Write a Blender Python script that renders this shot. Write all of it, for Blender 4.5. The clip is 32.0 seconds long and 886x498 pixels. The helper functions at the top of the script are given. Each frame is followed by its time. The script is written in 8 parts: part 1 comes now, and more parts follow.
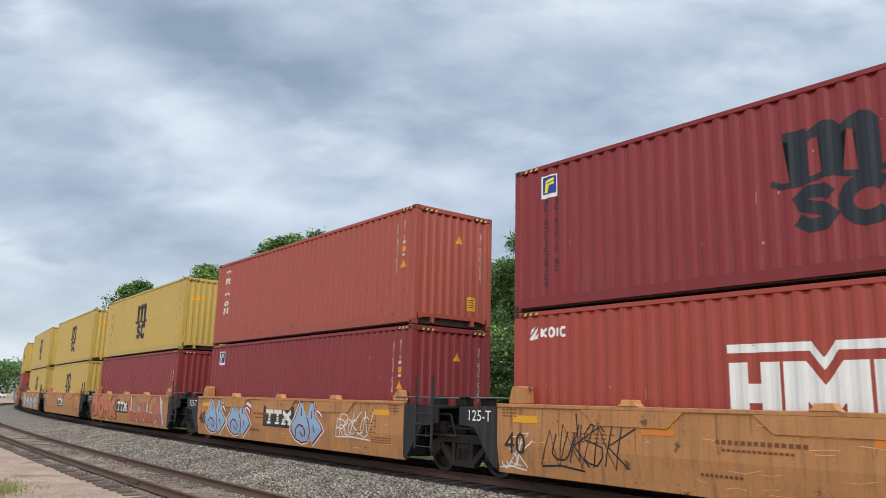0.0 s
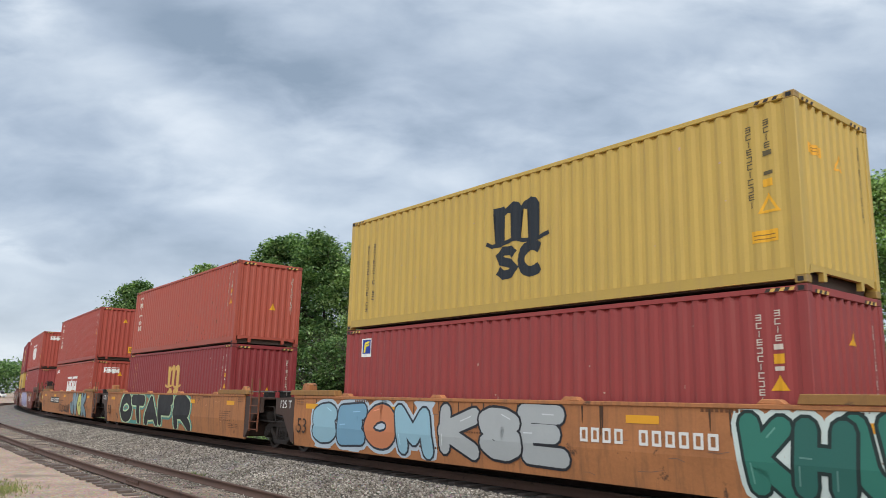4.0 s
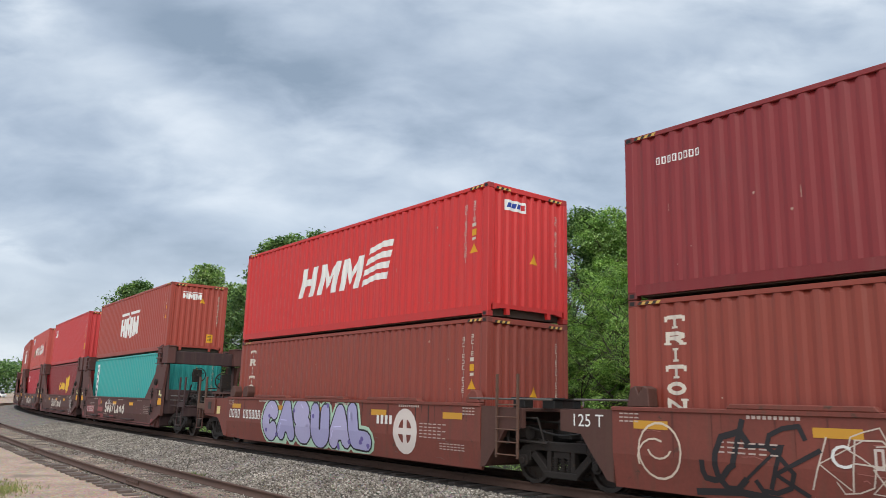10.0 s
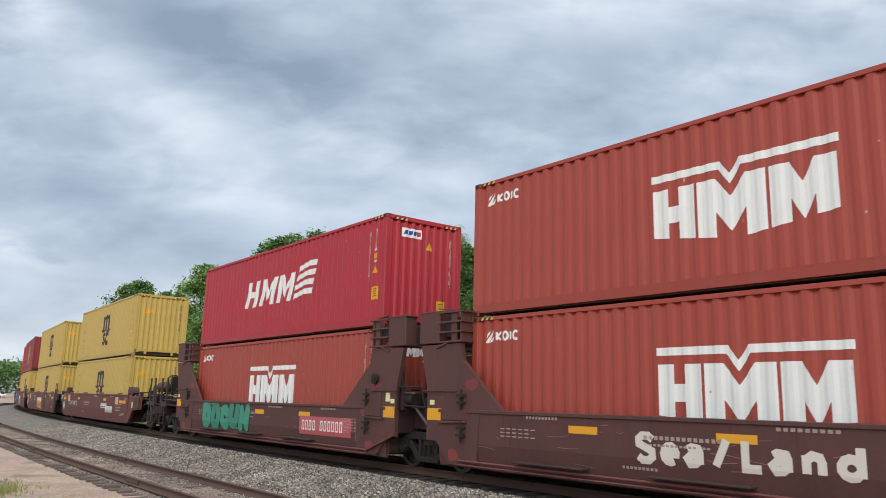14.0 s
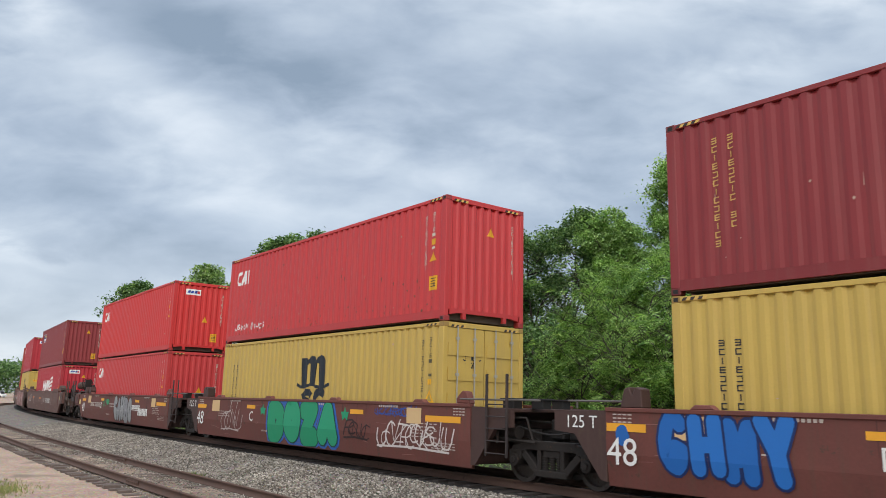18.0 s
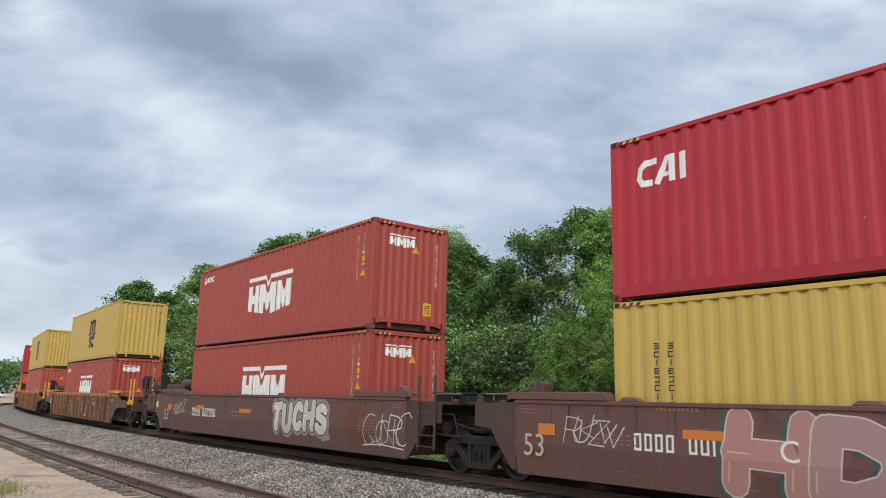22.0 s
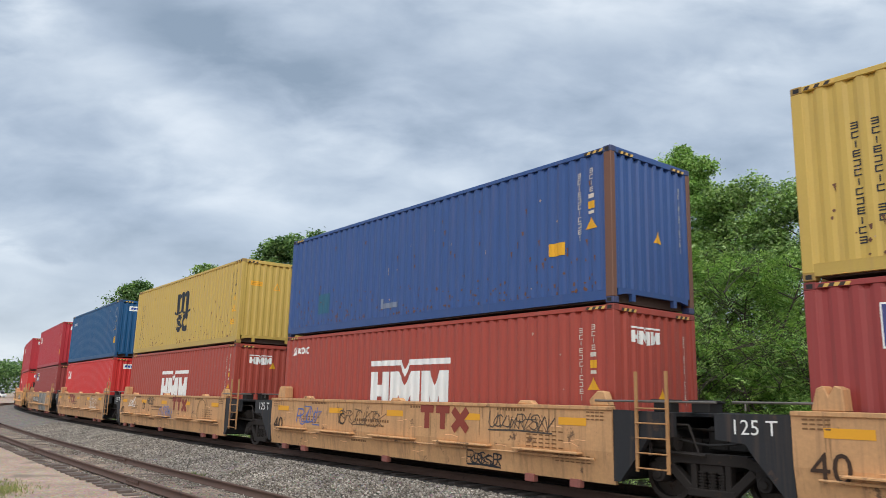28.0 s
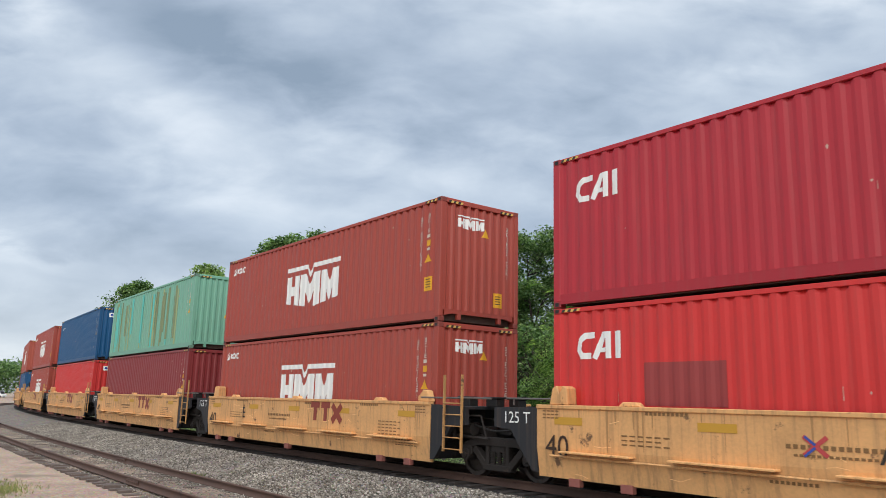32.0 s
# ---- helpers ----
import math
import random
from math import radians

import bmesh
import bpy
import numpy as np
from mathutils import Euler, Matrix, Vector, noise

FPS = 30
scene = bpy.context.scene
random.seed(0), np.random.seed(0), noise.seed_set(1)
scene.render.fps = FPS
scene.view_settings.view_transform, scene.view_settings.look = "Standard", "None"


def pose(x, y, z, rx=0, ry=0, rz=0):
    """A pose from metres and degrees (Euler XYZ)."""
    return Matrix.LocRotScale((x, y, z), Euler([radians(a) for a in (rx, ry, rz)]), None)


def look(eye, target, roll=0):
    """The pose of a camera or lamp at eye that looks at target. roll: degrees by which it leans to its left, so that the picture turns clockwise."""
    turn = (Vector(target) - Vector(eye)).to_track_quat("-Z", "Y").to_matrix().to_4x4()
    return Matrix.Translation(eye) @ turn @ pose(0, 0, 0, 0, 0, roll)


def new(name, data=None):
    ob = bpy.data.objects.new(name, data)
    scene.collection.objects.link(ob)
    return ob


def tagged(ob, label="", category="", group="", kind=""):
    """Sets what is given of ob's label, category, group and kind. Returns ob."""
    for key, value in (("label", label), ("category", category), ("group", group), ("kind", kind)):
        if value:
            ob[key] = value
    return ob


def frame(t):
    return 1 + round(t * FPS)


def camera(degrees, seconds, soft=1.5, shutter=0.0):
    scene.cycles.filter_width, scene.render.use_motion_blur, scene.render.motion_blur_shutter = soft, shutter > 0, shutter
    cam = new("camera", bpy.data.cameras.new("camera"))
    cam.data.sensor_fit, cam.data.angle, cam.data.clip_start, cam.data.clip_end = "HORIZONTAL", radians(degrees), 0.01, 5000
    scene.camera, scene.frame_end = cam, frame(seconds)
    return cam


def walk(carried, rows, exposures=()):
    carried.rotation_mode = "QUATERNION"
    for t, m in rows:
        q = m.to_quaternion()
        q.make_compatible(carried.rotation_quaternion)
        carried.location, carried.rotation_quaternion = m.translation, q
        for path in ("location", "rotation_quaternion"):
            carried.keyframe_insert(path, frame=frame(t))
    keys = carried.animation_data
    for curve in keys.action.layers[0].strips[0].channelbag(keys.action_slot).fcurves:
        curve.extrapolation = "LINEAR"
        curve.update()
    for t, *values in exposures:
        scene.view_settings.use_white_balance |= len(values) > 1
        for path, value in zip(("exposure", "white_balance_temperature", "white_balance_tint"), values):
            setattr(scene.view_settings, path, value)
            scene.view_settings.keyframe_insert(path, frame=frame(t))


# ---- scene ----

cam = camera(60.23, 32.0, soft=0.65, shutter=0.03)
CAM_H = 1.47
eye_pose = pose(0, 0, CAM_H, 90 + 11.36) @ pose(0, 0, 0, 0, 0, 1.482)
walk(cam, [(0.0, eye_pose), (32.0, eye_pose)])

# ---- world, sun, exposure ----
SUN_EL, SUN_AZ = 47.0, 177.0
world = bpy.data.worlds.new("overcast_sky")
scene.world = world
world.use_nodes = True


def nodes_of(tree):
    tree.nodes.clear()

    def add(kind, **values):
        n = tree.nodes.new(kind)
        for key, value in values.items():
            if key in n.inputs:
                n.inputs[key].default_value = value
            else:
                setattr(n, key, value)
        return n

    def wire(a, b):
        tree.links.new(a, b)

    def maths(op, a, b=0.5, c=None):
        n = tree.nodes.new("ShaderNodeMath")
        n.operation = op
        for i, v in enumerate((a, b) if c is None else (a, b, c)):
            if isinstance(v, (int, float)):
                n.inputs[i].default_value = v
            else:
                wire(v, n.inputs[i])
        return n.outputs[0]

    def ramp(fac, stops, smooth=False):
        n = tree.nodes.new("ShaderNodeValToRGB")
        n.color_ramp.interpolation = "EASE" if smooth else "LINEAR"
        el = n.color_ramp.elements
        while len(el) < len(stops):
            el.new(0.5)
        for e, (p, c) in zip(el, stops):
            e.position, e.color = p, (*c, 1) if len(c) == 3 else c
        wire(fac, n.inputs[0])
        return n.outputs[0]

    def mix(fac, a, b, blend="MIX"):
        n = tree.nodes.new("ShaderNodeMix")
        n.data_type, n.blend_type = "RGBA", blend
        for slot, v in ((0, fac), (6, a), (7, b)):
            if isinstance(v, (int, float)):
                n.inputs[slot].default_value = v
            elif isinstance(v, tuple):
                n.inputs[slot].default_value = (*v, 1)
            else:
                wire(v, n.inputs[slot])
        return n.outputs[2]

    return add, wire, maths, ramp, mix


def build_sky():
    add, wire, maths, ramp, mix = nodes_of(world.node_tree)
    tc = add("ShaderNodeTexCoord")
    sep = add("ShaderNodeSeparateXYZ")
    wire(tc.outputs["Generated"], sep.inputs[0])
    x, y, z = sep.outputs
    zz = maths("ADD", maths("MAXIMUM", z, 0.0), 0.30)
    u, v = maths("DIVIDE", x, zz), maths("DIVIDE", y, zz)
    flat = add("ShaderNodeCombineXYZ")
    wire(u, flat.inputs[0]), wire(v, flat.inputs[1])
    turn = add("ShaderNodeMapping", Rotation=(0, 0, radians(-35)), Scale=(0.8, 1.25, 1))
    turn.inputs["Location"].default_value = (3.1, 1.7, 0)
    wire(flat.outputs[0], turn.inputs[0])
    broad = add("ShaderNodeTexNoise", Scale=1.15, Detail=4.0, Roughness=0.5, Distortion=0.5)
    fine = add("ShaderNodeTexNoise", Scale=3.6, Detail=7.0, Roughness=0.55, Distortion=0.35)
    wire(turn.outputs[0], broad.inputs[0]), wire(turn.outputs[0], fine.inputs[0])
    # soft lumps on the underside of the deck, seen ahead
    ahead = maths("MAXIMUM", y, 0.05)
    lump_at = add("ShaderNodeCombineXYZ")
    wire(maths("DIVIDE", x, ahead), lump_at.inputs[0]), wire(maths("MULTIPLY", maths("DIVIDE", z, ahead), 2.1), lump_at.inputs[1])
    lumps = add("ShaderNodeTexNoise", Scale=7.5, Detail=6.0, Roughness=0.52, Distortion=0.25)
    wire(lump_at.outputs[0], lumps.inputs[0])
    cloud = maths("ADD", maths("MULTIPLY", broad.outputs[0], 0.42), maths("MULTIPLY", fine.outputs[0], 0.18))
    cloud = maths("ADD", maths("ADD", cloud, 0.04), maths("MULTIPLY", lumps.outputs[0], 0.32))
    # single larger banks and rifts of the cloud deck: across, up, half width, half height, turn, lift
    banks = [(-0.584, 0.487, 0.089, 0.037, -25, 0.10), (-0.495, 0.477, 0.081, 0.026, -30, 0.09), (-0.361, 0.371, 0.081, 0.033, -28, 0.10), (-0.295, 0.264, 0.141, 0.026, -10, 0.09), (-0.573, 0.17, 0.081, 0.010, 0, 0.10),
             (-0.395, 0.505, 0.089, 0.037, -30, -0.08), (-0.254, 0.445, 0.141, 0.044, -28, -0.11), (0.023, 0.419, 0.17, 0.044, -18, -0.10), (-0.496, 0.282, 0.126, 0.033, -12, -0.05), (0.205, 0.535, 0.141, 0.033, -15, 0.12),
             (0.478, 0.461, 0.104, 0.030, 5, 0.08), (0.356, 0.492, 0.126, 0.026, -10, -0.09), (0.568, 0.554, 0.089, 0.037, 0, 0.06), (-0.068, 0.31, 0.118, 0.030, -15, 0.05)]
    plane = add("ShaderNodeCombineXYZ")
    warp = maths("MULTIPLY", maths("SUBTRACT", lumps.outputs[0], 0.5), 0.20)
    wire(maths("ADD", maths("DIVIDE", x, ahead), warp), plane.inputs[0])
    wire(maths("ADD", maths("DIVIDE", z, ahead), maths("MULTIPLY", warp, -0.6)), plane.inputs[1])
    for a, b, wide, tall, tilt, lift in banks:
        at = add("ShaderNodeMapping", vector_type="TEXTURE", Rotation=(0, 0, radians(tilt)), Scale=(wide * 1.25, tall * 1.35, 1))
        at.inputs["Location"].default_value = (a, b, 0)
        wire(plane.outputs[0], at.inputs[0])
        far = add("ShaderNodeVectorMath", operation="LENGTH")
        wire(at.outputs[0], far.inputs[0])
        fade = maths("POWER", 2.718, maths("MULTIPLY", maths("MULTIPLY", far.outputs["Value"], far.outputs["Value"]), -0.8))
        cloud = maths("ADD", cloud, maths("MULTIPLY", fade, lift))
    shade = ramp(cloud, [(0.33, (0.205, 0.265, 0.345)), (0.46, (0.32, 0.385, 0.475)), (0.56, (0.43, 0.495, 0.575)), (0.70, (0.63, 0.68, 0.735))])
    # a paler strip of open sky low down
    low = ramp(z, [(0.0, (1, 1, 1)), (0.10, (0.55, 0.55, 0.55)), (0.22, (0, 0, 0))])
    lower = mix(maths("MULTIPLY", low, 0.45), shade, (0.60, 0.63, 0.65))
    # the cloud deck thins toward the zenith
    high = ramp(z, [(0.55, (1, 1, 1)), (1.0, (1.75, 1.72, 1.65))])
    deck = mix(1.0, lower, high, "MULTIPLY")
    sky = add("ShaderNodeTexSky", sky_type="NISHITA", sun_disc=False)
    sky.sun_elevation, sky.sun_rotation = radians(SUN_EL), radians(SUN_AZ)
    blue = add("ShaderNodeBackground", Strength=0.10)
    wire(sky.outputs[0], blue.inputs[0])
    grey = add("ShaderNodeBackground", Strength=1.0)
    wire(deck, grey.inputs[0])
    both = add("ShaderNodeMixShader", Fac=0.93)
    wire(blue.outputs[0], both.inputs[1]), wire(grey.outputs[0], both.inputs[2])
    out = add("ShaderNodeOutputWorld")
    wire(both.outputs[0], out.inputs[0])


build_sky()
sun = new("sun", bpy.data.lights.new("sun", "SUN"))
sun.data.energy, sun.data.angle, sun.data.color = 1.7, radians(80), (1.0, 0.95, 0.88)
sun.matrix_basis = look((4, -75, 80), (0, 0, 0))
scene.view_settings.exposure = 0.5


# ---- the line of the track ----
# s runs along the main track in the direction of travel; heading in radians from +x
K0, K1, K2 = 0.00135, -0.00193, -0.00032
X0, Y0, TH0 = 1.0, 17.728, -0.90165
S_MIN, S_MAX, DS = -820.0, 680.0, 0.5


def curvature(s):
    s = min(max(s, -110.0), 25.0)
    return K0 + K1 * s / 100 + K2 * s * s / 1e4


def trace():
    pts = {0: (X0, Y0, TH0)}
    for sign in (1, -1):
        x, y, th, i = X0, Y0, TH0, 0
        while S_MIN <= i * DS <= S_MAX:
            k = curvature((i + sign * 0.5) * DS)
            mid = th + sign * k * DS / 2
            x, y = x + sign * DS * math.cos(mid), y + sign * DS * math.sin(mid)
            th += sign * k * DS
            i += sign
            pts[i] = (x, y, th)
    return pts


LINE = trace()


def on_track(s, off=0.0):
    """x, y and heading at s, off metres to the right of travel (the camera's side)."""
    i = math.floor(s / DS)
    f = s / DS - i
    a, b = LINE[i], LINE[i + 1]
    x, y, th = (a[j] + (b[j] - a[j]) * f for j in range(3))
    return x + off * math.sin(th), y - off * math.cos(th), th


# ---- materials ----
def lin(r, g, b):
    return tuple((c / 255 / 12.92) if c < 10.4 else ((c / 255 + 0.055) / 1.055) ** 2.4 for c in (r, g, b))


def material(name, colour, rough=0.7, metal=0.0, vary=0.25, scale=3.0, fine=40.0, bump=0.15, spot=None, spot_at=0.62, object_colour=False, streak=0.0, dust=None):
    """A worn surface: broad and fine variation, stains of a second colour, streaks down its face, fine relief."""
    m = bpy.data.materials.new(name)
    m.use_nodes = True
    add, wire, maths, ramp, mix = nodes_of(m.node_tree)
    tc = add("ShaderNodeTexCoord")
    info = add("ShaderNodeObjectInfo")
    shift = add("ShaderNodeVectorMath", operation="ADD")
    push = add("ShaderNodeCombineXYZ")
    wire(maths("MULTIPLY", info.outputs["Random"], 37.0), push.inputs[0])
    wire(maths("MULTIPLY", info.outputs["Random"], 91.0), push.inputs[2])
    wire(tc.outputs["Object"], shift.inputs[0]), wire(push.outputs[0], shift.inputs[1])
    at = shift.outputs[0]
    base = info.outputs["Color"] if object_colour else colour
    big = add("ShaderNodeTexNoise", Scale=scale, Detail=5.0, Roughness=0.6)
    small = add("ShaderNodeTexNoise", Scale=fine, Detail=3.0, Roughness=0.6)
    wire(at, big.inputs[0]), wire(at, small.inputs[0])
    tone = maths("ADD", maths("MULTIPLY", big.outputs[0], vary * 1.3), maths("MULTIPLY", small.outputs[0], vary * 0.7))
    tone = maths("ADD", tone, 1.0 - vary)
    grey = add("ShaderNodeCombineXYZ")
    for i in range(3):
        wire(tone, grey.inputs[i])
    col = mix(1.0, base, grey.outputs[0], "MULTIPLY")
    if streak:
        stretch = add("ShaderNodeMapping", Scale=(5.0, 5.0, 0.22))
        wire(at, stretch.inputs[0])
        run = add("ShaderNodeTexNoise", Scale=1.6, Detail=4.0, Roughness=0.65)
        wire(stretch.outputs[0], run.inputs[0])
        mask = ramp(run.outputs[0], [(0.50, (0, 0, 0)), (0.74, (1, 1, 1))])
        col = mix(maths("MULTIPLY", mask, streak), col, dust or (0.2, 0.17, 0.14))
    if spot:
        patch = add("ShaderNodeTexNoise", Scale=scale * 1.9, Detail=8.0, Roughness=0.72)
        wire(at, patch.inputs[0])
        col = mix(ramp(patch.outputs[0], [(spot_at, (0, 0, 0)), (spot_at + 0.05, (0.85, 0.85, 0.85))]), col, spot)
    p = add("ShaderNodeBsdfPrincipled", Roughness=rough, Metallic=metal)
    wire(col, p.inputs["Base Color"])
    wire(maths("ADD", maths("MULTIPLY", big.outputs[0], 0.3), rough - 0.15), p.inputs["Roughness"])
    if bump:
        b = add("ShaderNodeBump", Strength=bump, Distance=0.01)
        wire(maths("ADD", small.outputs[0], big.outputs[0]), b.inputs["Height"])
        wire(b.outputs[0], p.inputs["Normal"])
    out = add("ShaderNodeOutputMaterial")
    wire(p.outputs[0], out.inputs[0])
    return m


M = {}
M["box_paint"] = material("container_paint", None, 0.5, 0.0, 0.17, 0.9, 30, 0.08, (0.09, 0.04, 0.025), 0.70, True, 0.16, (0.25, 0.16, 0.13))
M["car_paint"] = material("wagon_paint", None, 0.66, 0.0, 0.50, 1.1, 18, 0.2, (0.075, 0.042, 0.028), 0.60, True, 0.5, (0.10, 0.06, 0.04))
M["mark"] = material("marking_paint", None, 0.6, 0.0, 0.12, 2.0, 40, 0.05, None, 0.7, True)
M["iron"] = material("cast_iron", (0.026, 0.020, 0.017), 0.75, 0.2, 0.5, 4, 50, 0.3, (0.07, 0.04, 0.025), 0.6)
M["black"] = material("black_steel", (0.020, 0.018, 0.017), 0.6, 0.2, 0.4, 3, 40, 0.2, (0.06, 0.04, 0.03), 0.62)
M["rod"] = material("worn_steel", (0.20, 0.18, 0.16), 0.5, 0.7, 0.4, 6, 40, 0.1, (0.12, 0.06, 0.03), 0.6)
M["tread"] = material("wheel_steel", (0.075, 0.064, 0.058), 0.5, 0.8, 0.3, 5, 40, 0.1, (0.06, 0.04, 0.03), 0.55)
M["rail"] = material("rail_rust", (0.115, 0.065, 0.048), 0.8, 0.1, 0.45, 2.5, 60, 0.3, (0.06, 0.035, 0.03), 0.6)
M["tie"] = material("old_tie", (0.13, 0.10, 0.085), 0.95, 0.0, 0.5, 3, 60, 0.6, (0.05, 0.04, 0.035), 0.6)
# main track ties, their colour lowered to hold the shade under the wagons
M["dark_tie"] = material("shade_dark_tie", (0.045, 0.036, 0.032), 0.95, 0.0, 0.5, 3, 60, 0.6)
M["bark"] = material("bark", (0.07, 0.055, 0.045), 0.95, 0.0, 0.5, 4, 30, 0.6)
M["plate"] = material("dull_wood_floor", (0.10, 0.075, 0.06), 0.9, 0.0, 0.4, 2, 40, 0.3)


def ground_material(name, stops, scale, grit, bump, patches=None, patch_scale=0.35, patch_at=0.5):
    m = bpy.data.materials.new(name)
    m.use_nodes = True
    add, wire, maths, ramp, mix = nodes_of(m.node_tree)
    tc = add("ShaderNodeTexCoord")
    at = tc.outputs["Object"]
    big = add("ShaderNodeTexNoise", Scale=scale, Detail=6.0, Roughness=0.65)
    vor = add("ShaderNodeTexVoronoi", Scale=grit)
    tiny = add("ShaderNodeTexNoise", Scale=grit * 1.7, Detail=4.0)
    for n in (big, vor, tiny):
        wire(at, n.inputs["Vector"])
    col = ramp(big.outputs[0], stops)
    col = mix(0.55, col, vor.outputs["Color"], "SOFT_LIGHT")
    col = mix(1.0, col, ramp(tiny.outputs[0], [(0.3, (0.6, 0.6, 0.6)), (0.7, (1.25, 1.25, 1.25))]), "MULTIPLY")
    if patches:
        wide = add("ShaderNodeTexNoise", Scale=patch_scale, Detail=5.0, Roughness=0.6, Distortion=0.4)
        wire(at, wide.inputs["Vector"])
        col = mix(ramp(wide.outputs[0], [(patch_at, (0, 0, 0)), (patch_at + 0.08, (1, 1, 1))]), col, mix(1.0, patches, ramp(tiny.outputs[0], [(0.3, (0.7, 0.7, 0.7)), (0.7, (1.2, 1.2, 1.2))]), "MULTIPLY"))
    p = add("ShaderNodeBsdfPrincipled", Roughness=0.95)
    b = add("ShaderNodeBump", Strength=bump, Distance=0.03)
    wire(maths("ADD", vor.outputs["Distance"], maths("MULTIPLY", tiny.outputs[0], 0.6)), b.inputs["Height"])
    wire(col, p.inputs["Base Color"]), wire(b.outputs[0], p.inputs["Normal"])
    out = add("ShaderNodeOutputMaterial")
    wire(p.outputs[0], out.inputs[0])
    return m


M["ballast"] = ground_material("ballast", [(0.3, (0.16, 0.14, 0.12)), (0.7, (0.29, 0.255, 0.22))], 1.2, 22.0, 0.9)
# near-black colour carries the shade that lies under the train
M["shaded_bed"] = ground_material("shade_dark_ballast", [(0.3, (0.020, 0.017, 0.015)), (0.7, (0.044, 0.038, 0.034))], 1.2, 22.0, 0.9)
M["siding_dirt"] = ground_material("siding_dirt", [(0.3, (0.19, 0.145, 0.11)), (0.7, (0.32, 0.245, 0.185))], 1.0, 24.0, 0.7, (0.40, 0.30, 0.225), 0.5, 0.50)
M["earth"] = ground_material("sandy_earth", [(0.3, (0.36, 0.255, 0.185)), (0.7, (0.52, 0.385, 0.29))], 0.8, 26.0, 0.35, (0.27, 0.205, 0.155), 0.42, 0.58)
# litter tones set low so that the colour includes the trees' shade
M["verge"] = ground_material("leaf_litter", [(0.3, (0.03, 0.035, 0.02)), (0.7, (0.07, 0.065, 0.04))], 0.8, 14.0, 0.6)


def island_material(name, stops, rough, through_light=0.0, gloss=0.3):
    """For masses of small pieces: each piece takes its own tone."""
    m = bpy.data.materials.new(name)
    m.use_nodes = True
    add, wire, maths, ramp, mix = nodes_of(m.node_tree)
    geo = add("ShaderNodeNewGeometry")
    col = ramp(geo.outputs["Random Per Island"], stops)
    tc = add("ShaderNodeTexCoord")
    wide = add("ShaderNodeTexNoise", Scale=0.9, Detail=3.0)
    wire(tc.outputs["Object"], wide.inputs["Vector"])
    col = mix(1.0, col, ramp(wide.outputs[0], [(0.3, (0.72, 0.72, 0.72)), (0.7, (1.25, 1.25, 1.2))]), "MULTIPLY")
    p = add("ShaderNodeBsdfPrincipled", Roughness=rough)
    p.inputs["Specular IOR Level"].default_value = gloss
    wire(col, p.inputs["Base Color"])
    out = add("ShaderNodeOutputMaterial")
    if through_light:
        t = add("ShaderNodeBsdfTranslucent")
        wire(mix(1.0, col, (1.45, 1.5, 0.8), "MULTIPLY"), t.inputs[0])
        s = add("ShaderNodeMixShader", Fac=through_light)
        wire(p.outputs[0], s.inputs[1]), wire(t.outputs[0], s.inputs[2])
        wire(s.outputs[0], out.inputs[0])
    else:
        wire(p.outputs[0], out.inputs[0])
    return m


M["leaf_dark"] = island_material("dark_leaves", [(0.0, (0.038, 0.080, 0.032)), (0.55, (0.130, 0.230, 0.095)), (1.0, (0.33, 0.46, 0.22))], 0.6, 0.35, 0.15)
M["leaf_mid"] = island_material("green_leaves", [(0.0, (0.068, 0.125, 0.045)), (0.55, (0.235, 0.365, 0.145)), (1.0, (0.52, 0.64, 0.35))], 0.6, 0.4, 0.15)
M["leaf_light"] = island_material("bright_leaves", [(0.0, (0.09, 0.17, 0.05)), (0.55, (0.26, 0.42, 0.15)), (1.0, (0.54, 0.70, 0.35))], 0.6, 0.4, 0.15)
M["leaf_sumac"] = island_material("sumac_leaves", [(0.0, (0.055, 0.115, 0.03)), (0.55, (0.19, 0.335, 0.095)), (1.0, (0.42, 0.56, 0.20))], 0.65, 0.4, 0.12)
M["grass"] = island_material("grass_blades", [(0.0, (0.16, 0.22, 0.07)), (0.5, (0.24, 0.28, 0.10)), (1.0, (0.38, 0.34, 0.18))], 0.7, 0.3)
M["stones"] = island_material("crushed_stone", [(0.0, (0.09, 0.077, 0.066)), (0.5, (0.25, 0.22, 0.19)), (0.85, (0.38, 0.34, 0.30)), (1.0, (0.52, 0.47, 0.43))], 0.9, 0.0, 0.2)

# ---- mesh helpers ----
def box(bm, x0, x1, y0, y1, z0, z1):
    m = Matrix.Translation(((x0 + x1) / 2, (y0 + y1) / 2, (z0 + z1) / 2)) @ Matrix.Diagonal((abs(x1 - x0), abs(y1 - y0), abs(z1 - z0), 1))
    bmesh.ops.create_cube(bm, size=1, matrix=m)
    return bm


def bar(bm, a, b, w, h=None):
    """A beam from a to b, w wide and h deep."""
    a, b = Vector(a), Vector(b)
    d = b - a
    m = Matrix.Translation((a + b) / 2) @ d.to_track_quat("X", "Z").to_matrix().to_4x4() @ Matrix.Diagonal((d.length, w, h or w, 1))
    bmesh.ops.create_cube(bm, size=1, matrix=m)
    return bm


def rod(bm, a, b, r, r2=None, seg=10):
    a, b = Vector(a), Vector(b)
    d = b - a
    m = Matrix.Translation((a + b) / 2) @ d.to_track_quat("Z", "X").to_matrix().to_4x4()
    bmesh.ops.create_cone(bm, cap_ends=True, segments=seg, radius1=r, radius2=r if r2 is None else r2, depth=d.length, matrix=m)
    return bm


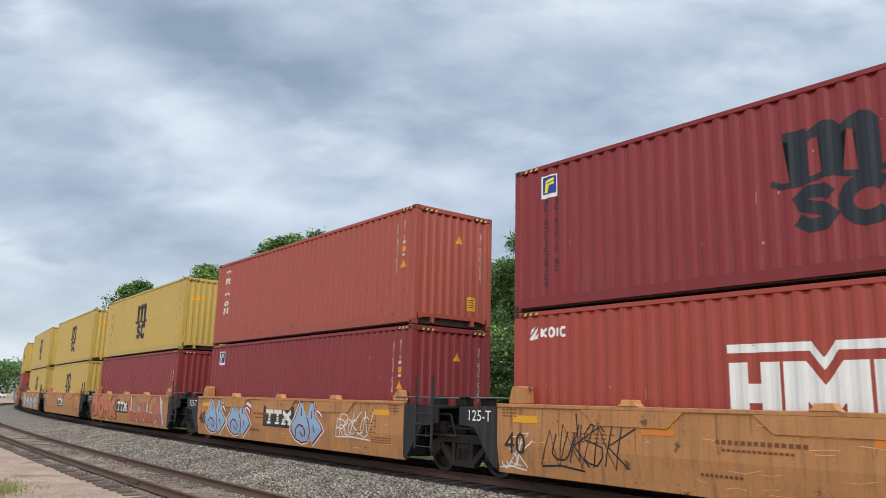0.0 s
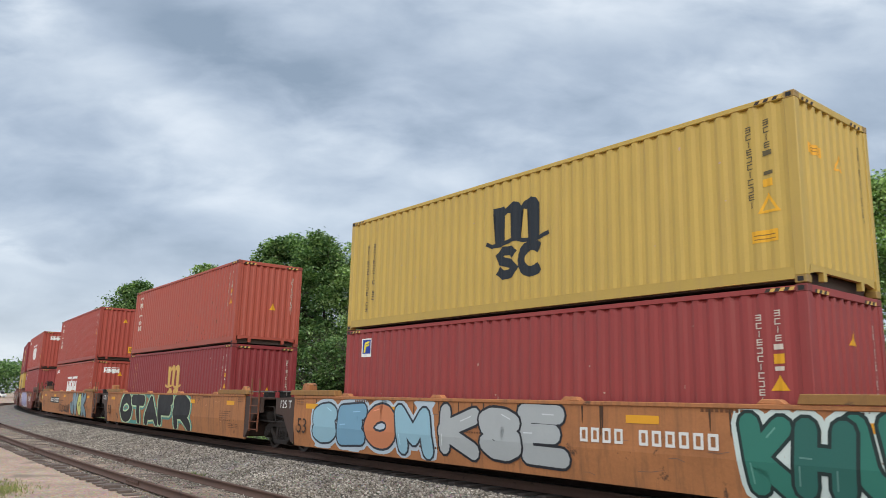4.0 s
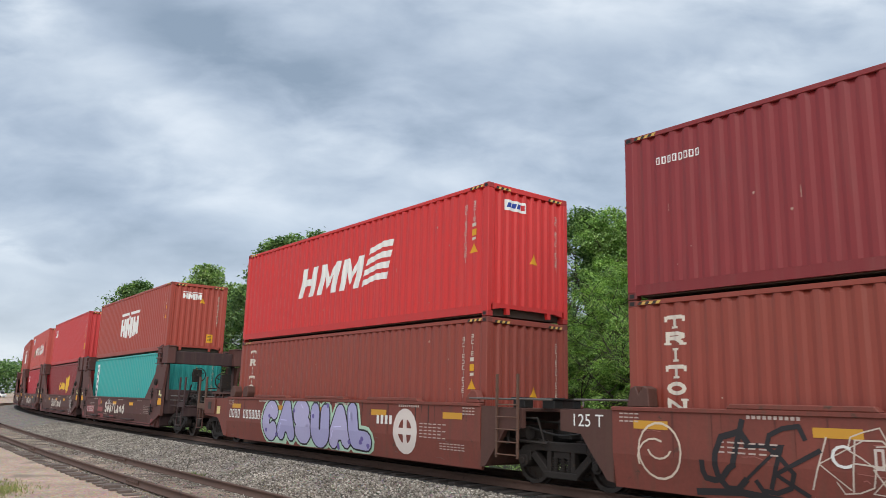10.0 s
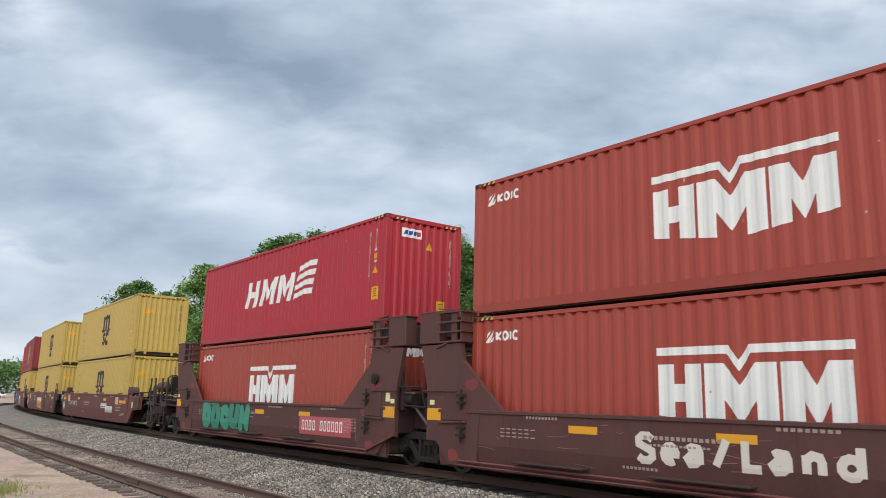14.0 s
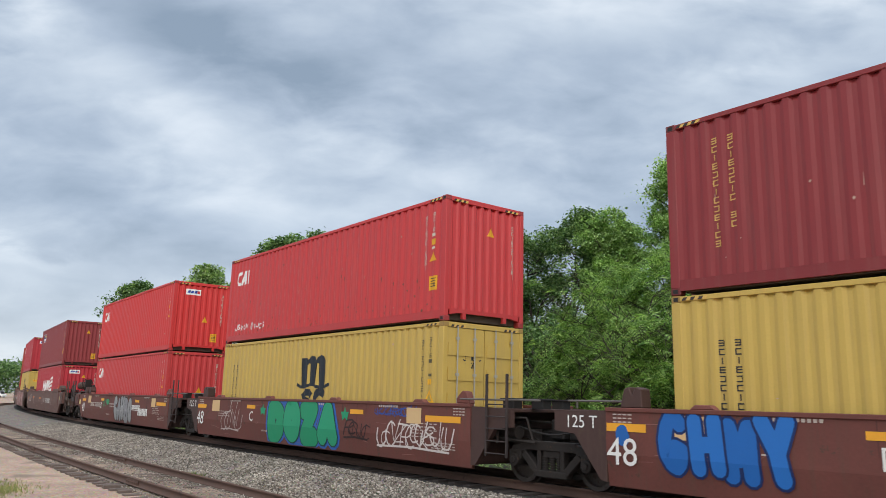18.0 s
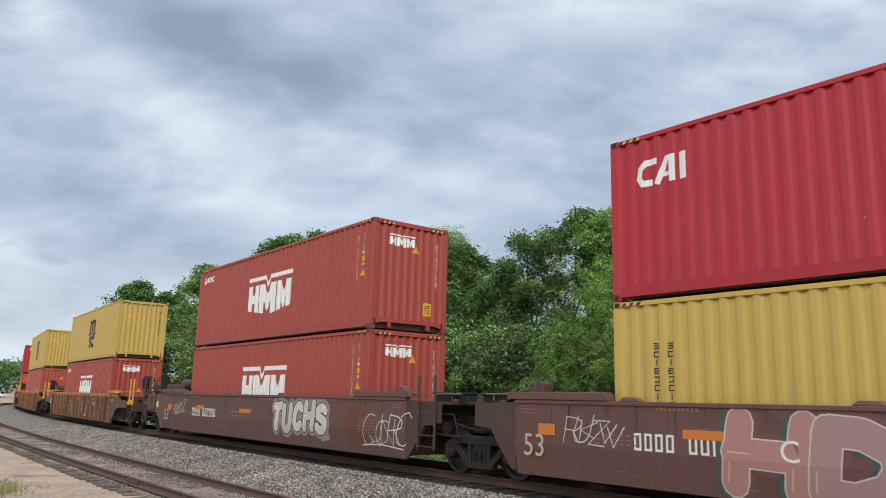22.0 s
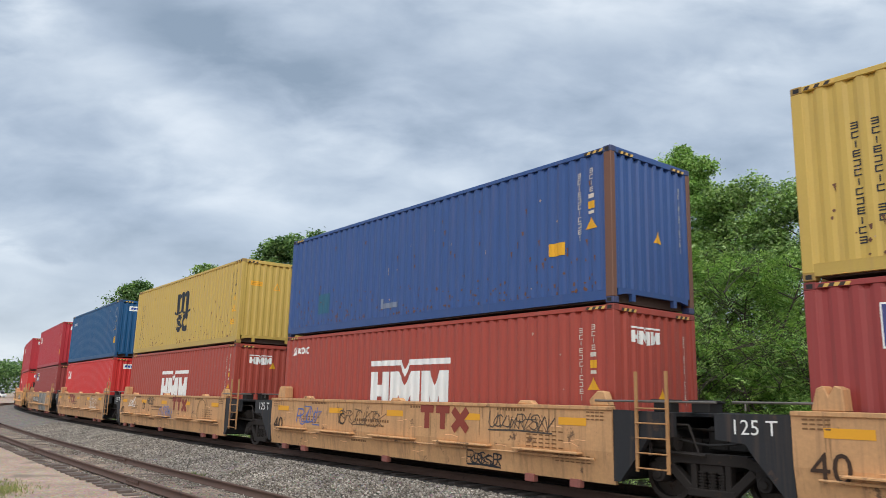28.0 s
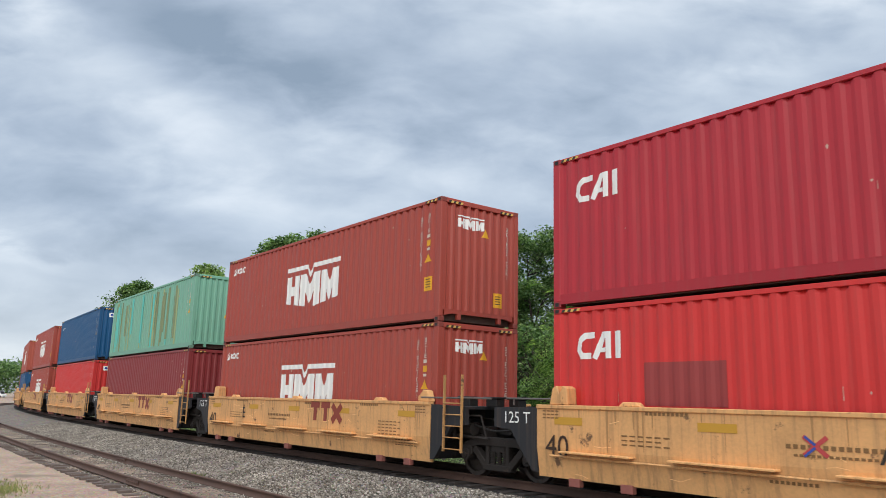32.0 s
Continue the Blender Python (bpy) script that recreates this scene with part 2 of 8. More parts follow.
def ring(bm, centre, axis, r, thick, seg=20):
    """A torus-like hoop of square section."""
    q = Vector(axis).to_track_quat("Z", "X").to_matrix().to_4x4()
    m = Matrix.Translation(centre) @ q
    loops = []
    for i in range(seg):
        a = 2 * math.pi * i / seg
        row = []
        for dr, dz in ((-thick, -thick), (thick, -thick), (thick, thick), (-thick, thick)):
            row.append(bm.verts.new(m @ Vector(((r + dr) * math.cos(a), (r + dr) * math.sin(a), dz))))
        loops.append(row)
    for i in range(seg):
        p, q2 = loops[i], loops[(i + 1) % seg]
        for j in range(4):
            bm.faces.new((p[j], q2[j], q2[(j + 1) % 4], p[(j + 1) % 4]))
    return bm


def prism(bm, pts, y0, y1):
    """An (x, z) outline made solid between two values of y."""
    a = [bm.verts.new((x, y0, z)) for x, z in pts]
    b = [bm.verts.new((x, y1, z)) for x, z in pts]
    bm.faces.new(a), bm.faces.new(b[::-1])
    for i in range(len(pts)):
        j = (i + 1) % len(pts)
        bm.faces.new((a[i], b[i], b[j], a[j]))
    bmesh.ops.recalc_face_normals(bm, faces=bm.faces[:])
    return bm


def mesh_of(name, bm, mat, bevel=0.0):
    if bevel:
        bmesh.ops.bevel(bm, geom=bm.edges[:], offset=bevel, segments=1, affect="EDGES", clamp_overlap=True)
    me = bpy.data.meshes.new(name)
    bm.to_mesh(me)
    bm.free()
    me.materials.append(mat)
    return me


def part(name, bm, mat, parent=None, label="", colour=None, bevel=0.0, at=None):
    me = bm if isinstance(bm, bpy.types.Mesh) else mesh_of(name, bm, mat, bevel)
    ob = new(name, me)
    ob.parent = parent
    if at is not None:
        ob.matrix_basis = at
    if colour:
        ob.color = (*colour, 1)
    if label:
        tagged(ob, label)
    return ob


def quads_mesh(name, verts, faces, mat):
    """A mesh from numpy arrays; faces is (n, k)."""
    me = bpy.data.meshes.new(name)
    k = faces.shape[1]
    me.vertices.add(len(verts))
    me.vertices.foreach_set("co", np.asarray(verts, np.float32).ravel())
    me.loops.add(faces.size)
    me.loops.foreach_set("vertex_index", np.asarray(faces, np.int32).ravel())
    me.polygons.add(len(faces))
    me.polygons.foreach_set("loop_start", np.arange(0, faces.size, k, dtype=np.int32))
    me.update(calc_edges=True)
    me.materials.append(mat)
    return me


# ---- ground and tracks ----
GROUND_Z = -0.66
SIDE_OFF, SIDE_Z = 5.15, -0.41


def build_ground():
    radii = [0, 2, 4, 6, 8, 10, 12, 15, 18, 22, 27, 33, 40, 50, 65, 85, 120, 180, 300, 600, 1200, 2400]
    seg = 72
    bm = bmesh.new()
    rows = []
    for r in radii:
        row = []
        for i in range(seg if r else 1):
            a = 2 * math.pi * i / seg
            z = GROUND_Z + (0.03 * noise.noise((r * math.cos(a) * 0.3, r * math.sin(a) * 0.3, 0)) if r < 70 else 0)
            row.append(bm.verts.new((r * math.cos(a), r * math.sin(a), z)))
        rows.append(row)
    for a, b in zip(rows, rows[1:]):
        for i in range(seg):
            j = (i + 1) % seg
            bm.faces.new((a[0], b[i], b[j]) if len(a) == 1 else (a[i], b[i], b[j], a[j]))
    tagged(part("ground", bm, M["earth"]), "pale sandy earth with grey gravel patches beside the tracks", "ground", kind="structure")


def strip(name, profile, s0, s1, step, mat, jitter=0.0):
    """A ribbon along the main track with the cross profile (offset, z)."""
    n = int((s1 - s0) / step) + 1
    verts = []
    for i in range(n):
        s = s0 + i * step
        for j, (o, z) in enumerate(profile):
            d = jitter * noise.noise((s * 0.9, o * 1.3, 3.1)) if 0 < j < len(profile) - 1 else 0
            x, y, _ = on_track(s, o)
            verts.append((x, y, z + d))
    k = len(profile)
    faces = [(i * k + j, i * k + j + 1, (i + 1) * k + j + 1, (i + 1) * k + j) for i in range(n - 1) for j in range(k - 1)]
    return quads_mesh(name, np.array(verts), np.array(faces), mat)


RAIL = [(-0.068, -0.165), (0.068, -0.165), (0.068, -0.148), (0.014, -0.13), (0.009, -0.045), (0.034, -0.032), (0.036, -0.006), (0.028, 0.0),
        (-0.028, 0.0), (-0.036, -0.006), (-0.034, -0.032), (-0.009, -0.045), (-0.014, -0.13), (-0.068, -0.148), (-0.068, -0.165)]


def tie_mesh(mat, seed):
    bm = bmesh.new()
    box(bm, -0.11, 0.11, -1.3, 1.3, -0.18, 0)
    bmesh.ops.subdivide_edges(bm, edges=[e for e in bm.edges if e.calc_length() > 2], cuts=3)
    for v in bm.verts:
        v.co += 0.012 * noise.noise_vector(v.co * 3 + Vector((seed, 0, 0)))
    return mesh_of("tie", bm, mat, 0.008)


def build_tracks():
    bed = new("ballast_bed", strip("ballast_bed", [(1.5, -0.2), (1.75, -0.21), (2.3, -0.3), (2.9, -0.45), (3.5, -0.56), (4.0, -0.6), (4.35, -0.61)], -780, 660, 1.0, M["ballast"], 0.05))
    tagged(bed, "grey-brown crushed stone ballast shoulder between the tracks", "ballast", kind="structure")
    # middle strip of ballast, with the train's shade put into its colour
    core = new("track_bed", strip("track_bed", [(-4.2, -0.72), (-2.9, -0.5), (-1.75, -0.21), (-0.8, -0.2), (0.8, -0.2), (1.5, -0.2)], -780, 660, 1.0, M["shaded_bed"], 0.03))
    tagged(core, "ballast under the main track, coloured near-black for the train's shade", "ballast", kind="structure")
    dirt = new("siding_bed", strip("siding_bed", [(4.35, -0.61), (4.7, -0.6), (5.15, -0.59), (5.6, -0.6), (6.0, -0.615), (6.4, -0.70)], -780, 300, 1.0, M["siding_dirt"], 0.05))
    tagged(dirt, "brown dirt and sparse stones round the siding ties", "dirt", kind="structure")
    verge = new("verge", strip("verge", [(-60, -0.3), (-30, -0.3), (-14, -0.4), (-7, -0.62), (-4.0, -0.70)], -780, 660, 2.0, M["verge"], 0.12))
    tagged(verge, "leaf litter and weeds under the trees, coloured dark for shade", "ground", kind="structure")
    for name, off, z, s0, s1, mat, label in (("main_track", 0.0, 0.0, -780, 660, "dark_tie", "main railway track on ties coloured dark for shade"),
                                                 ("siding_track", SIDE_OFF, SIDE_Z, -300, 200, "tie", "disused rusty siding track on weathered half buried ties")):
        root = tagged(new(name), label, "railway track", kind="structure")
        for side in (-0.7525, 0.7525):
            prof = [(off + side + a, z + b) for a, b in RAIL]
            part("rail", strip("rail", prof, s0, s1, 1.0, M["rail"]), None, root)
        meshes = [tie_mesh(M[mat], k) for k in range(4)]
        rng = random.Random(8)
        n = 150 if off == 0 else 110
        for i in range(n):
            s = 14 - i * 0.52
            x, y, th = on_track(s, off + rng.uniform(-0.03, 0.03))
            top = z - 0.17 + (0.0 if off == 0 else rng.uniform(-0.055, -0.003))
            part("tie", meshes[i % 4], None, root, at=pose(x, y, top, rng.uniform(-1, 1), 0, math.degrees(th) + rng.uniform(-3, 3) * (1 if off else 0.3)))
        # joint bars along the siding
        if off:
            for s, side in ((0.15, -0.7525), (-11.7, -0.7525), (-5.4, 0.7525), (-17.3, 0.7525), (-23.6, -0.7525)):
                bm = bmesh.new()
                for yy in (0.03, -0.03):
                    box(bm, -0.45, 0.45, yy - 0.014, yy + 0.014, -0.14, -0.04)
                    for k in range(6):
                        rod(bm, (-0.38 + k * 0.152, yy - 0.03, -0.09), (-0.38 + k * 0.152, yy + 0.03, -0.09), 0.02, seg=6)
                x, y, th = on_track(s, off + side)
                part("joint_bar", bm, M["rail"], root, at=pose(x, y, z, 0, 0, math.degrees(th)))


def build_stones():
    """Loose crushed stone on the shoulder between the tracks, and a thinner scatter in the siding."""
    rng = np.random.default_rng(3)
    base = np.array([(1, 0, 0), (-1, 0, 0), (0, 1, 0), (0, -1, 0), (0, 0, 1), (0, 0, -1)], float)
    tris = np.array([(0, 2, 4), (2, 1, 4), (1, 3, 4), (3, 0, 4), (2, 0, 5), (1, 2, 5), (3, 1, 5), (0, 3, 5)])
    for name, n, s0, s1, o0, o1, size, label in (("shoulder_gravel", 60000, -36, 9, 1.5, 4.5, 0.032, "grey angular crushed stone heaped beside the main track"),
                                                 ("siding_gravel", 9000, -30, 7, 4.3, 6.2, 0.022, "grey and brown stones scattered over the siding")):
        u = rng.random(n)
        s = s1 - (s1 - s0) * u ** 1.35
        o = o0 + (o1 - o0) * rng.random(n)
        ks = np.array([LINE[int(math.floor(v / DS))] for v in s])
        d = s - np.floor(s / DS) * DS
        x = ks[:, 0] + d * np.cos(ks[:, 2]) + o * np.sin(ks[:, 2])
        y = ks[:, 1] + d * np.sin(ks[:, 2]) - o * np.cos(ks[:, 2])
        z = np.interp(o, [0, 1.75, 2.3, 2.9, 3.5, 4.2, 5.15, 6.1, 6.9], [-0.2, -0.21, -0.3, -0.45, -0.56, -0.6, -0.6, -0.615, -0.68])
        r = size * rng.uniform(0.55, 1.35, n)
        v = base[None] * (r[:, None, None] * rng.uniform(0.6, 1.2, (n, 6, 1)))
        q = rng.normal(size=(n, 4))
        q /= np.linalg.norm(q, axis=1)[:, None]
        w, a, b, c = q.T
        rot = np.stack([1 - 2 * (b * b + c * c), 2 * (a * b - c * w), 2 * (a * c + b * w), 2 * (a * b + c * w), 1 - 2 * (a * a + c * c), 2 * (b * c - a * w),
                        2 * (a * c - b * w), 2 * (b * c + a * w), 1 - 2 * (a * a + b * b)], 1).reshape(n, 3, 3)
        v = np.einsum("nij,nkj->nki", rot, v)
        v[:, :, 2] *= 0.8
        v += np.stack([x, y, z + r * 0.25 + 0.01 * rng.random(n)], 1)[:, None]
        f = tris[None] + 6 * np.arange(n)[:, None, None]
        tagged(new(name, quads_mesh(name, v.reshape(-1, 3), f.reshape(-1, 3), M["stones"])), label, "gravel", kind="stuff")


def grass_patch(name, centre, spread, n, height, seed, label):
    rng = np.random.default_rng(seed)
    p = np.stack([rng.normal(0, spread[0], n), rng.normal(0, spread[1], n), np.full(n, 0.0)], 1) + np.array(centre)
    a = rng.uniform(0, 2 * math.pi, n)
    h = height * rng.uniform(0.4, 1.2, n)
    lean = rng.uniform(0.1, 0.7, n) * h
    side = np.stack([np.cos(a), np.sin(a), 0 * a], 1) * 0.006
    tip = np.stack([-np.sin(a) * lean, np.cos(a) * lean, h], 1)
    mid = np.stack([-np.sin(a) * lean * 0.3, np.cos(a) * lean * 0.3, h * 0.6], 1)
    v = np.stack([p - side, p + side, p + mid + side * 0.8, p + tip, p + mid - side * 0.8], 1)
    f = np.arange(5)[None] + 5 * np.arange(n)[:, None]
    return tagged(new(name, quads_mesh(name, v.reshape(-1, 3), f, M["grass"])), label, "grass", kind="stuff")


# ---- trees ----
def leaf_cards(rng, centres, size, frond=False):
    """Leaves round the given points: folded diamonds, or feather-like fronds of paired leaflets."""
    n = len(centres)
    d = rng.normal(size=(n, 3))
    d[:, 2] = d[:, 2] * 0.5 - 0.15
    d /= np.linalg.norm(d, axis=1)[:, None]
    up = rng.normal(size=(n, 3)) * 0.45 + np.array([0, 0, 1.0])
    w = np.cross(d, up)
    w /= np.linalg.norm(w, axis=1)[:, None] + 1e-9
    nn = np.cross(w, d)
    if not frond:
        L = size * rng.uniform(0.6, 1.3, n)[:, None]
        v = np.stack([centres - d * L * 0.5, centres + w * L * 0.34 + nn * L * 0.06, centres + d * L * 0.5 - nn * L * 0.08, centres - w * L * 0.34 + nn * L * 0.06], 1)
        f = np.arange(4)[None] + 4 * np.arange(n)[:, None]
        return v.reshape(-1, 3), f
    pairs = 7
    L = size * rng.uniform(0.7, 1.25, n)[:, None]
    vs = []
    for k in range(pairs):
        t = (k + 0.6) / pairs
        at = centres + d * L * t - np.array([0, 0, 1.0]) * L * 0.45 * t * t
        ll = L * 0.30 * (1 - 0.45 * abs(2 * t - 0.9))
        for sgn in (1, -1):
            tip = at + sgn * w * ll + d * ll * 0.35 - nn * ll * 0.2
            half = d * L * 0.045
            vs.append(np.stack([at, (at + tip) / 2 + half, tip, (at + tip) / 2 - half], 1))
    v = np.stack(vs, 1).reshape(-1, 3)
    f = np.arange(4)[None] + 4 * np.arange(n * pairs * 2)[:, None]
    return v, f


def tubes(name, segs, mat, sides=5):
    """Tapered tubes: rows of two end points and two radii."""
    a, b = segs[:, :3], segs[:, 3:6]
    d = b - a
    d /= np.linalg.norm(d, axis=1)[:, None] + 1e-9
    ref = np.where(np.abs(d[:, 2:3]) > 0.9, np.array([[1.0, 0, 0]]), np.array([[0, 0, 1.0]]))
    u = np.cross(d, ref)
    u /= np.linalg.norm(u, axis=1)[:, None]
    w = np.cross(d, u)
    rows = []
    for at, r in ((a, segs[:, 6:7]), (b, segs[:, 7:8])):
        for i in range(sides):
            t = 2 * math.pi * i / sides
            rows.append(at + r * (math.cos(t) * u + math.sin(t) * w))
    v = np.stack(rows, 1)
    quad = np.array([(i, (i + 1) % sides, sides + (i + 1) % sides, sides + i) for i in range(sides)])
    f = quad[None] + 2 * sides * np.arange(len(segs))[:, None, None]
    return quads_mesh(name, v.reshape(-1, 3), f.reshape(-1, 4), mat)


def tree(x, y, h, r, seed, leaf="leaf_mid", leaves=14000, size=0.17, frond=False, base=0.12, open_crown=False, label="", trunk_r=None, name="tree", squash=1.0, z0=-0.45):
    """Tapered trunk with forking limbs, and a crown of leaf clumps gathered on the twigs."""
    rnd = random.Random(seed)
    rng = np.random.default_rng(seed)
    root = tagged(new(name), label, "tree" if h > 4 else "shrub")
    root.matrix_basis = pose(x, y, z0)
    segs = []
    tr = trunk_r or 0.012 * h + 0.02
    tips = []

    def limb(a, d, length, rad, depth):
        p = a
        steps = 3 if depth < 2 else 2
        for i in range(steps):
            d = (d + Vector((rnd.uniform(-1, 1), rnd.uniform(-1, 1), rnd.uniform(-0.4, 0.8))) * 0.22).normalized()
            q = p + d * length / steps
            segs.append((*p, *q, max(rad * (1 - i / steps * 0.45), 0.008), max(rad * (1 - (i + 1) / steps * 0.45), 0.006)))
            p = q
            if depth >= 1:
                tips.append(p.copy())
            if depth < 2 and i > 0:
                for _ in range(2):
                    a2 = rnd.uniform(0, 6.283)
                    out = Vector((math.cos(a2), math.sin(a2), rnd.uniform(-0.1, 0.8))).normalized()
                    limb(p, (d * 0.4 + out).normalized(), length * rnd.uniform(0.45, 0.65), rad * 0.5, depth + 1)

    stems = 1 if h > 7 else 3
    for k in range(stems):
        p = Vector((rnd.uniform(-0.2, 0.2) * k, rnd.uniform(-0.2, 0.2) * k, 0))
        top = h * 0.9
        n = 7
        lean = Vector((rnd.uniform(-0.06, 0.06), rnd.uniform(-0.06, 0.06), 0)) + Vector((rnd.uniform(-.3, .3), rnd.uniform(-.3, .3), 0)) * (stems > 1)
        for i in range(n):
            q = p + Vector((lean.x * top / n + rnd.uniform(-0.1, 0.1), lean.y * top / n + rnd.uniform(-0.1, 0.1), top / n))
            t0, t1 = i / n, (i + 1) / n
            segs.append((*p, *q, tr * (1 - 0.85 * t0), tr * (1 - 0.85 * t1)))
            p = q
            if t1 > base:
                for _ in range(3 if stems == 1 else 2):
                    a = rnd.uniform(0, 6.283)
                    reach = r * squash * math.sin(math.pi * min(max((t1 - base) / (1 - base) * 0.82 + 0.16, 0), 1)) ** 0.6 * rnd.uniform(0.55, 0.95)
                    limb(p, Vector((math.cos(a), math.sin(a), rnd.uniform(0.1, 0.7))).normalized(), max(reach, 0.5), tr * (1 - 0.8 * t1) * 0.5 + 0.01, 0)
            if i >= n - 2:
                tips.append(p.copy())
    part("trunk", tubes("trunk", np.array(segs), M["bark"]), None, root)
    tips = np.array([tuple(t) for t in tips])
    near_tips = int(leaves * (0.6 if open_crown else 0.35))
    pick = rng.integers(0, len(tips), near_tips)
    spread = (0.22 if open_crown else 0.30) * (r / 3) ** 0.5 + 0.05
    c = tips[pick] + rng.normal(size=(near_tips, 3)) * np.array([spread, spread, spread * 0.75])
    # leaf mass along the outer boughs: lobes of uneven size, each a loose dome with gaps between
    full = 0.5 if open_crown else 1.0
    m = int((30 + 40 * full) * (h / 10) * (r / 2.3))
    lo = max(base, 0.36 if open_crown else base) * h
    t = rng.uniform(0, 1, m) ** 0.8
    belly = np.where(t < 0.35, 0.72 + 0.28 * (t / 0.35) ** 0.7, np.sqrt(np.clip(1 - ((t - 0.35) / 0.66) ** 2.0, 0.02, 1)))
    ang = rng.uniform(0, 2 * math.pi, m)
    out = r * squash * belly * rng.uniform(0.25, 1.08, m) ** 0.6 * 0.86
    mid = tips.mean(0)
    lobe = np.stack([mid[0] + out * np.cos(ang), mid[1] + out * np.sin(ang), lo + (h - lo) * t * 0.97], 1)
    big = rng.uniform(0.32, 0.85, m) * (r / 2.6) ** 0.6
    n2 = int(leaves * (1.5 if frond else 1.6 if open_crown else 2.4))
    pk = rng.choice(m, n2, p=big ** 2 / (big ** 2).sum())
    g = rng.normal(size=(n2, 3))
    g /= np.linalg.norm(g, axis=1)[:, None]
    # uneven edge: some leaves reach out along shoots, chiefly upward
    reach = rng.uniform(0.15, 1.0, (n2, 1)) ** 0.45
    shoot = 1 + 0.45 * np.maximum(0, np.sin(g @ np.array([5.1, 3.7, 4.3]) * 2.3 + pk * 1.7))[:, None] * rng.random((n2, 1))
    g = g * reach * shoot
    g[:, 2] *= 0.78
    p = lobe[pk] + g * big[pk][:, None]
    low = g[:, 2] < -0.3
    p = p[~(low & (rng.random(n2) < 0.55))]
    c = np.concatenate([c, p])
    c = c[c[:, 2] > 0.05]
    v, f = leaf_cards(rng, c, size, frond)
    part("crown", quads_mesh("crown", v, f, M[leaf]), None, root)
    return root


def at_view(px, depth):
    """Ground position in a direction given across the view, at a depth ahead of the camera."""
    return depth * px, depth


def build_trees():
    # (direction x/y, depth, height, radius, leaf, leaves, size, frond, base, open, label)
    D, G, B = "leaf_dark", "leaf_mid", "leaf_light"
    rows = [
        (-0.395, 112, 18.2, 5.4, D, 9000, 0.42, False, 0.1, False, "distant dark green deciduous tree"),
        (-0.355, 105, 16.0, 4.5, D, 8000, 0.42, False, 0.1, False, "distant dark green deciduous tree"),
        (-0.310, 78, 15.4, 3.4, G, 7000, 0.30, False, 0.1, False, "round topped green tree behind the train"),
        (-0.278, 66, 11.6, 3.2, G, 7000, 0.26, False, 0.02, False, "pale green bushy tree close to the track"),
        (-0.250, 60, 10.4, 3.4, D, 8000, 0.24, False, 0.02, False, "pale green bushy tree close to the track"),
        (-0.205, 56, 14.0, 3.4, D, 14000, 0.24, False, 0.03, False, "broad green tree with low branches"),
        (-0.155, 52, 13.4, 3.6, D, 15000, 0.22, False, 0.05, False, "broad green tree with low branches"),
        (-0.085, 50, 13.0, 3.6, G, 15000, 0.22, False, 0.05, False, "dark green tree with a rounded crown"),
        (-0.012, 48, 13.0, 3.8, G, 3200, 0.36, True, 0.08, False, "rounded sumac tree with an open middle"),
        (0.045, 46, 11.6, 2.8, D, 14000, 0.20, False, 0.05, False, "dark green tree with a rounded crown"),
        (0.085, 43, 9.0, 2.8, D, 12000, 0.18, False, 0.02, False, "low green tree filling a gap"),
        (0.125, 40, 11.3, 2.7, D, 17000, 0.15, False, 0.05, False, "dense dark green tree with upright shoots"),
        (0.170, 38, 11.8, 2.3, D, 15000, 0.14, False, 0.05, False, "dense dark green tree with upright shoots"),
        (0.212, 36, 11.3, 1.9, B, 10000, 0.14, False, 0.05, False, "light green tree with loose branches"),
        (0.245, 35, 10.6, 1.7, B, 9000, 0.14, False, 0.05, False, "light green tree with loose branches"),
        (0.338, 34, 14.2, 2.25, B, 24000, 0.14, False, 0.1, False, "tall bright green tree with a narrow crown"),
        (0.410, 32, 11.6, 2.6, G, 14000, 0.15, False, 0.2, True, "open crowned tree with bare lower limbs"),
        (0.500, 30, 11.2, 3.2, G, 17000, 0.15, False, 0.4, True, "open crowned tree with dark forked trunk"),
        (0.600, 28, 10.8, 3.0, G, 15000, 0.15, False, 0.35, True, "open crowned tree with dark forked trunk"),
        (0.740, 27, 10.4, 3.2, D, 9000, 0.17, False, 0.1, False, "dense green tree beside the line"),
        (0.95, 25, 10.5, 3.4, D, 8000, 0.18, False, 0.1, False, "dense green tree beside the line"),
        (1.25, 22, 10.5, 3.6, G, 7000, 0.20, False, 0.1, False, "dense green tree beside the line"),
    ]
    for i, (k, d, h, r, leaf, n, size, frond, base, opened, label) in enumerate(rows):
        x, y = at_view(k, d)
        tree(x, y, h, r, 40 + i, leaf, n, size * (1.9 if frond else 1), frond, base, opened, label)
    shrubs = [(-0.215, 52, 6.0, 3.0, G), (-0.14, 46, 5.4, 3.0, D), (-0.06, 43, 5.2, 2.8, D), (0.01, 40, 4.6, 2.6, D), (0.06, 37, 5.2, 2.5, G), (0.10, 35, 5.5, 2.3, D), (0.15, 33, 5.0, 2.3, D),
              (0.20, 31, 5.2, 2.3, D)]
    for i, (k, d, h, r, leaf) in enumerate(shrubs):
        x, y = at_view(k, d)
        tree(x, y, h, r, 90 + i, leaf, 7000, 0.18, False, 0.0, False, "dense green shrub at the wood's edge", name="shrub")
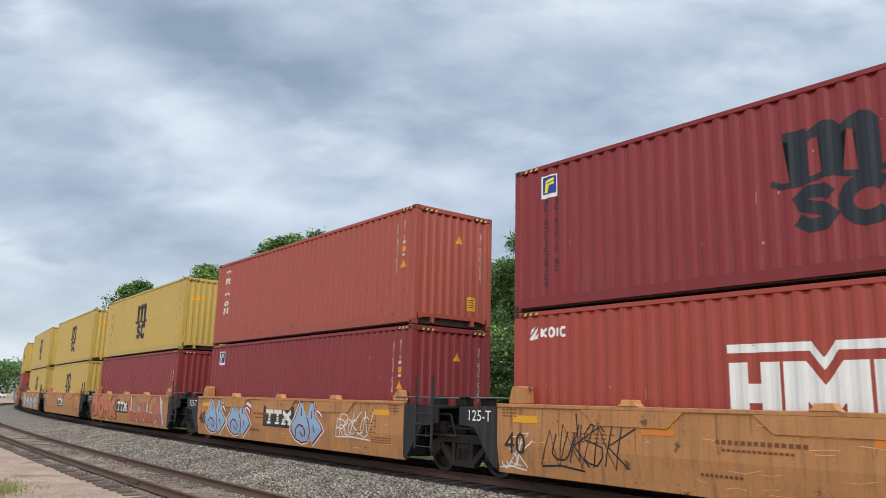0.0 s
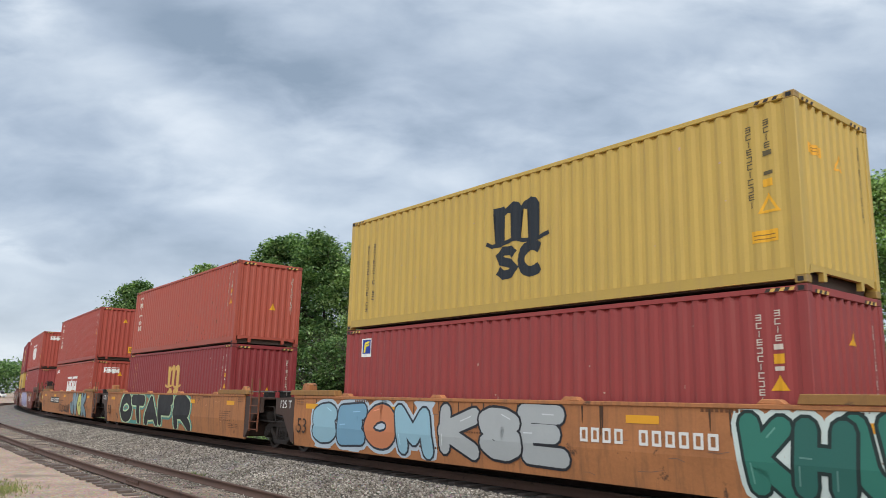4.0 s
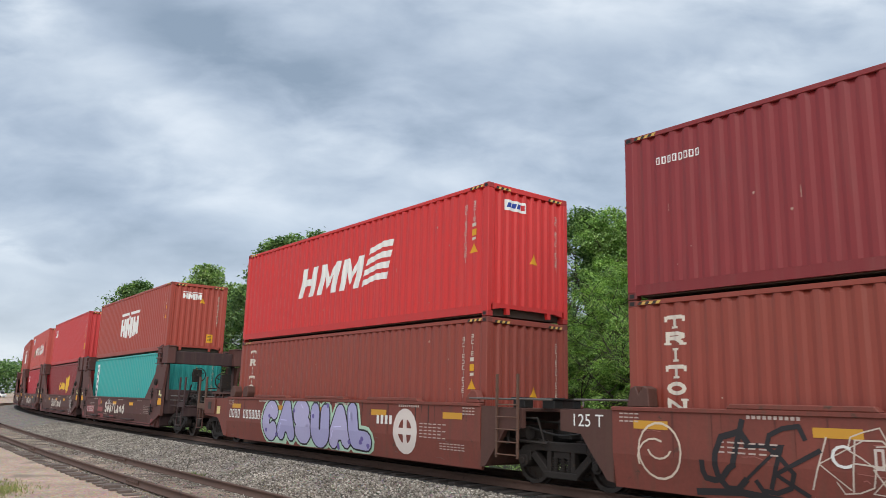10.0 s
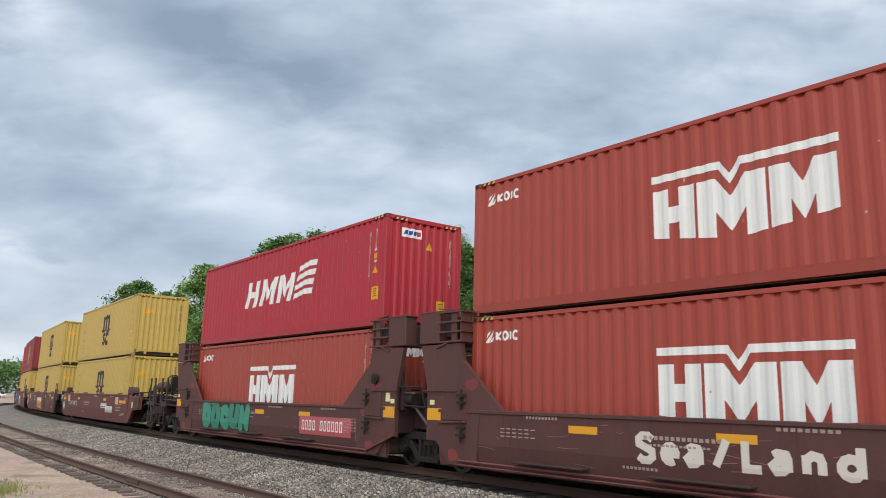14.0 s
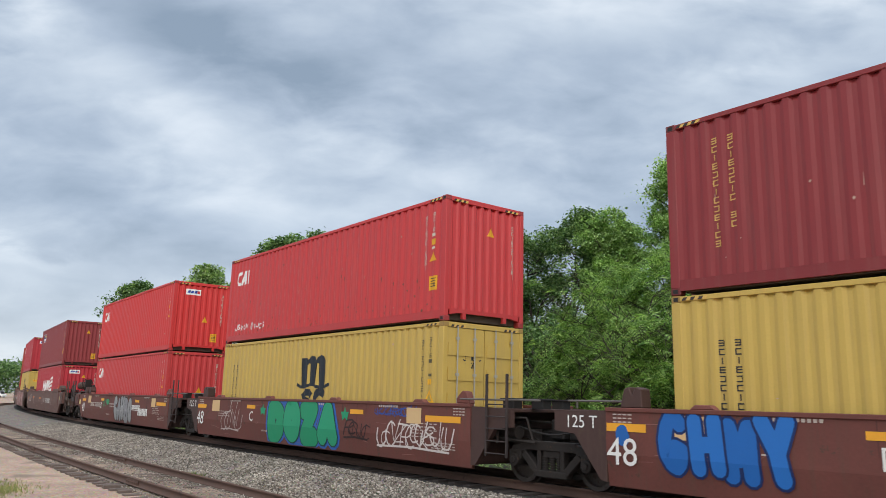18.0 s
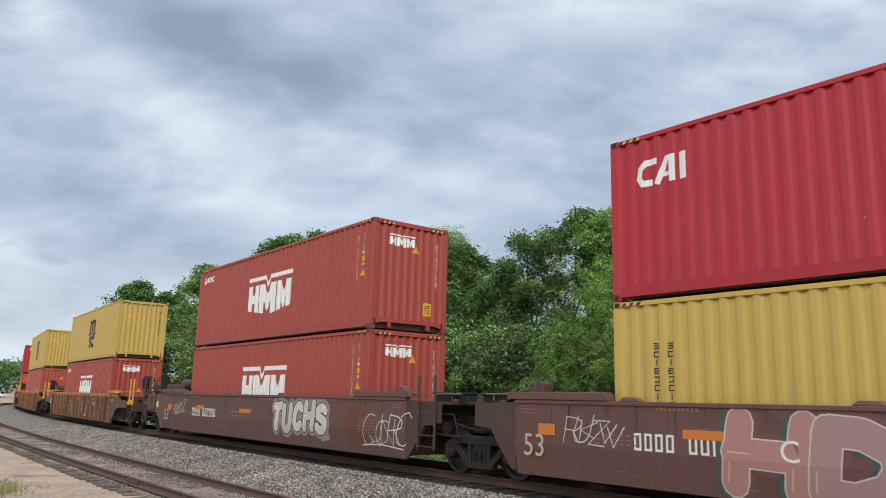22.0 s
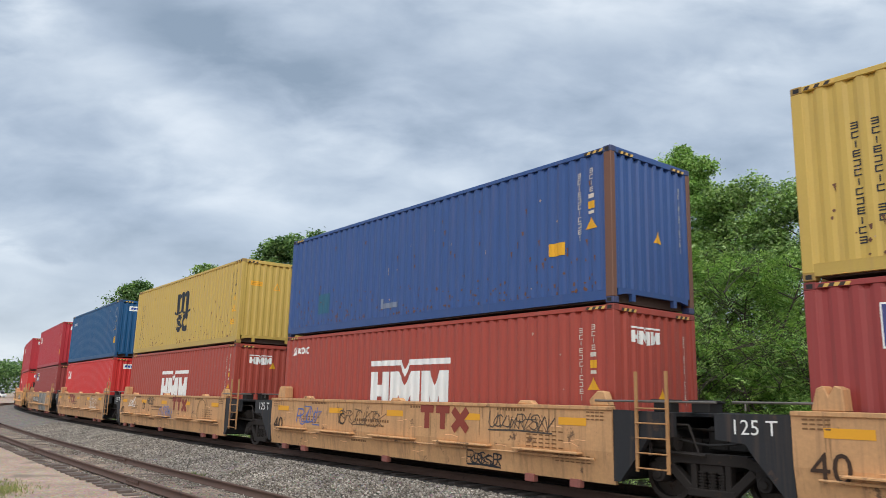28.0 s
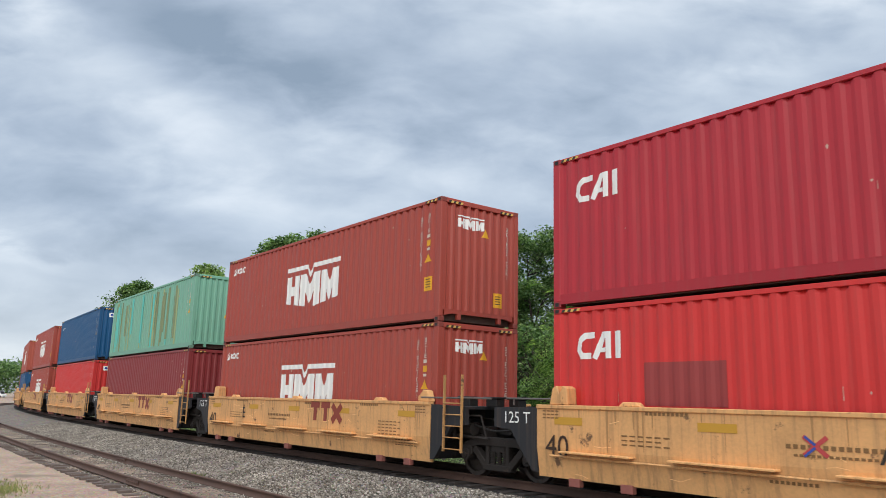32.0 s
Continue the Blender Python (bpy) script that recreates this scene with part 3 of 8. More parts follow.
    sumacs = [(0.225, 28.5, 7.2, 2.6, 0), (0.30, 27, 7.6, 2.6, 0), (0.365, 26, 7.0, 2.4, 0), (0.26, 25, 4.6, 2.3, 0), (0.33, 24, 4.2, 2.2, 0), (0.42, 23.5, 4.2, 2.2, 0), (0.49, 23, 3.6, 2.0, 0), (0.57, 22, 3.4, 2.0, 0),
              (0.66, 21, 3.8, 2.2, 0), (0.18, 28, 4.2, 2.2, 0)]
    for i, (k, d, h, r, _) in enumerate(sumacs):
        x, y = at_view(k, d)
        tree(x, y, h, r, 120 + i, "leaf_sumac", 1900, 0.50, True, 0.0, False, "sumac with long drooping feathered leaves", name="sumac", squash=1.1)
    # weeds and seedlings along the far shoulder
    rng = np.random.default_rng(31)
    n = 5200
    s = rng.uniform(-60, 20, n)
    o = -rng.uniform(3.3, 9.0, n)
    hgt = rng.uniform(0.05, 1.0, n) * np.clip((-o - 2.6) / 3.0, 0.15, 1.3)
    pts = np.array([on_track(a, b)[:2] for a, b in zip(s, o)])
    v, f = leaf_cards(rng, np.column_stack([pts, -0.62 + hgt]), 0.42, True)
    tagged(new("undergrowth", quads_mesh("undergrowth", v, f, M["leaf_mid"])), "tangled green weeds and seedlings along the far shoulder", "undergrowth", kind="stuff")
    # far wood beyond the bend
    rng = np.random.default_rng(77)
    n = 90
    kx = np.linspace(-1.4, -0.40, n)
    c = []
    for k in kx:
        d = 260 + 30 * rng.random()
        top = 10.0 + 3.5 * rng.random()
        m = 700
        c.append(np.stack([k * d + rng.normal(0, 4.5, m), d + rng.normal(0, 5, m), top * rng.random(m) ** 0.6], 1))
    v, f = leaf_cards(rng, np.concatenate(c), 1.15)
    tagged(new("far_wood", quads_mesh("far_wood", v, f, M["leaf_dark"])), "distant dark green wood on the horizon", "woodland", kind="stuff")




# ---- containers ----
BL, BW, BH = 12.192, 2.438, 2.896
PITCH, RIB = 0.2772, 0.022
WALL_X = 5.96
LOWER_Z, UPPER_Z = 0.355, 3.262


def rib_breaks(half):
    """Where the corrugated sheet bends, from -half to half, with the depth there."""
    n = int(2 * half / PITCH)
    start = -n * PITCH / 2
    out = [(-half, 0.0)]
    for i in range(n):
        a = start + i * PITCH
        out += [(a + 0.040, 0.0), (a + 0.104, RIB), (a + 0.173, RIB), (a + 0.237, 0.0)]
    return out + [(half, 0.0)]


SIDE_BREAKS = rib_breaks(WALL_X)
END_BREAKS = [(-1.1, 0.0)] + [(x * 1.0, d) for i in range(9) for x, d in ((-1.06 + i * 0.236 + 0.03, 0.0), (-1.06 + i * 0.236 + 0.075, 0.030), (-1.06 + i * 0.236 + 0.16, 0.030), (-1.06 + i * 0.236 + 0.205, 0.0))] + [(1.1, 0.0)]


def depth_at(breaks, x):
    for (a, da), (b, db) in zip(breaks, breaks[1:]):
        if a <= x <= b:
            return da + (db - da) * (x - a) / max(b - a, 1e-9)
    return 0.0


def sheet(breaks, z0, z1):
    """A folded steel sheet in the x-z plane, thin but solid, its outer face toward -y."""
    bm = bmesh.new()
    cols = []
    for x, d in breaks:
        # folds exaggerated at the top, shaped to hold dark shade under the rail
        cols.append([bm.verts.new((x, d * k + t, z)) for t in (0.0, 0.003) for z, k in ((z0, 1), (z1 - 0.075, 1), (z1, 2.7))])
    for a, b in zip(cols, cols[1:]):
        for i in (0, 1):
            bm.faces.new((a[i], b[i], b[i + 1], a[i + 1]))
            bm.faces.new((a[i + 4], b[i + 4], b[i + 3], a[i + 3]))
    return bm


def rail_section(profile):
    """A folded rail: an outline in y and z drawn out along x."""
    bm = bmesh.new()
    ends = [[bm.verts.new((x, y, z)) for y, z in profile] for x in (-5.93, 5.93)]
    n = len(profile)
    for i in range(n):
        bm.faces.new((ends[0][i], ends[0][(i + 1) % n], ends[1][(i + 1) % n], ends[1][i]))
    bm.faces.new(ends[0])
    bm.faces.new(ends[1])
    bmesh.ops.recalc_face_normals(bm, faces=bm.faces[:])
    return bm


def container_meshes():
    k = {}
    P = M["box_paint"]
    k["side_wall"] = mesh_of("side_wall", sheet(SIDE_BREAKS, 0.24, BH - 0.09), P)
    k["end_wall"] = mesh_of("end_wall", sheet(END_BREAKS, 0.27, BH - 0.12), P)
    bm = bmesh.new()
    for i in range(24):
        x = -5.9 + i * 0.49
        box(bm, x, x + 0.40, -1.16, 1.16, BH - 0.045, BH - 0.012)
    box(bm, -6.0, 6.0, -1.19, 1.19, BH - 0.06, BH - 0.03)
    k["roof"] = mesh_of("roof", bm, P)
    bm = box(bmesh.new(), -5.9, 5.9, -1.08, 1.08, 0.05, 0.22)
    k["floor"] = mesh_of("floor", bm, M["plate"])
    k["corner_post"] = mesh_of("corner_post", prism(bmesh.new(), [(-0.085, 0.11), (0.085, 0.11), (0.085, BH - 0.11), (-0.085, BH - 0.11)], -0.06, 0.06), P, 0.012)
    k["top_rail"] = mesh_of("top_rail", box(bmesh.new(), -5.93, 5.93, -0.03, 0.03, BH - 0.095, BH - 0.016), P, 0.006)
    bm = rail_section([(-0.034, 0.065), (0.045, 0.065), (0.045, 0.077), (-0.020, 0.077), (-0.020, 0.230), (0.0, 0.230), (0.0, 0.244), (-0.036, 0.244), (-0.036, 0.230), (-0.034, 0.230)])
    k["bottom_rail"] = mesh_of("bottom_rail", bm, P)
    k["header"] = mesh_of("header", box(bmesh.new(), -0.045, 0.045, -1.08, 1.08, BH - 0.12, BH - 0.005), P, 0.008)
    bm = prism(bmesh.new(), [(-1.05, 0.29), (1.05, 0.29), (1.05, 0.15), (0.80, 0.20), (-0.80, 0.20), (-1.05, 0.15)], -0.04, 0.04)
    for y in (-0.62, 0.62):
        box(bm, y - 0.05, y + 0.05, -0.045, 0.035, 0.07, 0.21)
    k["end_sill"] = mesh_of("end_sill", bm, P)
    bm = box(bmesh.new(), -0.089, 0.089, -0.081, 0.081, 0, 0.118)
    k["corner_casting"] = mesh_of("corner_casting", bm, P, 0.012)
    # thin black plate on the face paints the dark inside of the opening
    k["casting_hole"] = mesh_of("casting_hole", box(bmesh.new(), -0.045, 0.045, -0.084, -0.0812, 0.025, 0.09), M["black"])
    bm = bmesh.new()
    prism(bm, [(-0.56, 0.2), (0.56, 0.2), (0.56, BH - 0.13), (-0.56, BH - 0.13)], -0.02, 0.02)
    for z in (0.5, 1.05, 1.6, 2.15):
        box(bm, -0.5, 0.5, -0.04, -0.02, z, z + 0.28)
    k["door"] = mesh_of("door", bm, P)
    bm = rod(bmesh.new(), (0, -0.06, 0.16), (0, -0.06, BH - 0.1), 0.017, seg=8)
    box(bm, -0.02, 0.22, -0.075, -0.055, 1.0, 1.03)
    for z in (0.25, 0.9, 1.7, 2.5):
        box(bm, -0.04, 0.04, -0.08, -0.04, z, z + 0.06)
    k["lock_rod"] = mesh_of("lock_rod", bm, P)
    return k


BOX = container_meshes()
COL = dict(W=lin(235, 235, 230), K=lin(30, 38, 46), Y=lin(225, 165, 30), G=lin(210, 170, 95), B=lin(35, 65, 150), T=lin(20, 125, 100), DK=lin(30, 30, 32), OFF=lin(215, 205, 190))
MARKS = {}


def flat(polys):
    bm = bmesh.new()
    for i, poly in enumerate(polys):
        bm.faces.new([bm.verts.new((u, -0.0001 * (i % 9), v)) for u, v in poly])
    bmesh.ops.triangulate(bm, faces=[f for f in bm.faces if len(f.verts) > 4])
    return bm


def rect(u0, v0, u1, v1):
    return [(u0, v0), (u1, v0), (u1, v1), (u0, v1)]


def lean(poly, k, v0=0.0):
    return [(u + (v - v0) * k, v) for u, v in poly]


def hoop(cu, cv, ru, rv, inner, a0=0.0, a1=360.0, n=14):
    """Quads of a ring, or of a part of one."""
    out = []
    for i in range(n):
        a, b = radians(a0 + (a1 - a0) * i / n), radians(a0 + (a1 - a0) * (i + 1) / n)
        out.append([(cu + ru * f * math.cos(t), cv + rv * f * math.sin(t)) for f, t in ((1, a), (1, b), (inner, b), (inner, a))])
    return out


def slabs(u, v, w, h, n, gap=0.25, k=0.0):
    """A row of n plain upright slabs that stand for lettering."""
    step = w / n
    return [lean(rect(u + i * step, v, u + (i + 1 - gap) * step, v + h), k, v) for i in range(n)]


def column(u, v_top, n, w, h, gap=0.3):
    """A column of n small bars that stand for lettering set downwards."""
    out, t = [], h * 0.14
    for i in range(n):
        a, b, hi, lo = u - w * 0.40, u + w * 0.40, v_top - i * h, v_top - (i + 1 - gap * 0.6) * h
        out += [rect(a, hi - t, b, hi), rect(a, lo, b, lo + t)] if i % 4 != 2 else [rect(u - t / 2, lo, u + t / 2, hi)]
        if i % 4 != 2:
            out.append(rect(a, lo + t, a + t, hi - t) if i % 2 else rect(b - t, lo + t, b, hi - t))
        if i % 3 == 0 and i % 4 != 2:
            out.append(rect(a + (t if i % 2 else 0), (hi + lo - t) / 2, b - (0 if i % 2 else t), (hi + lo + t) / 2))
    return out


def arc(cx, cy, rx, ry, a0, a1, n=9):
    return [(cx + rx * math.cos(radians(a0 + (a1 - a0) * i / n)), cy + ry * math.sin(radians(a0 + (a1 - a0) * i / n))) for i in range(n + 1)]


# centre lines of letter shapes in a unit square
RUNES = {
    "A": [[(0, 0), (0.5, 1), (1, 0)], [(0.2, 0.34), (0.8, 0.34)]],
    "B": [[(0, 0), (0, 1), (0.6, 1), (0.85, 0.88), (0.85, 0.66), (0.6, 0.54), (0, 0.54)], [(0.6, 0.54), (1, 0.42), (1, 0.12), (0.7, 0), (0, 0)]],
    "C": [arc(0.55, 0.5, 0.55, 0.5, 45, 315)],
    "D": [[(0, 0), (0, 1), (0.5, 1), (0.9, 0.8), (1, 0.5), (0.9, 0.2), (0.5, 0), (0, 0)]],
    "E": [[(1, 1), (0, 1), (0, 0), (1, 0)], [(0, 0.52), (0.8, 0.52)]],
    "F": [[(1, 1), (0, 1), (0, 0)], [(0, 0.52), (0.8, 0.52)]],
    "G": [arc(0.52, 0.5, 0.52, 0.5, 45, 340) + [(0.6, 0.4)]],
    "H": [[(0, 0), (0, 1)], [(1, 0), (1, 1)], [(0, 0.5), (1, 0.5)]],
    "I": [[(0.5, 0), (0.5, 1)]],
    "J": [[(1, 1), (1, 0.3)] + arc(0.55, 0.3, 0.45, 0.3, 0, -180, 6)],
    "K": [[(0, 0), (0, 1)], [(1, 1), (0, 0.45), (1, 0)]],
    "L": [[(0, 1), (0, 0), (1, 0)]],
    "M": [[(0, 0), (0, 1), (0.5, 0.35), (1, 1), (1, 0)]],
    "N": [[(0, 0), (0, 1), (1, 0), (1, 1)]],
    "O": [arc(0.5, 0.5, 0.5, 0.5, 90, 450, 12)],
    "P": [[(0, 0), (0, 1), (0.7, 1), (1, 0.85), (1, 0.6), (0.7, 0.45), (0, 0.45)]],
    "R": [[(0, 0), (0, 1), (0.7, 1), (1, 0.85), (1, 0.65), (0.7, 0.5), (0, 0.5)], [(0.5, 0.5), (1, 0)]],
    "S": [[(0.95, 0.85), (0.7, 1), (0.3, 1), (0.05, 0.85), (0.08, 0.66), (0.5, 0.52), (0.92, 0.38), (0.95, 0.15), (0.7, 0), (0.3, 0), (0.05, 0.15)]],
    "T": [[(0, 1), (1, 1)], [(0.5, 1), (0.5, 0)]],
    "U": [[(0, 1), (0, 0.35)] + arc(0.5, 0.35, 0.5, 0.35, 180, 360, 6) + [(1, 1)]],
    "V": [[(0, 1), (0.5, 0), (1, 1)]],
    "X": [[(0, 0), (1, 1)], [(0, 1), (1, 0)]],
    "Y": [[(0, 1), (0.5, 0.45), (1, 1)], [(0.5, 0.45), (0.5, 0)]],
    "Z": [[(0, 1), (1, 1), (0, 0), (1, 0)]],
    "a": [[(0.05, 0.55), (0.3, 0.64), (0.75, 0.6), (0.85, 0.45), (0.85, 0)], [(0.85, 0.35), (0.3, 0.36), (0.02, 0.2), (0.2, 0.0), (0.55, 0.02), (0.85, 0.18)]],
    "d": [[(0.9, 1), (0.9, 0)], arc(0.48, 0.31, 0.42, 0.31, 30, 330)],
    "e": [[(0.1, 0.33), (0.9, 0.33)] + arc(0.5, 0.32, 0.42, 0.32, 10, 310)],
    "n": [[(0.1, 0), (0.1, 0.64)], [(0.1, 0.48), (0.4, 0.64), (0.75, 0.58), (0.85, 0.4), (0.85, 0)]],
    "/": [[(0.2, 0), (0.8, 1)]],
}


def ribbon(pts, w):
    """Quads along a line of points, mitred where it bends."""
    pts = [Vector(q) for q in pts]
    shut = (pts[0] - pts[-1]).length < 1e-6
    dirs = [(b - a).normalized() for a, b in zip(pts, pts[1:])]
    rim = []
    for i, q in enumerate(pts):
        d0 = dirs[i - 1] if i else (dirs[-1] if shut else dirs[0])
        d1 = dirs[i] if i < len(dirs) else (dirs[0] if shut else dirs[-1])
        n = Vector((-(d0.y + d1.y), d0.x + d1.x))
        n = n.normalized() if n.length > 0.2 else Vector((-d1.y, d1.x))
        k = w / 2 / max(abs(n.dot(Vector((-d1.y, d1.x)))), 0.6)
        rim.append((q + n * k, q - n * k))
    return [[tuple(a[0]), tuple(a[1]), tuple(b[1]), tuple(b[0])] for a, b in zip(rim, rim[1:])]


def lines_in(key, u, v, w, h, bold, k=0.0):
    """The centre lines of a shape, fitted so that its stroke stays inside a box; k leans it."""
    half = bold / 2
    return [[(u + half + x * (w - bold) + (half + y * (h - bold)) * k, v + half + y * (h - bold)) for x, y in line] for line in RUNES[key]]


def runes(keys, boxes, v, h, bold, k=0.0):
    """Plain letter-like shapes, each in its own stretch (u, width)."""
    out = []
    for key, (u, w) in zip(keys, boxes):
        for line in lines_in(key, u, v, w, h, bold, k):
            out += ribbon(line, bold)
    return out


def brackets(u, v, w, h, n, skip=(), weight=0.19):
    """A row of n plain hollow bars, which stand for numbers and letters that are not written out."""
    step, out = w / n, []
    for i in range(n):
        if i not in skip:
            a, b, t = u + i * step, u + (i + 0.70) * step, step * weight
            out += [rect(a, v, b, v + t), rect(a, v + h - t, b, v + h), rect(a, v + t, a + t, v + h - t), rect(b - t, v + t, b, v + h - t)]
    return out


def logo_shapes(kind):
    """Plain coloured shapes: a list of (colour, outlines) laid on a side 12.2 m long."""
    if kind in ("arch_k", "arch_g"):
        c = COL["K"] if kind == "arch_k" else COL["G"]
        p = [[(-0.42, 1.46), (-0.42, 2.12), (-0.50, 2.14), (-0.50, 2.28), (-0.14, 2.28), (-0.12, 2.22), (0.0, 2.30), (0.14, 2.34), (0.28, 2.31), (0.38, 2.20), (0.50, 2.30), (0.66, 2.35), (0.80, 2.31), (0.90, 2.18), (0.90, 1.46),
              (0.58, 1.46), (0.58, 2.02), (0.54, 2.10), (0.46, 2.12), (0.38, 2.06), (0.37, 1.46), (0.07, 1.46), (0.07, 2.02), (0.03, 2.10), (-0.05, 2.12), (-0.12, 2.06), (-0.12, 1.46)]]
        p += ribbon([(-0.72, 1.51), (-0.55, 1.43), (-0.25, 1.43), (0.05, 1.50), (0.22, 1.51), (0.42, 1.44), (0.70, 1.42), (0.95, 1.44), (1.17, 1.51)], 0.09)
        p += ribbon([(0.17, 1.17), (0.06, 1.27), (-0.16, 1.28), (-0.29, 1.18), (-0.24, 1.07), (0.04, 0.99), (0.15, 0.88), (0.06, 0.77), (-0.16, 0.75), (-0.34, 0.87)], 0.20) + ribbon(arc(0.68, 1.02, 0.31, 0.28, 42, 318, 14), 0.22)
        return [(c, [[(0.01 + 0.95 * u, 1.56 + (v - 1.55) * 0.95) for u, v in q] for q in p])]
    if kind == "bars":
        bar_top = [[(-1.52, 2.07), (-0.28, 2.07), (-0.08, 1.80), (-0.08, 1.97), (-0.25, 2.20), (-1.52, 2.20)], [(-0.08, 1.80), (0.12, 2.07), (1.6, 2.07), (1.6, 2.20), (0.09, 2.20), (-0.08, 1.97)]]
        low = lambda u: 0.92 + 0.13 * abs(u - 0.05)
        post = lambda a, b: [(a, low(a)), (b, low(b)), (b, 1.93), (a, 1.93)]
        p = [post(-1.5, -1.2), post(-1.0, -0.71), rect(-1.2, 1.34, -1.0, 1.62)]
        for u, w in ((-0.66, 1.16), (0.55, 1.01)):
            m = u + w / 2
            p += [post(u, u + 0.32), post(u + w - 0.32, u + w), [(u + 0.32, 1.93), (u + 0.32, 1.38), (m, 1.04), (m, 1.60)], [(u + w - 0.32, 1.93), (m, 1.60), (m, 1.04), (u + w - 0.32, 1.38)]]
        return [(COL["W"], [[(u, v - 0.12) for u, v in q] for q in bar_top + p])]
    if kind == "wing":
        p = []
        for u, w in ((-2.35, 0.9), (-1.25, 1.05), (-0.05, 1.05)):
            p += [lean(rect(u, 1.1, u + 0.28, 1.95), 0.3, 1.1), lean(rect(u + w - 0.3, 1.1, u + w - 0.02, 1.95), 0.3, 1.1), *([lean(rect(u + 0.28, 1.42, u + w - 0.3, 1.62), 0.3, 1.1)] if u < -2 else [lean([(u + 0.28, 1.95), (u + 0.28, 1.6), (u + w / 2, 1.22), (u + w / 2, 1.55)], 0.3, 1.1), lean([(u + w - 0.3, 1.95), (u + w / 2, 1.55), (u + w / 2, 1.22), (u + w - 0.3, 1.6)], 0.3, 1.1)])]
        for i in range(4):
            v = 1.1 + i * 0.27
            p.append([(1.1 + 0.1 * i, v), (1.75 + 0.1 * i, v + 0.12), (2.3 + 0.06 * i, v + 0.1), (2.35 + 0.06 * i, v + 0.27), (1.8 + 0.1 * i, v + 0.28), (1.15 + 0.1 * i, v + 0.16)])
        return [(COL["W"], p)]
    if kind == "trio":
        p = ribbon([(-5.12, 2.355), (-5.34, 2.355), (-5.46, 2.27), (-5.49, 2.10), (-5.42, 1.995), (-5.22, 1.995)], 0.11) + ribbon([(-5.13, 1.94), (-4.93, 2.355), (-4.83, 2.355), (-4.83, 1.94)], 0.11)
        p += [rect(-5.02, 2.05, -4.89, 2.13), rect(-4.69, 1.94, -4.56, 2.41)]
        return [(COL["W"], p)]
    if kind == "stack":
        p = []
        for i, key in enumerate("TRITON"):
            v, u = 2.38 - i * 0.265, -5.37
            w = 0.34 if key != "I" else 0.2
            p += runes(key, [(u + (0.34 - w) / 2, w)], v, 0.215, 0.062)
            feet = {"T": (0.17,), "R": (0.03, 0.31), "I": (0.17,), "N": (0.03,)}.get(key, ())
            p += [rect(u + f - 0.06, v, u + f + 0.06, v + 0.035) for f in feet]
            if key in "IN":
                p += [rect(u + f - 0.06, v + 0.18, u + f + 0.06, v + 0.215) for f in ((0.17,) if key == "I" else (0.31,))]
            if key == "T":
                p += [rect(u - 0.015, v + 0.11, u + 0.03, v + 0.2), rect(u + 0.31, v + 0.11, u + 0.355, v + 0.2)]
        return [(COL["OFF"], p)]
    if kind == "beam_plate":
        u, v = -5.12, 1.94
        return [(COL["W"], [rect(u, v, u + 1.22, v + 0.60)]), (lin(62, 66, 120), [rect(u + 0.025, v + 0.025, u + 1.195, v + 0.575)]),
                (lin(235, 215, 90), [[(u + 0.28, v + 0.43), (u + 0.28, v + 0.425), (u + 1.18, v + 0.33 + i * 0.062), (u + 1.18, v + 0.375 + i * 0.062)] for i in range(4)]),
                (COL["W"], runes("BEACON", [(u + 0.22 + 0.158 * i, 0.145) for i in range(6)], v + 0.08, 0.22, 0.05) + [[(u + 0.07, v + 0.06), (u + 0.2, v + 0.06), (u + 0.17, v + 0.42), (u + 0.1, v + 0.42)], rect(u + 0.1, v + 0.44, u + 0.17, v + 0.5)])]
    if kind == "beam_dark":
        u, v = -5.25, 2.0
        return [(COL["W"], [rect(u, v, u + 1.2, v + 0.64)]), (COL["DK"], [rect(u + 0.03, v + 0.03, u + 1.17, v + 0.61)]), (lin(235, 215, 60), [[(u + 0.3, v + 0.5), (u + 1.17, v + 0.33), (u + 1.17, v + 0.58)]]),
                (COL["W"], runes("BEACON", [(u + 0.25 + 0.153 * i, 0.14) for i in range(6)], v + 0.08, 0.22, 0.05)), (COL["W"], [rect(u + 0.08, v + 0.1, u + 0.20, v + 0.45), rect(u + 0.11, v + 0.45, u + 0.17, v + 0.53)])]
    if kind == "flag":
        return [(COL["W"], [rect(-5.36, 2.19, -4.96, 2.65)]), (lin(34, 62, 150), [rect(-5.33, 2.27, -4.99, 2.62)]), (lin(240, 225, 60), [[(-5.29, 2.30), (-5.20, 2.30), (-5.15, 2.44), (-5.04, 2.46), (-5.04, 2.58), (-5.26, 2.55)]]), (lin(34, 62, 150), ribbon([(-5.21, 2.48), (-5.03, 2.52)], 0.02))]
    if kind == "mini":
        return [(COL["W"], [[(-5.68, 2.34), (-5.60, 2.33), (-5.47, 2.52), (-5.44, 2.60), (-5.56, 2.50)], [(-5.58, 2.34), (-5.46, 2.36), (-5.42, 2.46), (-5.54, 2.41)], [(-5.66, 2.42), (-5.60, 2.50), (-5.54, 2.60), (-5.62, 2.54)]] + runes("KOIC", [(-5.38, 0.16), (-5.19, 0.17), (-5.02, 0.1), (-4.9, 0.16)], 2.36, 0.21, 0.05))]
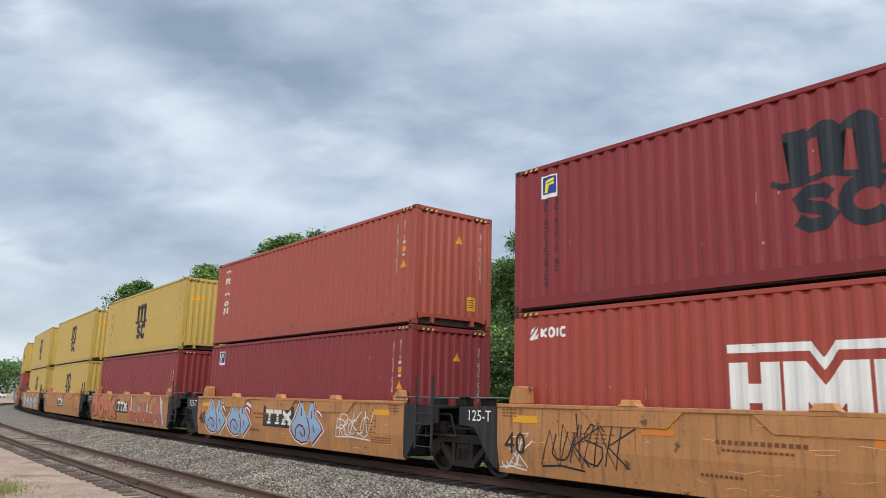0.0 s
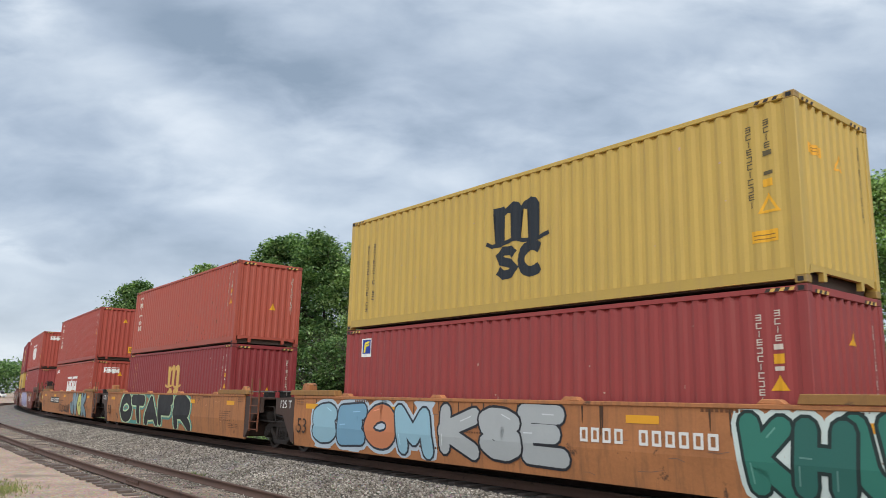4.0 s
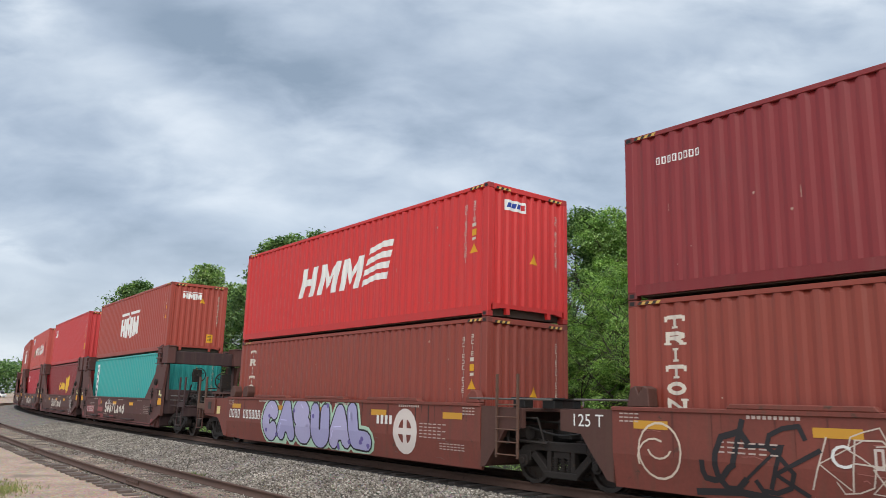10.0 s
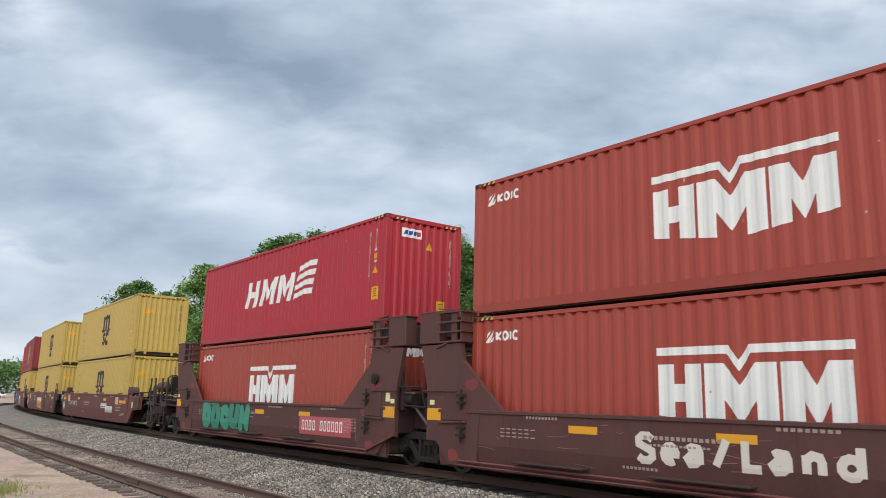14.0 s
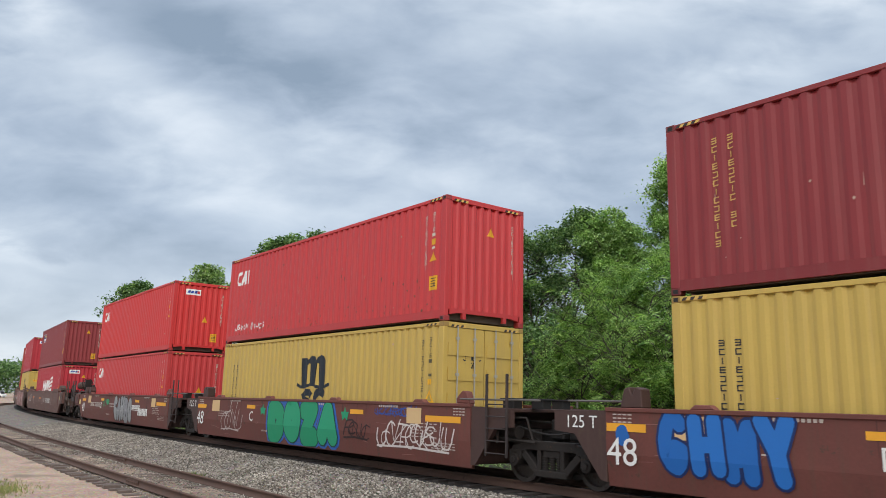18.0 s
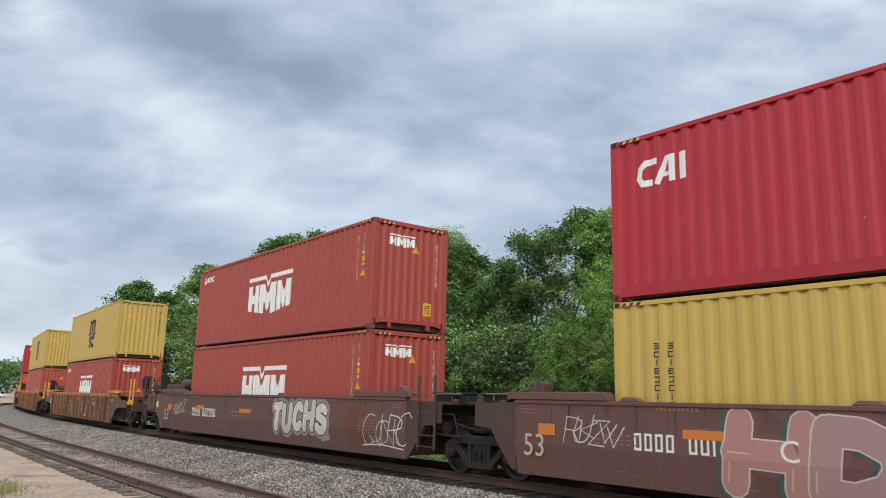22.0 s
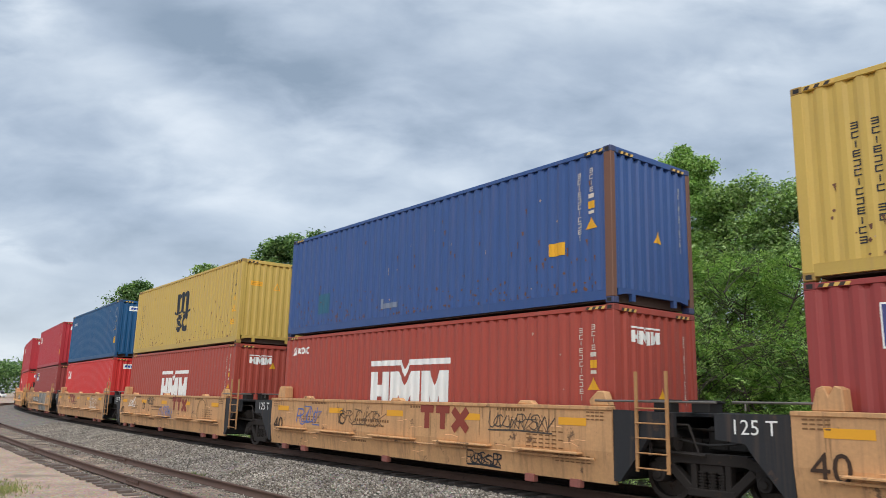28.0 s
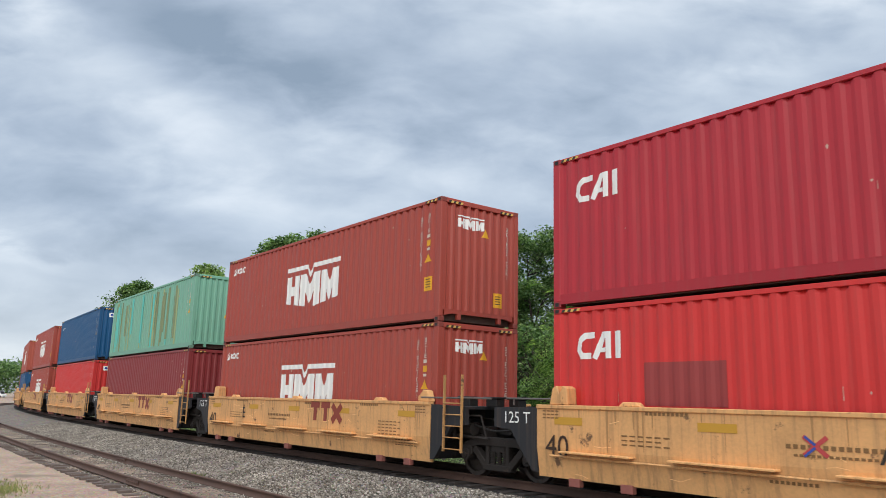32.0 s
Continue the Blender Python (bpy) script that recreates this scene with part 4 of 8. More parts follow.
    if kind == "wide":
        a = [rect(-5.22, 2.28, -4.12, 2.62)]
        return [(COL["W"], a), (COL["B"], slabs(-5.1, 2.38, 0.75, 0.14, 3, 0.2, 0.3)), (COL["W"], slabs(-5.2, 2.13, 1.0, 0.07, 5)), (COL["T"], [[(-3.30, 1.05), (-2.52, 1.05), (-2.97, 1.78)]]), (lin(225, 170, 80), [[(-3.52, 1.05), (-3.30, 1.05), (-2.97, 1.78)]]),
                (COL["W"], runes("HYUNDAI", [(-2.24, 0.62), (-1.52, 0.80), (-0.62, 0.74), (0.24, 0.76), (1.12, 0.76), (1.96, 0.96), (3.02, 0.36)], 1.05, 0.78, 0.21))]
    if kind == "yard":
        return [(lin(235, 190, 60), runes("CARU", [(-1.48, 0.46), (-0.98, 0.52), (-0.40, 0.44), (0.12, 0.46)], 1.27, 0.48, 0.13) + [rect(0.82, 1.3, 1.15, 2.05), rect(1.2, 1.1, 1.5, 1.9), [(1.2, 1.95), (2.0, 2.2), (2.0, 1.6), (1.6, 1.2), (1.55, 1.9)]])]
    if kind == "pile":
        return [(COL["W"], runes("P", [(-5.44, 0.36)], 1.95, 0.46, 0.11) + runes("L", [(-5.44, 0.34)], 1.25, 0.46, 0.11))]
    if kind == "plaque":
        return [(COL["W"], [rect(-5.42, 0.9, -5.06, 2.62)]), (lin(40, 60, 110), [q for i in range(6) for q in ribbon([(a * 0.2 - 5.34, 2.33 + b * 0.18 - i * 0.27) for a, b in (arc(0.5, 0.5, 0.45, 0.5, 40, 400 - 60 * (i % 3), 8))], 0.05)])]
    if kind == "small":
        return [(COL["W"], brackets(-5.45, 2.27, 0.85, 0.13, 8))]
    if kind == "scrawl":
        p = []
        for i, key in enumerate("JSRCNUVJCS"):
            tall = 0.26 if i in (0, 5) else 0.18
            p += runes(key, [(-5.42 + i * 0.22 + (0.12 if i > 4 else 0), 0.17)], 0.40 + 0.03 * math.sin(i * 2.1), tall, 0.035, 0.15)
        return [(COL["W"], p)]
    if kind == "tags_k":
        return [(COL["K"], column(-5.25, 2.16, 13, 0.13, 0.135, 0.45) + column(-4.98, 2.16, 8, 0.13, 0.135, 0.45) + column(-4.98, 0.95, 2, 0.13, 0.135, 0.45))]
    if kind == "tags_g":
        return [(COL["G"], column(-5.22, 2.48, 13, 0.13, 0.14, 0.45) + column(-4.94, 2.48, 8, 0.13, 0.14, 0.45) + column(-4.94, 1.22, 2, 0.13, 0.14, 0.45))]
    if kind in ("data_w", "data_k"):
        c = COL["OFF"] if kind == "data_w" else lin(95, 85, 55)
        return [(c, column(5.33, 2.50, 11, 0.125, 0.12, 0.4) + column(5.62, 2.55, 4, 0.125, 0.12, 0.4)), *([] if kind == "data_k" else [(COL["Y"], [rect(5.53, 1.78, 5.70, 1.92), [(5.47, 1.40), (5.75, 1.40), (5.61, 1.62)]])]), (c, [rect(5.54, 1.98, 5.69, 2.06), rect(5.54, 1.68, 5.69, 1.74)])]
    if kind == "pale_notes":
        return [(lin(236, 176, 40), [rect(5.30, 0.66, 5.72, 0.84), rect(5.52, 1.50, 5.68, 1.62)] + ribbon([(5.46, 1.12), (5.74, 1.12), (5.60, 1.36), (5.46, 1.12)], 0.05)), (lin(150, 110, 40), [rect(5.34, 0.70 + 0.06 * i, 5.68, 0.715 + 0.06 * i) for i in range(2)])]
    if kind == "notice":
        return [(COL["Y"], [rect(5.48, 0.72, 5.78, 1.05)]), (COL["DK"], [rect(5.53, 0.80 + i * 0.06, 5.73, 0.82 + i * 0.06) for i in range(4)])]
    if kind == "stripes":
        p, q = [], []
        for i in range(6):
            a = 5.46 + i * 0.072
            (p if i % 2 else q).append([(a, BH - 0.085), (a + 0.072, BH - 0.085), (a + 0.105, BH - 0.035), (a + 0.033, BH - 0.035)])
            b = -5.9 + i * 0.072
            (p if i % 2 else q).append([(b, BH - 0.085), (b + 0.072, BH - 0.085), (b + 0.105, BH - 0.035), (b + 0.033, BH - 0.035)])
        return [(lin(216, 176, 92), p), (lin(58, 46, 38), q)]
    if kind in ("rust_a", "rust_b", "rust_c"):
        rnd = random.Random(kind)
        spots, runs = [], []
        for _ in range(64):
            u, v = rnd.uniform(-5.7, 5.7), 0.27 + 0.75 * rnd.random() ** 2
            w, h = rnd.uniform(0.008, 0.032), rnd.uniform(0.012, 0.045)
            spots.append([(u - w, v), (u, v - h), (u + w, v), (u + w * 0.4, v + h), (u - w * 0.6, v + h * 0.7)])
        for _ in range(12):
            u, v = rnd.uniform(-5.7, 5.7), rnd.uniform(0.4, 2.4)
            runs.append([(u - 0.03, v), (u + 0.02, v + 0.01), (u + 0.01, v - rnd.uniform(0.05, 0.16)), (u - 0.01, v - rnd.uniform(0.04, 0.1))])
        return [(lin(104, 66, 46), spots + runs)]
    if kind in ("fleck_a", "fleck_b", "fleck_c"):
        rnd = random.Random(kind)
        p = []
        for _ in range(9):
            u, v, w, h = rnd.uniform(-5.7, 5.7), rnd.uniform(0.3, 2.6), rnd.uniform(0.008, 0.03), rnd.uniform(0.01, 0.045)
            p.append([(u - w, v), (u, v - h), (u + w, v + h * 0.2), (u, v + h)])
        for _ in range(3):
            u, v, h = rnd.uniform(-5.5, 5.3), rnd.uniform(0.4, 1.6), rnd.uniform(0.05, 0.2)
            p += [[(u - 0.006, v), (u + 0.006, v), (u + 0.004, v + h), (u - 0.003, v + h)]]
        return [(lin(190, 160, 142), p)]
    if kind == "scuffs":
        rnd = random.Random(4)
        return [(lin(200, 168, 160), [[(u - 0.02, v), (u + 0.02, v), (u + 0.012, v - h), (u - 0.008, v - h)] for u, v, h in ((rnd.uniform(-5, 5.7), rnd.uniform(0.9, 2.3), rnd.uniform(0.3, 0.9)) for _ in range(16))])]
    if kind == "washed":
        rnd = random.Random(9)
        out = []
        for tint in ((150, 168, 122), (96, 190, 176), (128, 140, 100)):
            out.append((lin(*tint), [rect(u, 0.2 + rnd.random() * 0.8, u + rnd.uniform(0.05, 0.3), 2.75 - rnd.random() * 0.5) for u in (rnd.uniform(-5.6, 5.3) for _ in range(13))]))
        return out
    if kind == "patches":
        return [(lin(150, 60, 58), [rect(-4.1, 1.15, -2.6, 1.85), rect(1.8, 1.2, 3.6, 1.75)])]
    if kind == "old_patch":
        return [(lin(160, 55, 52), [rect(3.95, 0.9, 4.85, 1.95)])]
    if kind == "mend":
        return [(lin(40, 95, 120), [rect(-4.4, 0.55, -3.75, 1.1)]), (lin(120, 130, 150), [rect(-1.2, 0.45, -0.5, 0.58), rect(-1.2, 0.58, -1.12, 0.7)]), (COL["Y"], [rect(4.55, 1.0, 4.95, 1.25)])]
    return []


def end_shapes(kind):
    """Marks on the leading end; u runs from the near side to the far side."""
    if kind in ("num_w", "num_k"):
        c = COL["OFF"] if kind == "num_w" else lin(95, 85, 55)
        return [(c, column(0.86, 2.45, 11, 0.11, 0.12, 0.4))]
    if kind == "door_marks":
        return [(COL["K"], [[(-0.44 + u * 0.3, 1.62 + v * 0.3) for u, v in q] for q in logo_shapes("arch_k")[0][1]]), (lin(120, 110, 80), column(0.35, 2.4, 3, 0.5, 0.09, 0.45))]
    if kind == "tri":
        return [(COL["Y"], [[(0.04, 1.25), (0.28, 1.25), (0.16, 1.5)]])]
    if kind == "tri_hi":
        return [(COL["Y"], [[(0.04, 2.1), (0.28, 2.1), (0.16, 2.33)]])]
    if kind == "pale_card":
        return [(lin(238, 172, 40), [rect(-0.86, 2.0, -0.42, 2.16)] + ribbon([(0.02, 1.92), (0.24, 1.92), (0.13, 2.14), (0.02, 1.92)], 0.035)), (lin(150, 110, 40), [rect(-0.82, 2.05 + 0.05 * i, -0.46, 2.06 + 0.05 * i) for i in range(2)])]
    if kind == "card":
        return [(COL["Y"], [rect(0.45, 0.45, 0.72, 0.80)]), (COL["DK"], [rect(0.5, 0.53 + i * 0.06, 0.67, 0.55 + i * 0.06) for i in range(4)])]
    if kind == "card_hi":
        return [(COL["Y"], [rect(-0.85, 2.05, -0.55, 2.4)]), (COL["DK"], [rect(-0.8, 2.12 + i * 0.07, -0.6, 2.14 + i * 0.07) for i in range(4)])]
    if kind == "bars_end":
        return [(COL["W"], [[(-0.30 + u * 0.26, 2.0 + v * 0.26) for u, v in q] for q in logo_shapes("bars")[0][1]])]
    if kind == "plate_end":
        return [(COL["W"], [rect(-0.72, 2.36, -0.1, 2.60)]), (COL["B"], slabs(-0.66, 2.43, 0.42, 0.11, 3, 0.2, 0.3)), (lin(190, 40, 50), [rect(-0.24, 2.42, -0.14, 2.54)])]
    if kind == "stripes_end":
        p, q = [], []
        for side in (-1, 1):
            for i in range(6):
                a = side * 0.8 - 0.21 + i * 0.07
                (p if i % 2 else q).append([(a, BH - 0.115), (a + 0.07, BH - 0.115), (a + 0.1, BH - 0.06), (a + 0.03, BH - 0.06)])
        return [(lin(216, 176, 92), p), (lin(58, 46, 38), q)]
    return []


def mark_meshes(kind, end):
    """The shapes of a mark, laid into the folds of the sheet."""
    key = (kind, end)
    if key not in MARKS:
        out = []
        level = 0
        for colour, polys in (end_shapes(kind) if end else logo_shapes(kind)):
            level += 1
            bm = flat(polys)
            breaks = END_BREAKS if end else SIDE_BREAKS
            raised = "stripes" in kind
            if not raised:
                lo, hi = min(v.co.x for v in bm.verts), max(v.co.x for v in bm.verts)
                for x, _ in breaks:
                    if lo < x < hi:
                        bmesh.ops.bisect_plane(bm, geom=bm.verts[:] + bm.edges[:] + bm.faces[:], plane_co=(x, 0, 0), plane_no=(1, 0, 0))
            for v in bm.verts:
                v.co.y += (-0.012 if raised else depth_at(breaks, v.co.x)) - 0.004 - 0.0015 * level
            out.append((mesh_of("mark", bm, M["mark"]), colour))
        MARKS[key] = out
    return MARKS[key]


NEAR = -BW / 2 + 0.014


def container(colour, side_marks, end_marks, label, turned=False):
    """A 40-foot high-cube container; origin under its middle, +x toward the head of the train."""
    root = tagged(new("shipping_container"), label, "container", "double stacked containers")
    side = pose(0, NEAR, 0)
    far = pose(0, -NEAR, 0, 0, 0, 180)
    end = pose(BL / 2 - 0.02, 0, 0, 0, 0, 90)
    sgn = -1 if turned else 1
    spin = pose(0, 0, 0, 0, 0, 180) if turned else Matrix()

    def put(name, at, tint=None):
        ob = new(name, BOX[name])
        ob.parent, ob.matrix_basis = root, spin @ at
        ob.color = (*(tint or colour), 1)
        return ob

    put("side_wall", side), put("side_wall", far)
    put("end_wall", end), put("roof", Matrix()), put("floor", Matrix())
    dark = tuple(c * 0.94 for c in colour)
    worn = (colour[0] * 0.55 + 0.02, colour[1] * 0.5 + 0.012, colour[2] * 0.5 + 0.01)
    for sx in (-1, 1):
        for sy in (-1, 1):
            put("corner_post", pose(sx * (BL / 2 - 0.085), sy * (BW / 2 - 0.06), 0), (lin(112, 76, 58) if "scuffed" in label else dark) if sx > 0 else None)
            for z in (0.0, BH - 0.118):
                c = put("corner_casting", pose(sx * (BL / 2 - 0.089), sy * (BW / 2 - 0.081), z), worn)
                if sy * sgn < 0:
                    h = new("casting_hole", BOX["casting_hole"])
                    h.parent = c
    for sy in (-1, 1):
        put("top_rail", pose(0, sy * (BW / 2 - 0.03), 0)), put("bottom_rail", pose(0, sy * (BW / 2 - 0.04), 0, 0, 0, 0 if sy < 0 else 180), tuple(c * 0.9 for c in colour))
    for sx in (-1, 1):
        put("header", pose(sx * (BL / 2 - 0.05), 0, 0)), put("end_sill", pose(sx * (BL / 2 - 0.06), 0, 0, 0, 0, 90), dark)
    for sy in (-1, 1):
        d = put("door", pose(-BL / 2 + 0.04, sy * 0.57, 0, 0, 0, -90))
        for k in (-0.25, 0.25):
            r = new("lock_rod", BOX["lock_rod"])
            r.parent, r.matrix_basis, r.color = d, pose(k, 0, 0), (*(lin(168, 164, 150) if turned else dark), 1)
    for marks, at, is_end in ((side_marks, side, False), (end_marks, end, True)):
        for kind in marks:
            for me, tint in mark_meshes(kind, is_end):
                ob = new("marking" if kind[:3] in ("dat", "tag", "num", "str", "not", "tri", "car") else "rust_mark" if kind[:3] in ("rus", "scu", "was", "fle") else "logo", me)
                ob.parent, ob.matrix_basis, ob.color = root, at, (*tint, 1)
                ob["kind"] = "stuff"
    return root


# ---- well wagons ----
def words(text, size, mat, colour, parent, x, z, y, name="lettering", spin=0.0):
    """Raised lettering in the built-in font on the near side."""
    key = ("text", text)
    if key not in MARKS:
        cu = bpy.data.curves.new("lettering", "FONT")
        cu.body, cu.size, cu.align_x, cu.align_y, cu.extrude = text, 1.0, "CENTER", "CENTER", 0.0
        cu.resolution_u = 3
        tmp = bpy.data.objects.new("lettering", cu)
        scene.collection.objects.link(tmp)
        dg = bpy.context.evaluated_depsgraph_get()
        me = bpy.data.meshes.new_from_object(tmp.evaluated_get(dg))
        bpy.data.objects.remove(tmp)
        me.materials.clear()
        me.materials.append(M["mark"])
        MARKS[key] = me
    ob = new(name, MARKS[key])
    ob.parent, ob.matrix_basis, ob.color = parent, pose(x, y, z, 90, 0, 0) @ Matrix.Diagonal((size, size, 1, 1)), (*colour, 1)
    ob["kind"] = "stuff"
    return ob


def truck_meshes():
    k = {}
    bm = bmesh.new()
    bar(bm, (-0.62, 0, 0.72), (0.62, 0, 0.72), 0.16, 0.17)
    for sx in (-1, 1):
        bar(bm, (sx * 0.55, 0, 0.72), (sx * 0.98, 0, 0.60), 0.15, 0.16)
        box(bm, sx * 0.74, sx * 1.06, -0.09, 0.09, 0.44, 0.62)
        bar(bm, (sx * 0.70, 0, 0.58), (sx * 0.34, 0, 0.24), 0.15, 0.14)
        bar(bm, (sx * 0.29, 0, 0.24), (sx * 0.29, 0, 0.68), 0.15, 0.10)
        rod(bm, (sx * 0.89, -0.14, 0.43), (sx * 0.89, 0.1, 0.43), 0.12, seg=14)
        rod(bm, (sx * 0.89, -0.17, 0.43), (sx * 0.89, -0.14, 0.43), 0.07, seg=8)
    bar(bm, (-0.40, 0, 0.22), (0.40, 0, 0.22), 0.18, 0.12)
    k["side_frame"] = mesh_of("side_frame", bm, M["iron"], 0.012)
    bm = bmesh.new()
    for c in (-0.17, 0.0, 0.17):
        for i in range(6):
            rod(bm, (c, 0, 0.285 + i * 0.045), (c, 0, 0.31 + i * 0.045), 0.072, seg=10)
        rod(bm, (c, 0, 0.28), (c, 0, 0.55), 0.045, seg=8)
    k["spring"] = mesh_of("spring", bm, M["iron"])
    bm = box(bmesh.new(), -0.2, 0.2, -1.05, 1.05, 0.52, 0.72)
    box(bm, -0.3, 0.3, -0.35, 0.35, 0.6, 0.82)
    k["truck"] = mesh_of("truck", bm, M["iron"], 0.015)
    bm = rod(bmesh.new(), (0, -0.95, 0), (0, 0.95, 0), 0.075, seg=10)
    k["wheelset"] = mesh_of("wheelset", bm, M["iron"])
    bm = bmesh.new()
    prof = [(0.09, -0.09), (0.11, -0.09), (0.12, -0.03), (0.33, 0.0), (0.345, -0.065), (0.42, -0.065), (0.425, 0.04), (0.455, 0.045), (0.455, 0.075), (0.35, 0.075), (0.33, 0.03), (0.12, 0.02), (0.09, 0.07)]
    seg = 24
    rows = [[bm.verts.new((r * math.cos(2 * math.pi * i / seg), y, r * math.sin(2 * math.pi * i / seg))) for r, y in prof] for i in range(seg)]
    for i in range(seg):
        a, b = rows[i], rows[(i + 1) % seg]
        for j in range(len(prof) - 1):
            bm.faces.new((a[j], a[j + 1], b[j + 1], b[j]))
    bmesh.ops.recalc_face_normals(bm, faces=bm.faces[:])
    k["wheel"] = mesh_of("wheel", bm, M["tread"])
    return k


TRUCK = truck_meshes()
WHEELSETS = []


def add_truck(car, x):
    t = new("truck", TRUCK["truck"])
    t.parent, t.matrix_basis = car, pose(x, 0, 0)
    for sy in (-1, 1):
        for name in ("side_frame", "spring"):
            o = new(name, TRUCK[name])
            o.parent, o.matrix_basis = t, pose(0, sy * 1.0, 0, 0, 0, 0 if sy < 0 else 180)
    for sx in (-1, 1):
        w = new("wheelset", WHEEL_PAIR)
        w.parent, w.matrix_basis = t, pose(sx * 0.89, 0, 0.42)
        WHEELSETS.append((w, sx))


def wheel_pair():
    bm = bmesh.new()
    bm.from_mesh(TRUCK["wheelset"])
    for sy in (-1, 1):
        tmp = TRUCK["wheel"].copy()
        tmp.transform(pose(0, sy * 0.7525, 0, 0, 0, 0 if sy < 0 else 180))
        bm.from_mesh(tmp)
        bpy.data.meshes.remove(tmp)
    return mesh_of("wheelset", bm, M["tread"])


WHEEL_PAIR = wheel_pair()
KINDS = {
    # half panel, half pitch, coupler-end half length, side top, side bottom
    "smooth40": dict(P=6.25, HP=7.78, E=9.85, top=1.46, bot=0.20),
    "ledge40": dict(P=6.25, HP=7.76, E=9.85, top=1.46, bot=0.22),
    "smooth48": dict(P=7.40, HP=9.05, E=11.7, top=1.44, bot=0.20),
    "smooth53": dict(P=8.20, HP=9.70, E=11.8, top=1.54, bot=0.22),
    "bulk40": dict(P=6.80, HP=7.70, E=10.2, top=1.32, bot=0.20),
    "ribbed": dict(P=9.30, HP=12.05, E=12.05, top=1.42, bot=0.20),
}
HALF = 1.50
BLACKISH = lin(46, 48, 52)
CAR = {}


def cached(key, make):
    if key not in CAR:
        CAR[key] = make()
    return CAR[key]


def side_sheet(P, top, bot, front, rear):
    """A wagon's side: upright above, leaning in below, cut away under a coupler end."""
    bm = bmesh.new()
    xs = [-P, -P + 0.9, -P + 1.0, -P / 3, P / 3, P - 1.0, P - 0.9, P]
    mid = bot + 0.42 * (top - bot)
    cols = []
    for x in xs:
        low = bot
        if (front and x > P - 0.95) or (rear and x < -P + 0.95):
            low = bot + 0.02
        prof = [(0.0, top), (0.0, mid), (0.07, low)]
        cols.append([bm.verts.new((x, y, z)) for y, z in prof] + [bm.verts.new((x, y + 0.06, z)) for y, z in prof])
    for a, b in zip(cols, cols[1:]):
        for i, j in ((0, 1), (1, 2), (2, 5), (5, 4), (4, 3), (3, 0)):
            bm.faces.new((a[i], a[j], b[j], b[i]))
    for c in (cols[0], cols[-1]):
        bm.faces.new((c[0], c[1], c[4], c[3])), bm.faces.new((c[1], c[2], c[5], c[4]))
    bmesh.ops.recalc_face_normals(bm, faces=bm.faces[:])
    return mesh_of("side_sill", bm, M["car_paint"])


def ladder_mesh(z0, z1, w=0.42, rungs=4):
    bm = bmesh.new()
    for x in (0, w):
        bar(bm, (x, 0, z0), (x, 0, z1), 0.035, 0.05)
    for i in range(rungs):
        z = z0 + 0.06 + i * (min(z1, 1.5) - z0 - 0.1) / max(rungs - 1, 1)
        rod(bm, (0, -0.03, z), (w, -0.03, z), 0.014, seg=6)
    return mesh_of("ladder", bm, M["car_paint"])


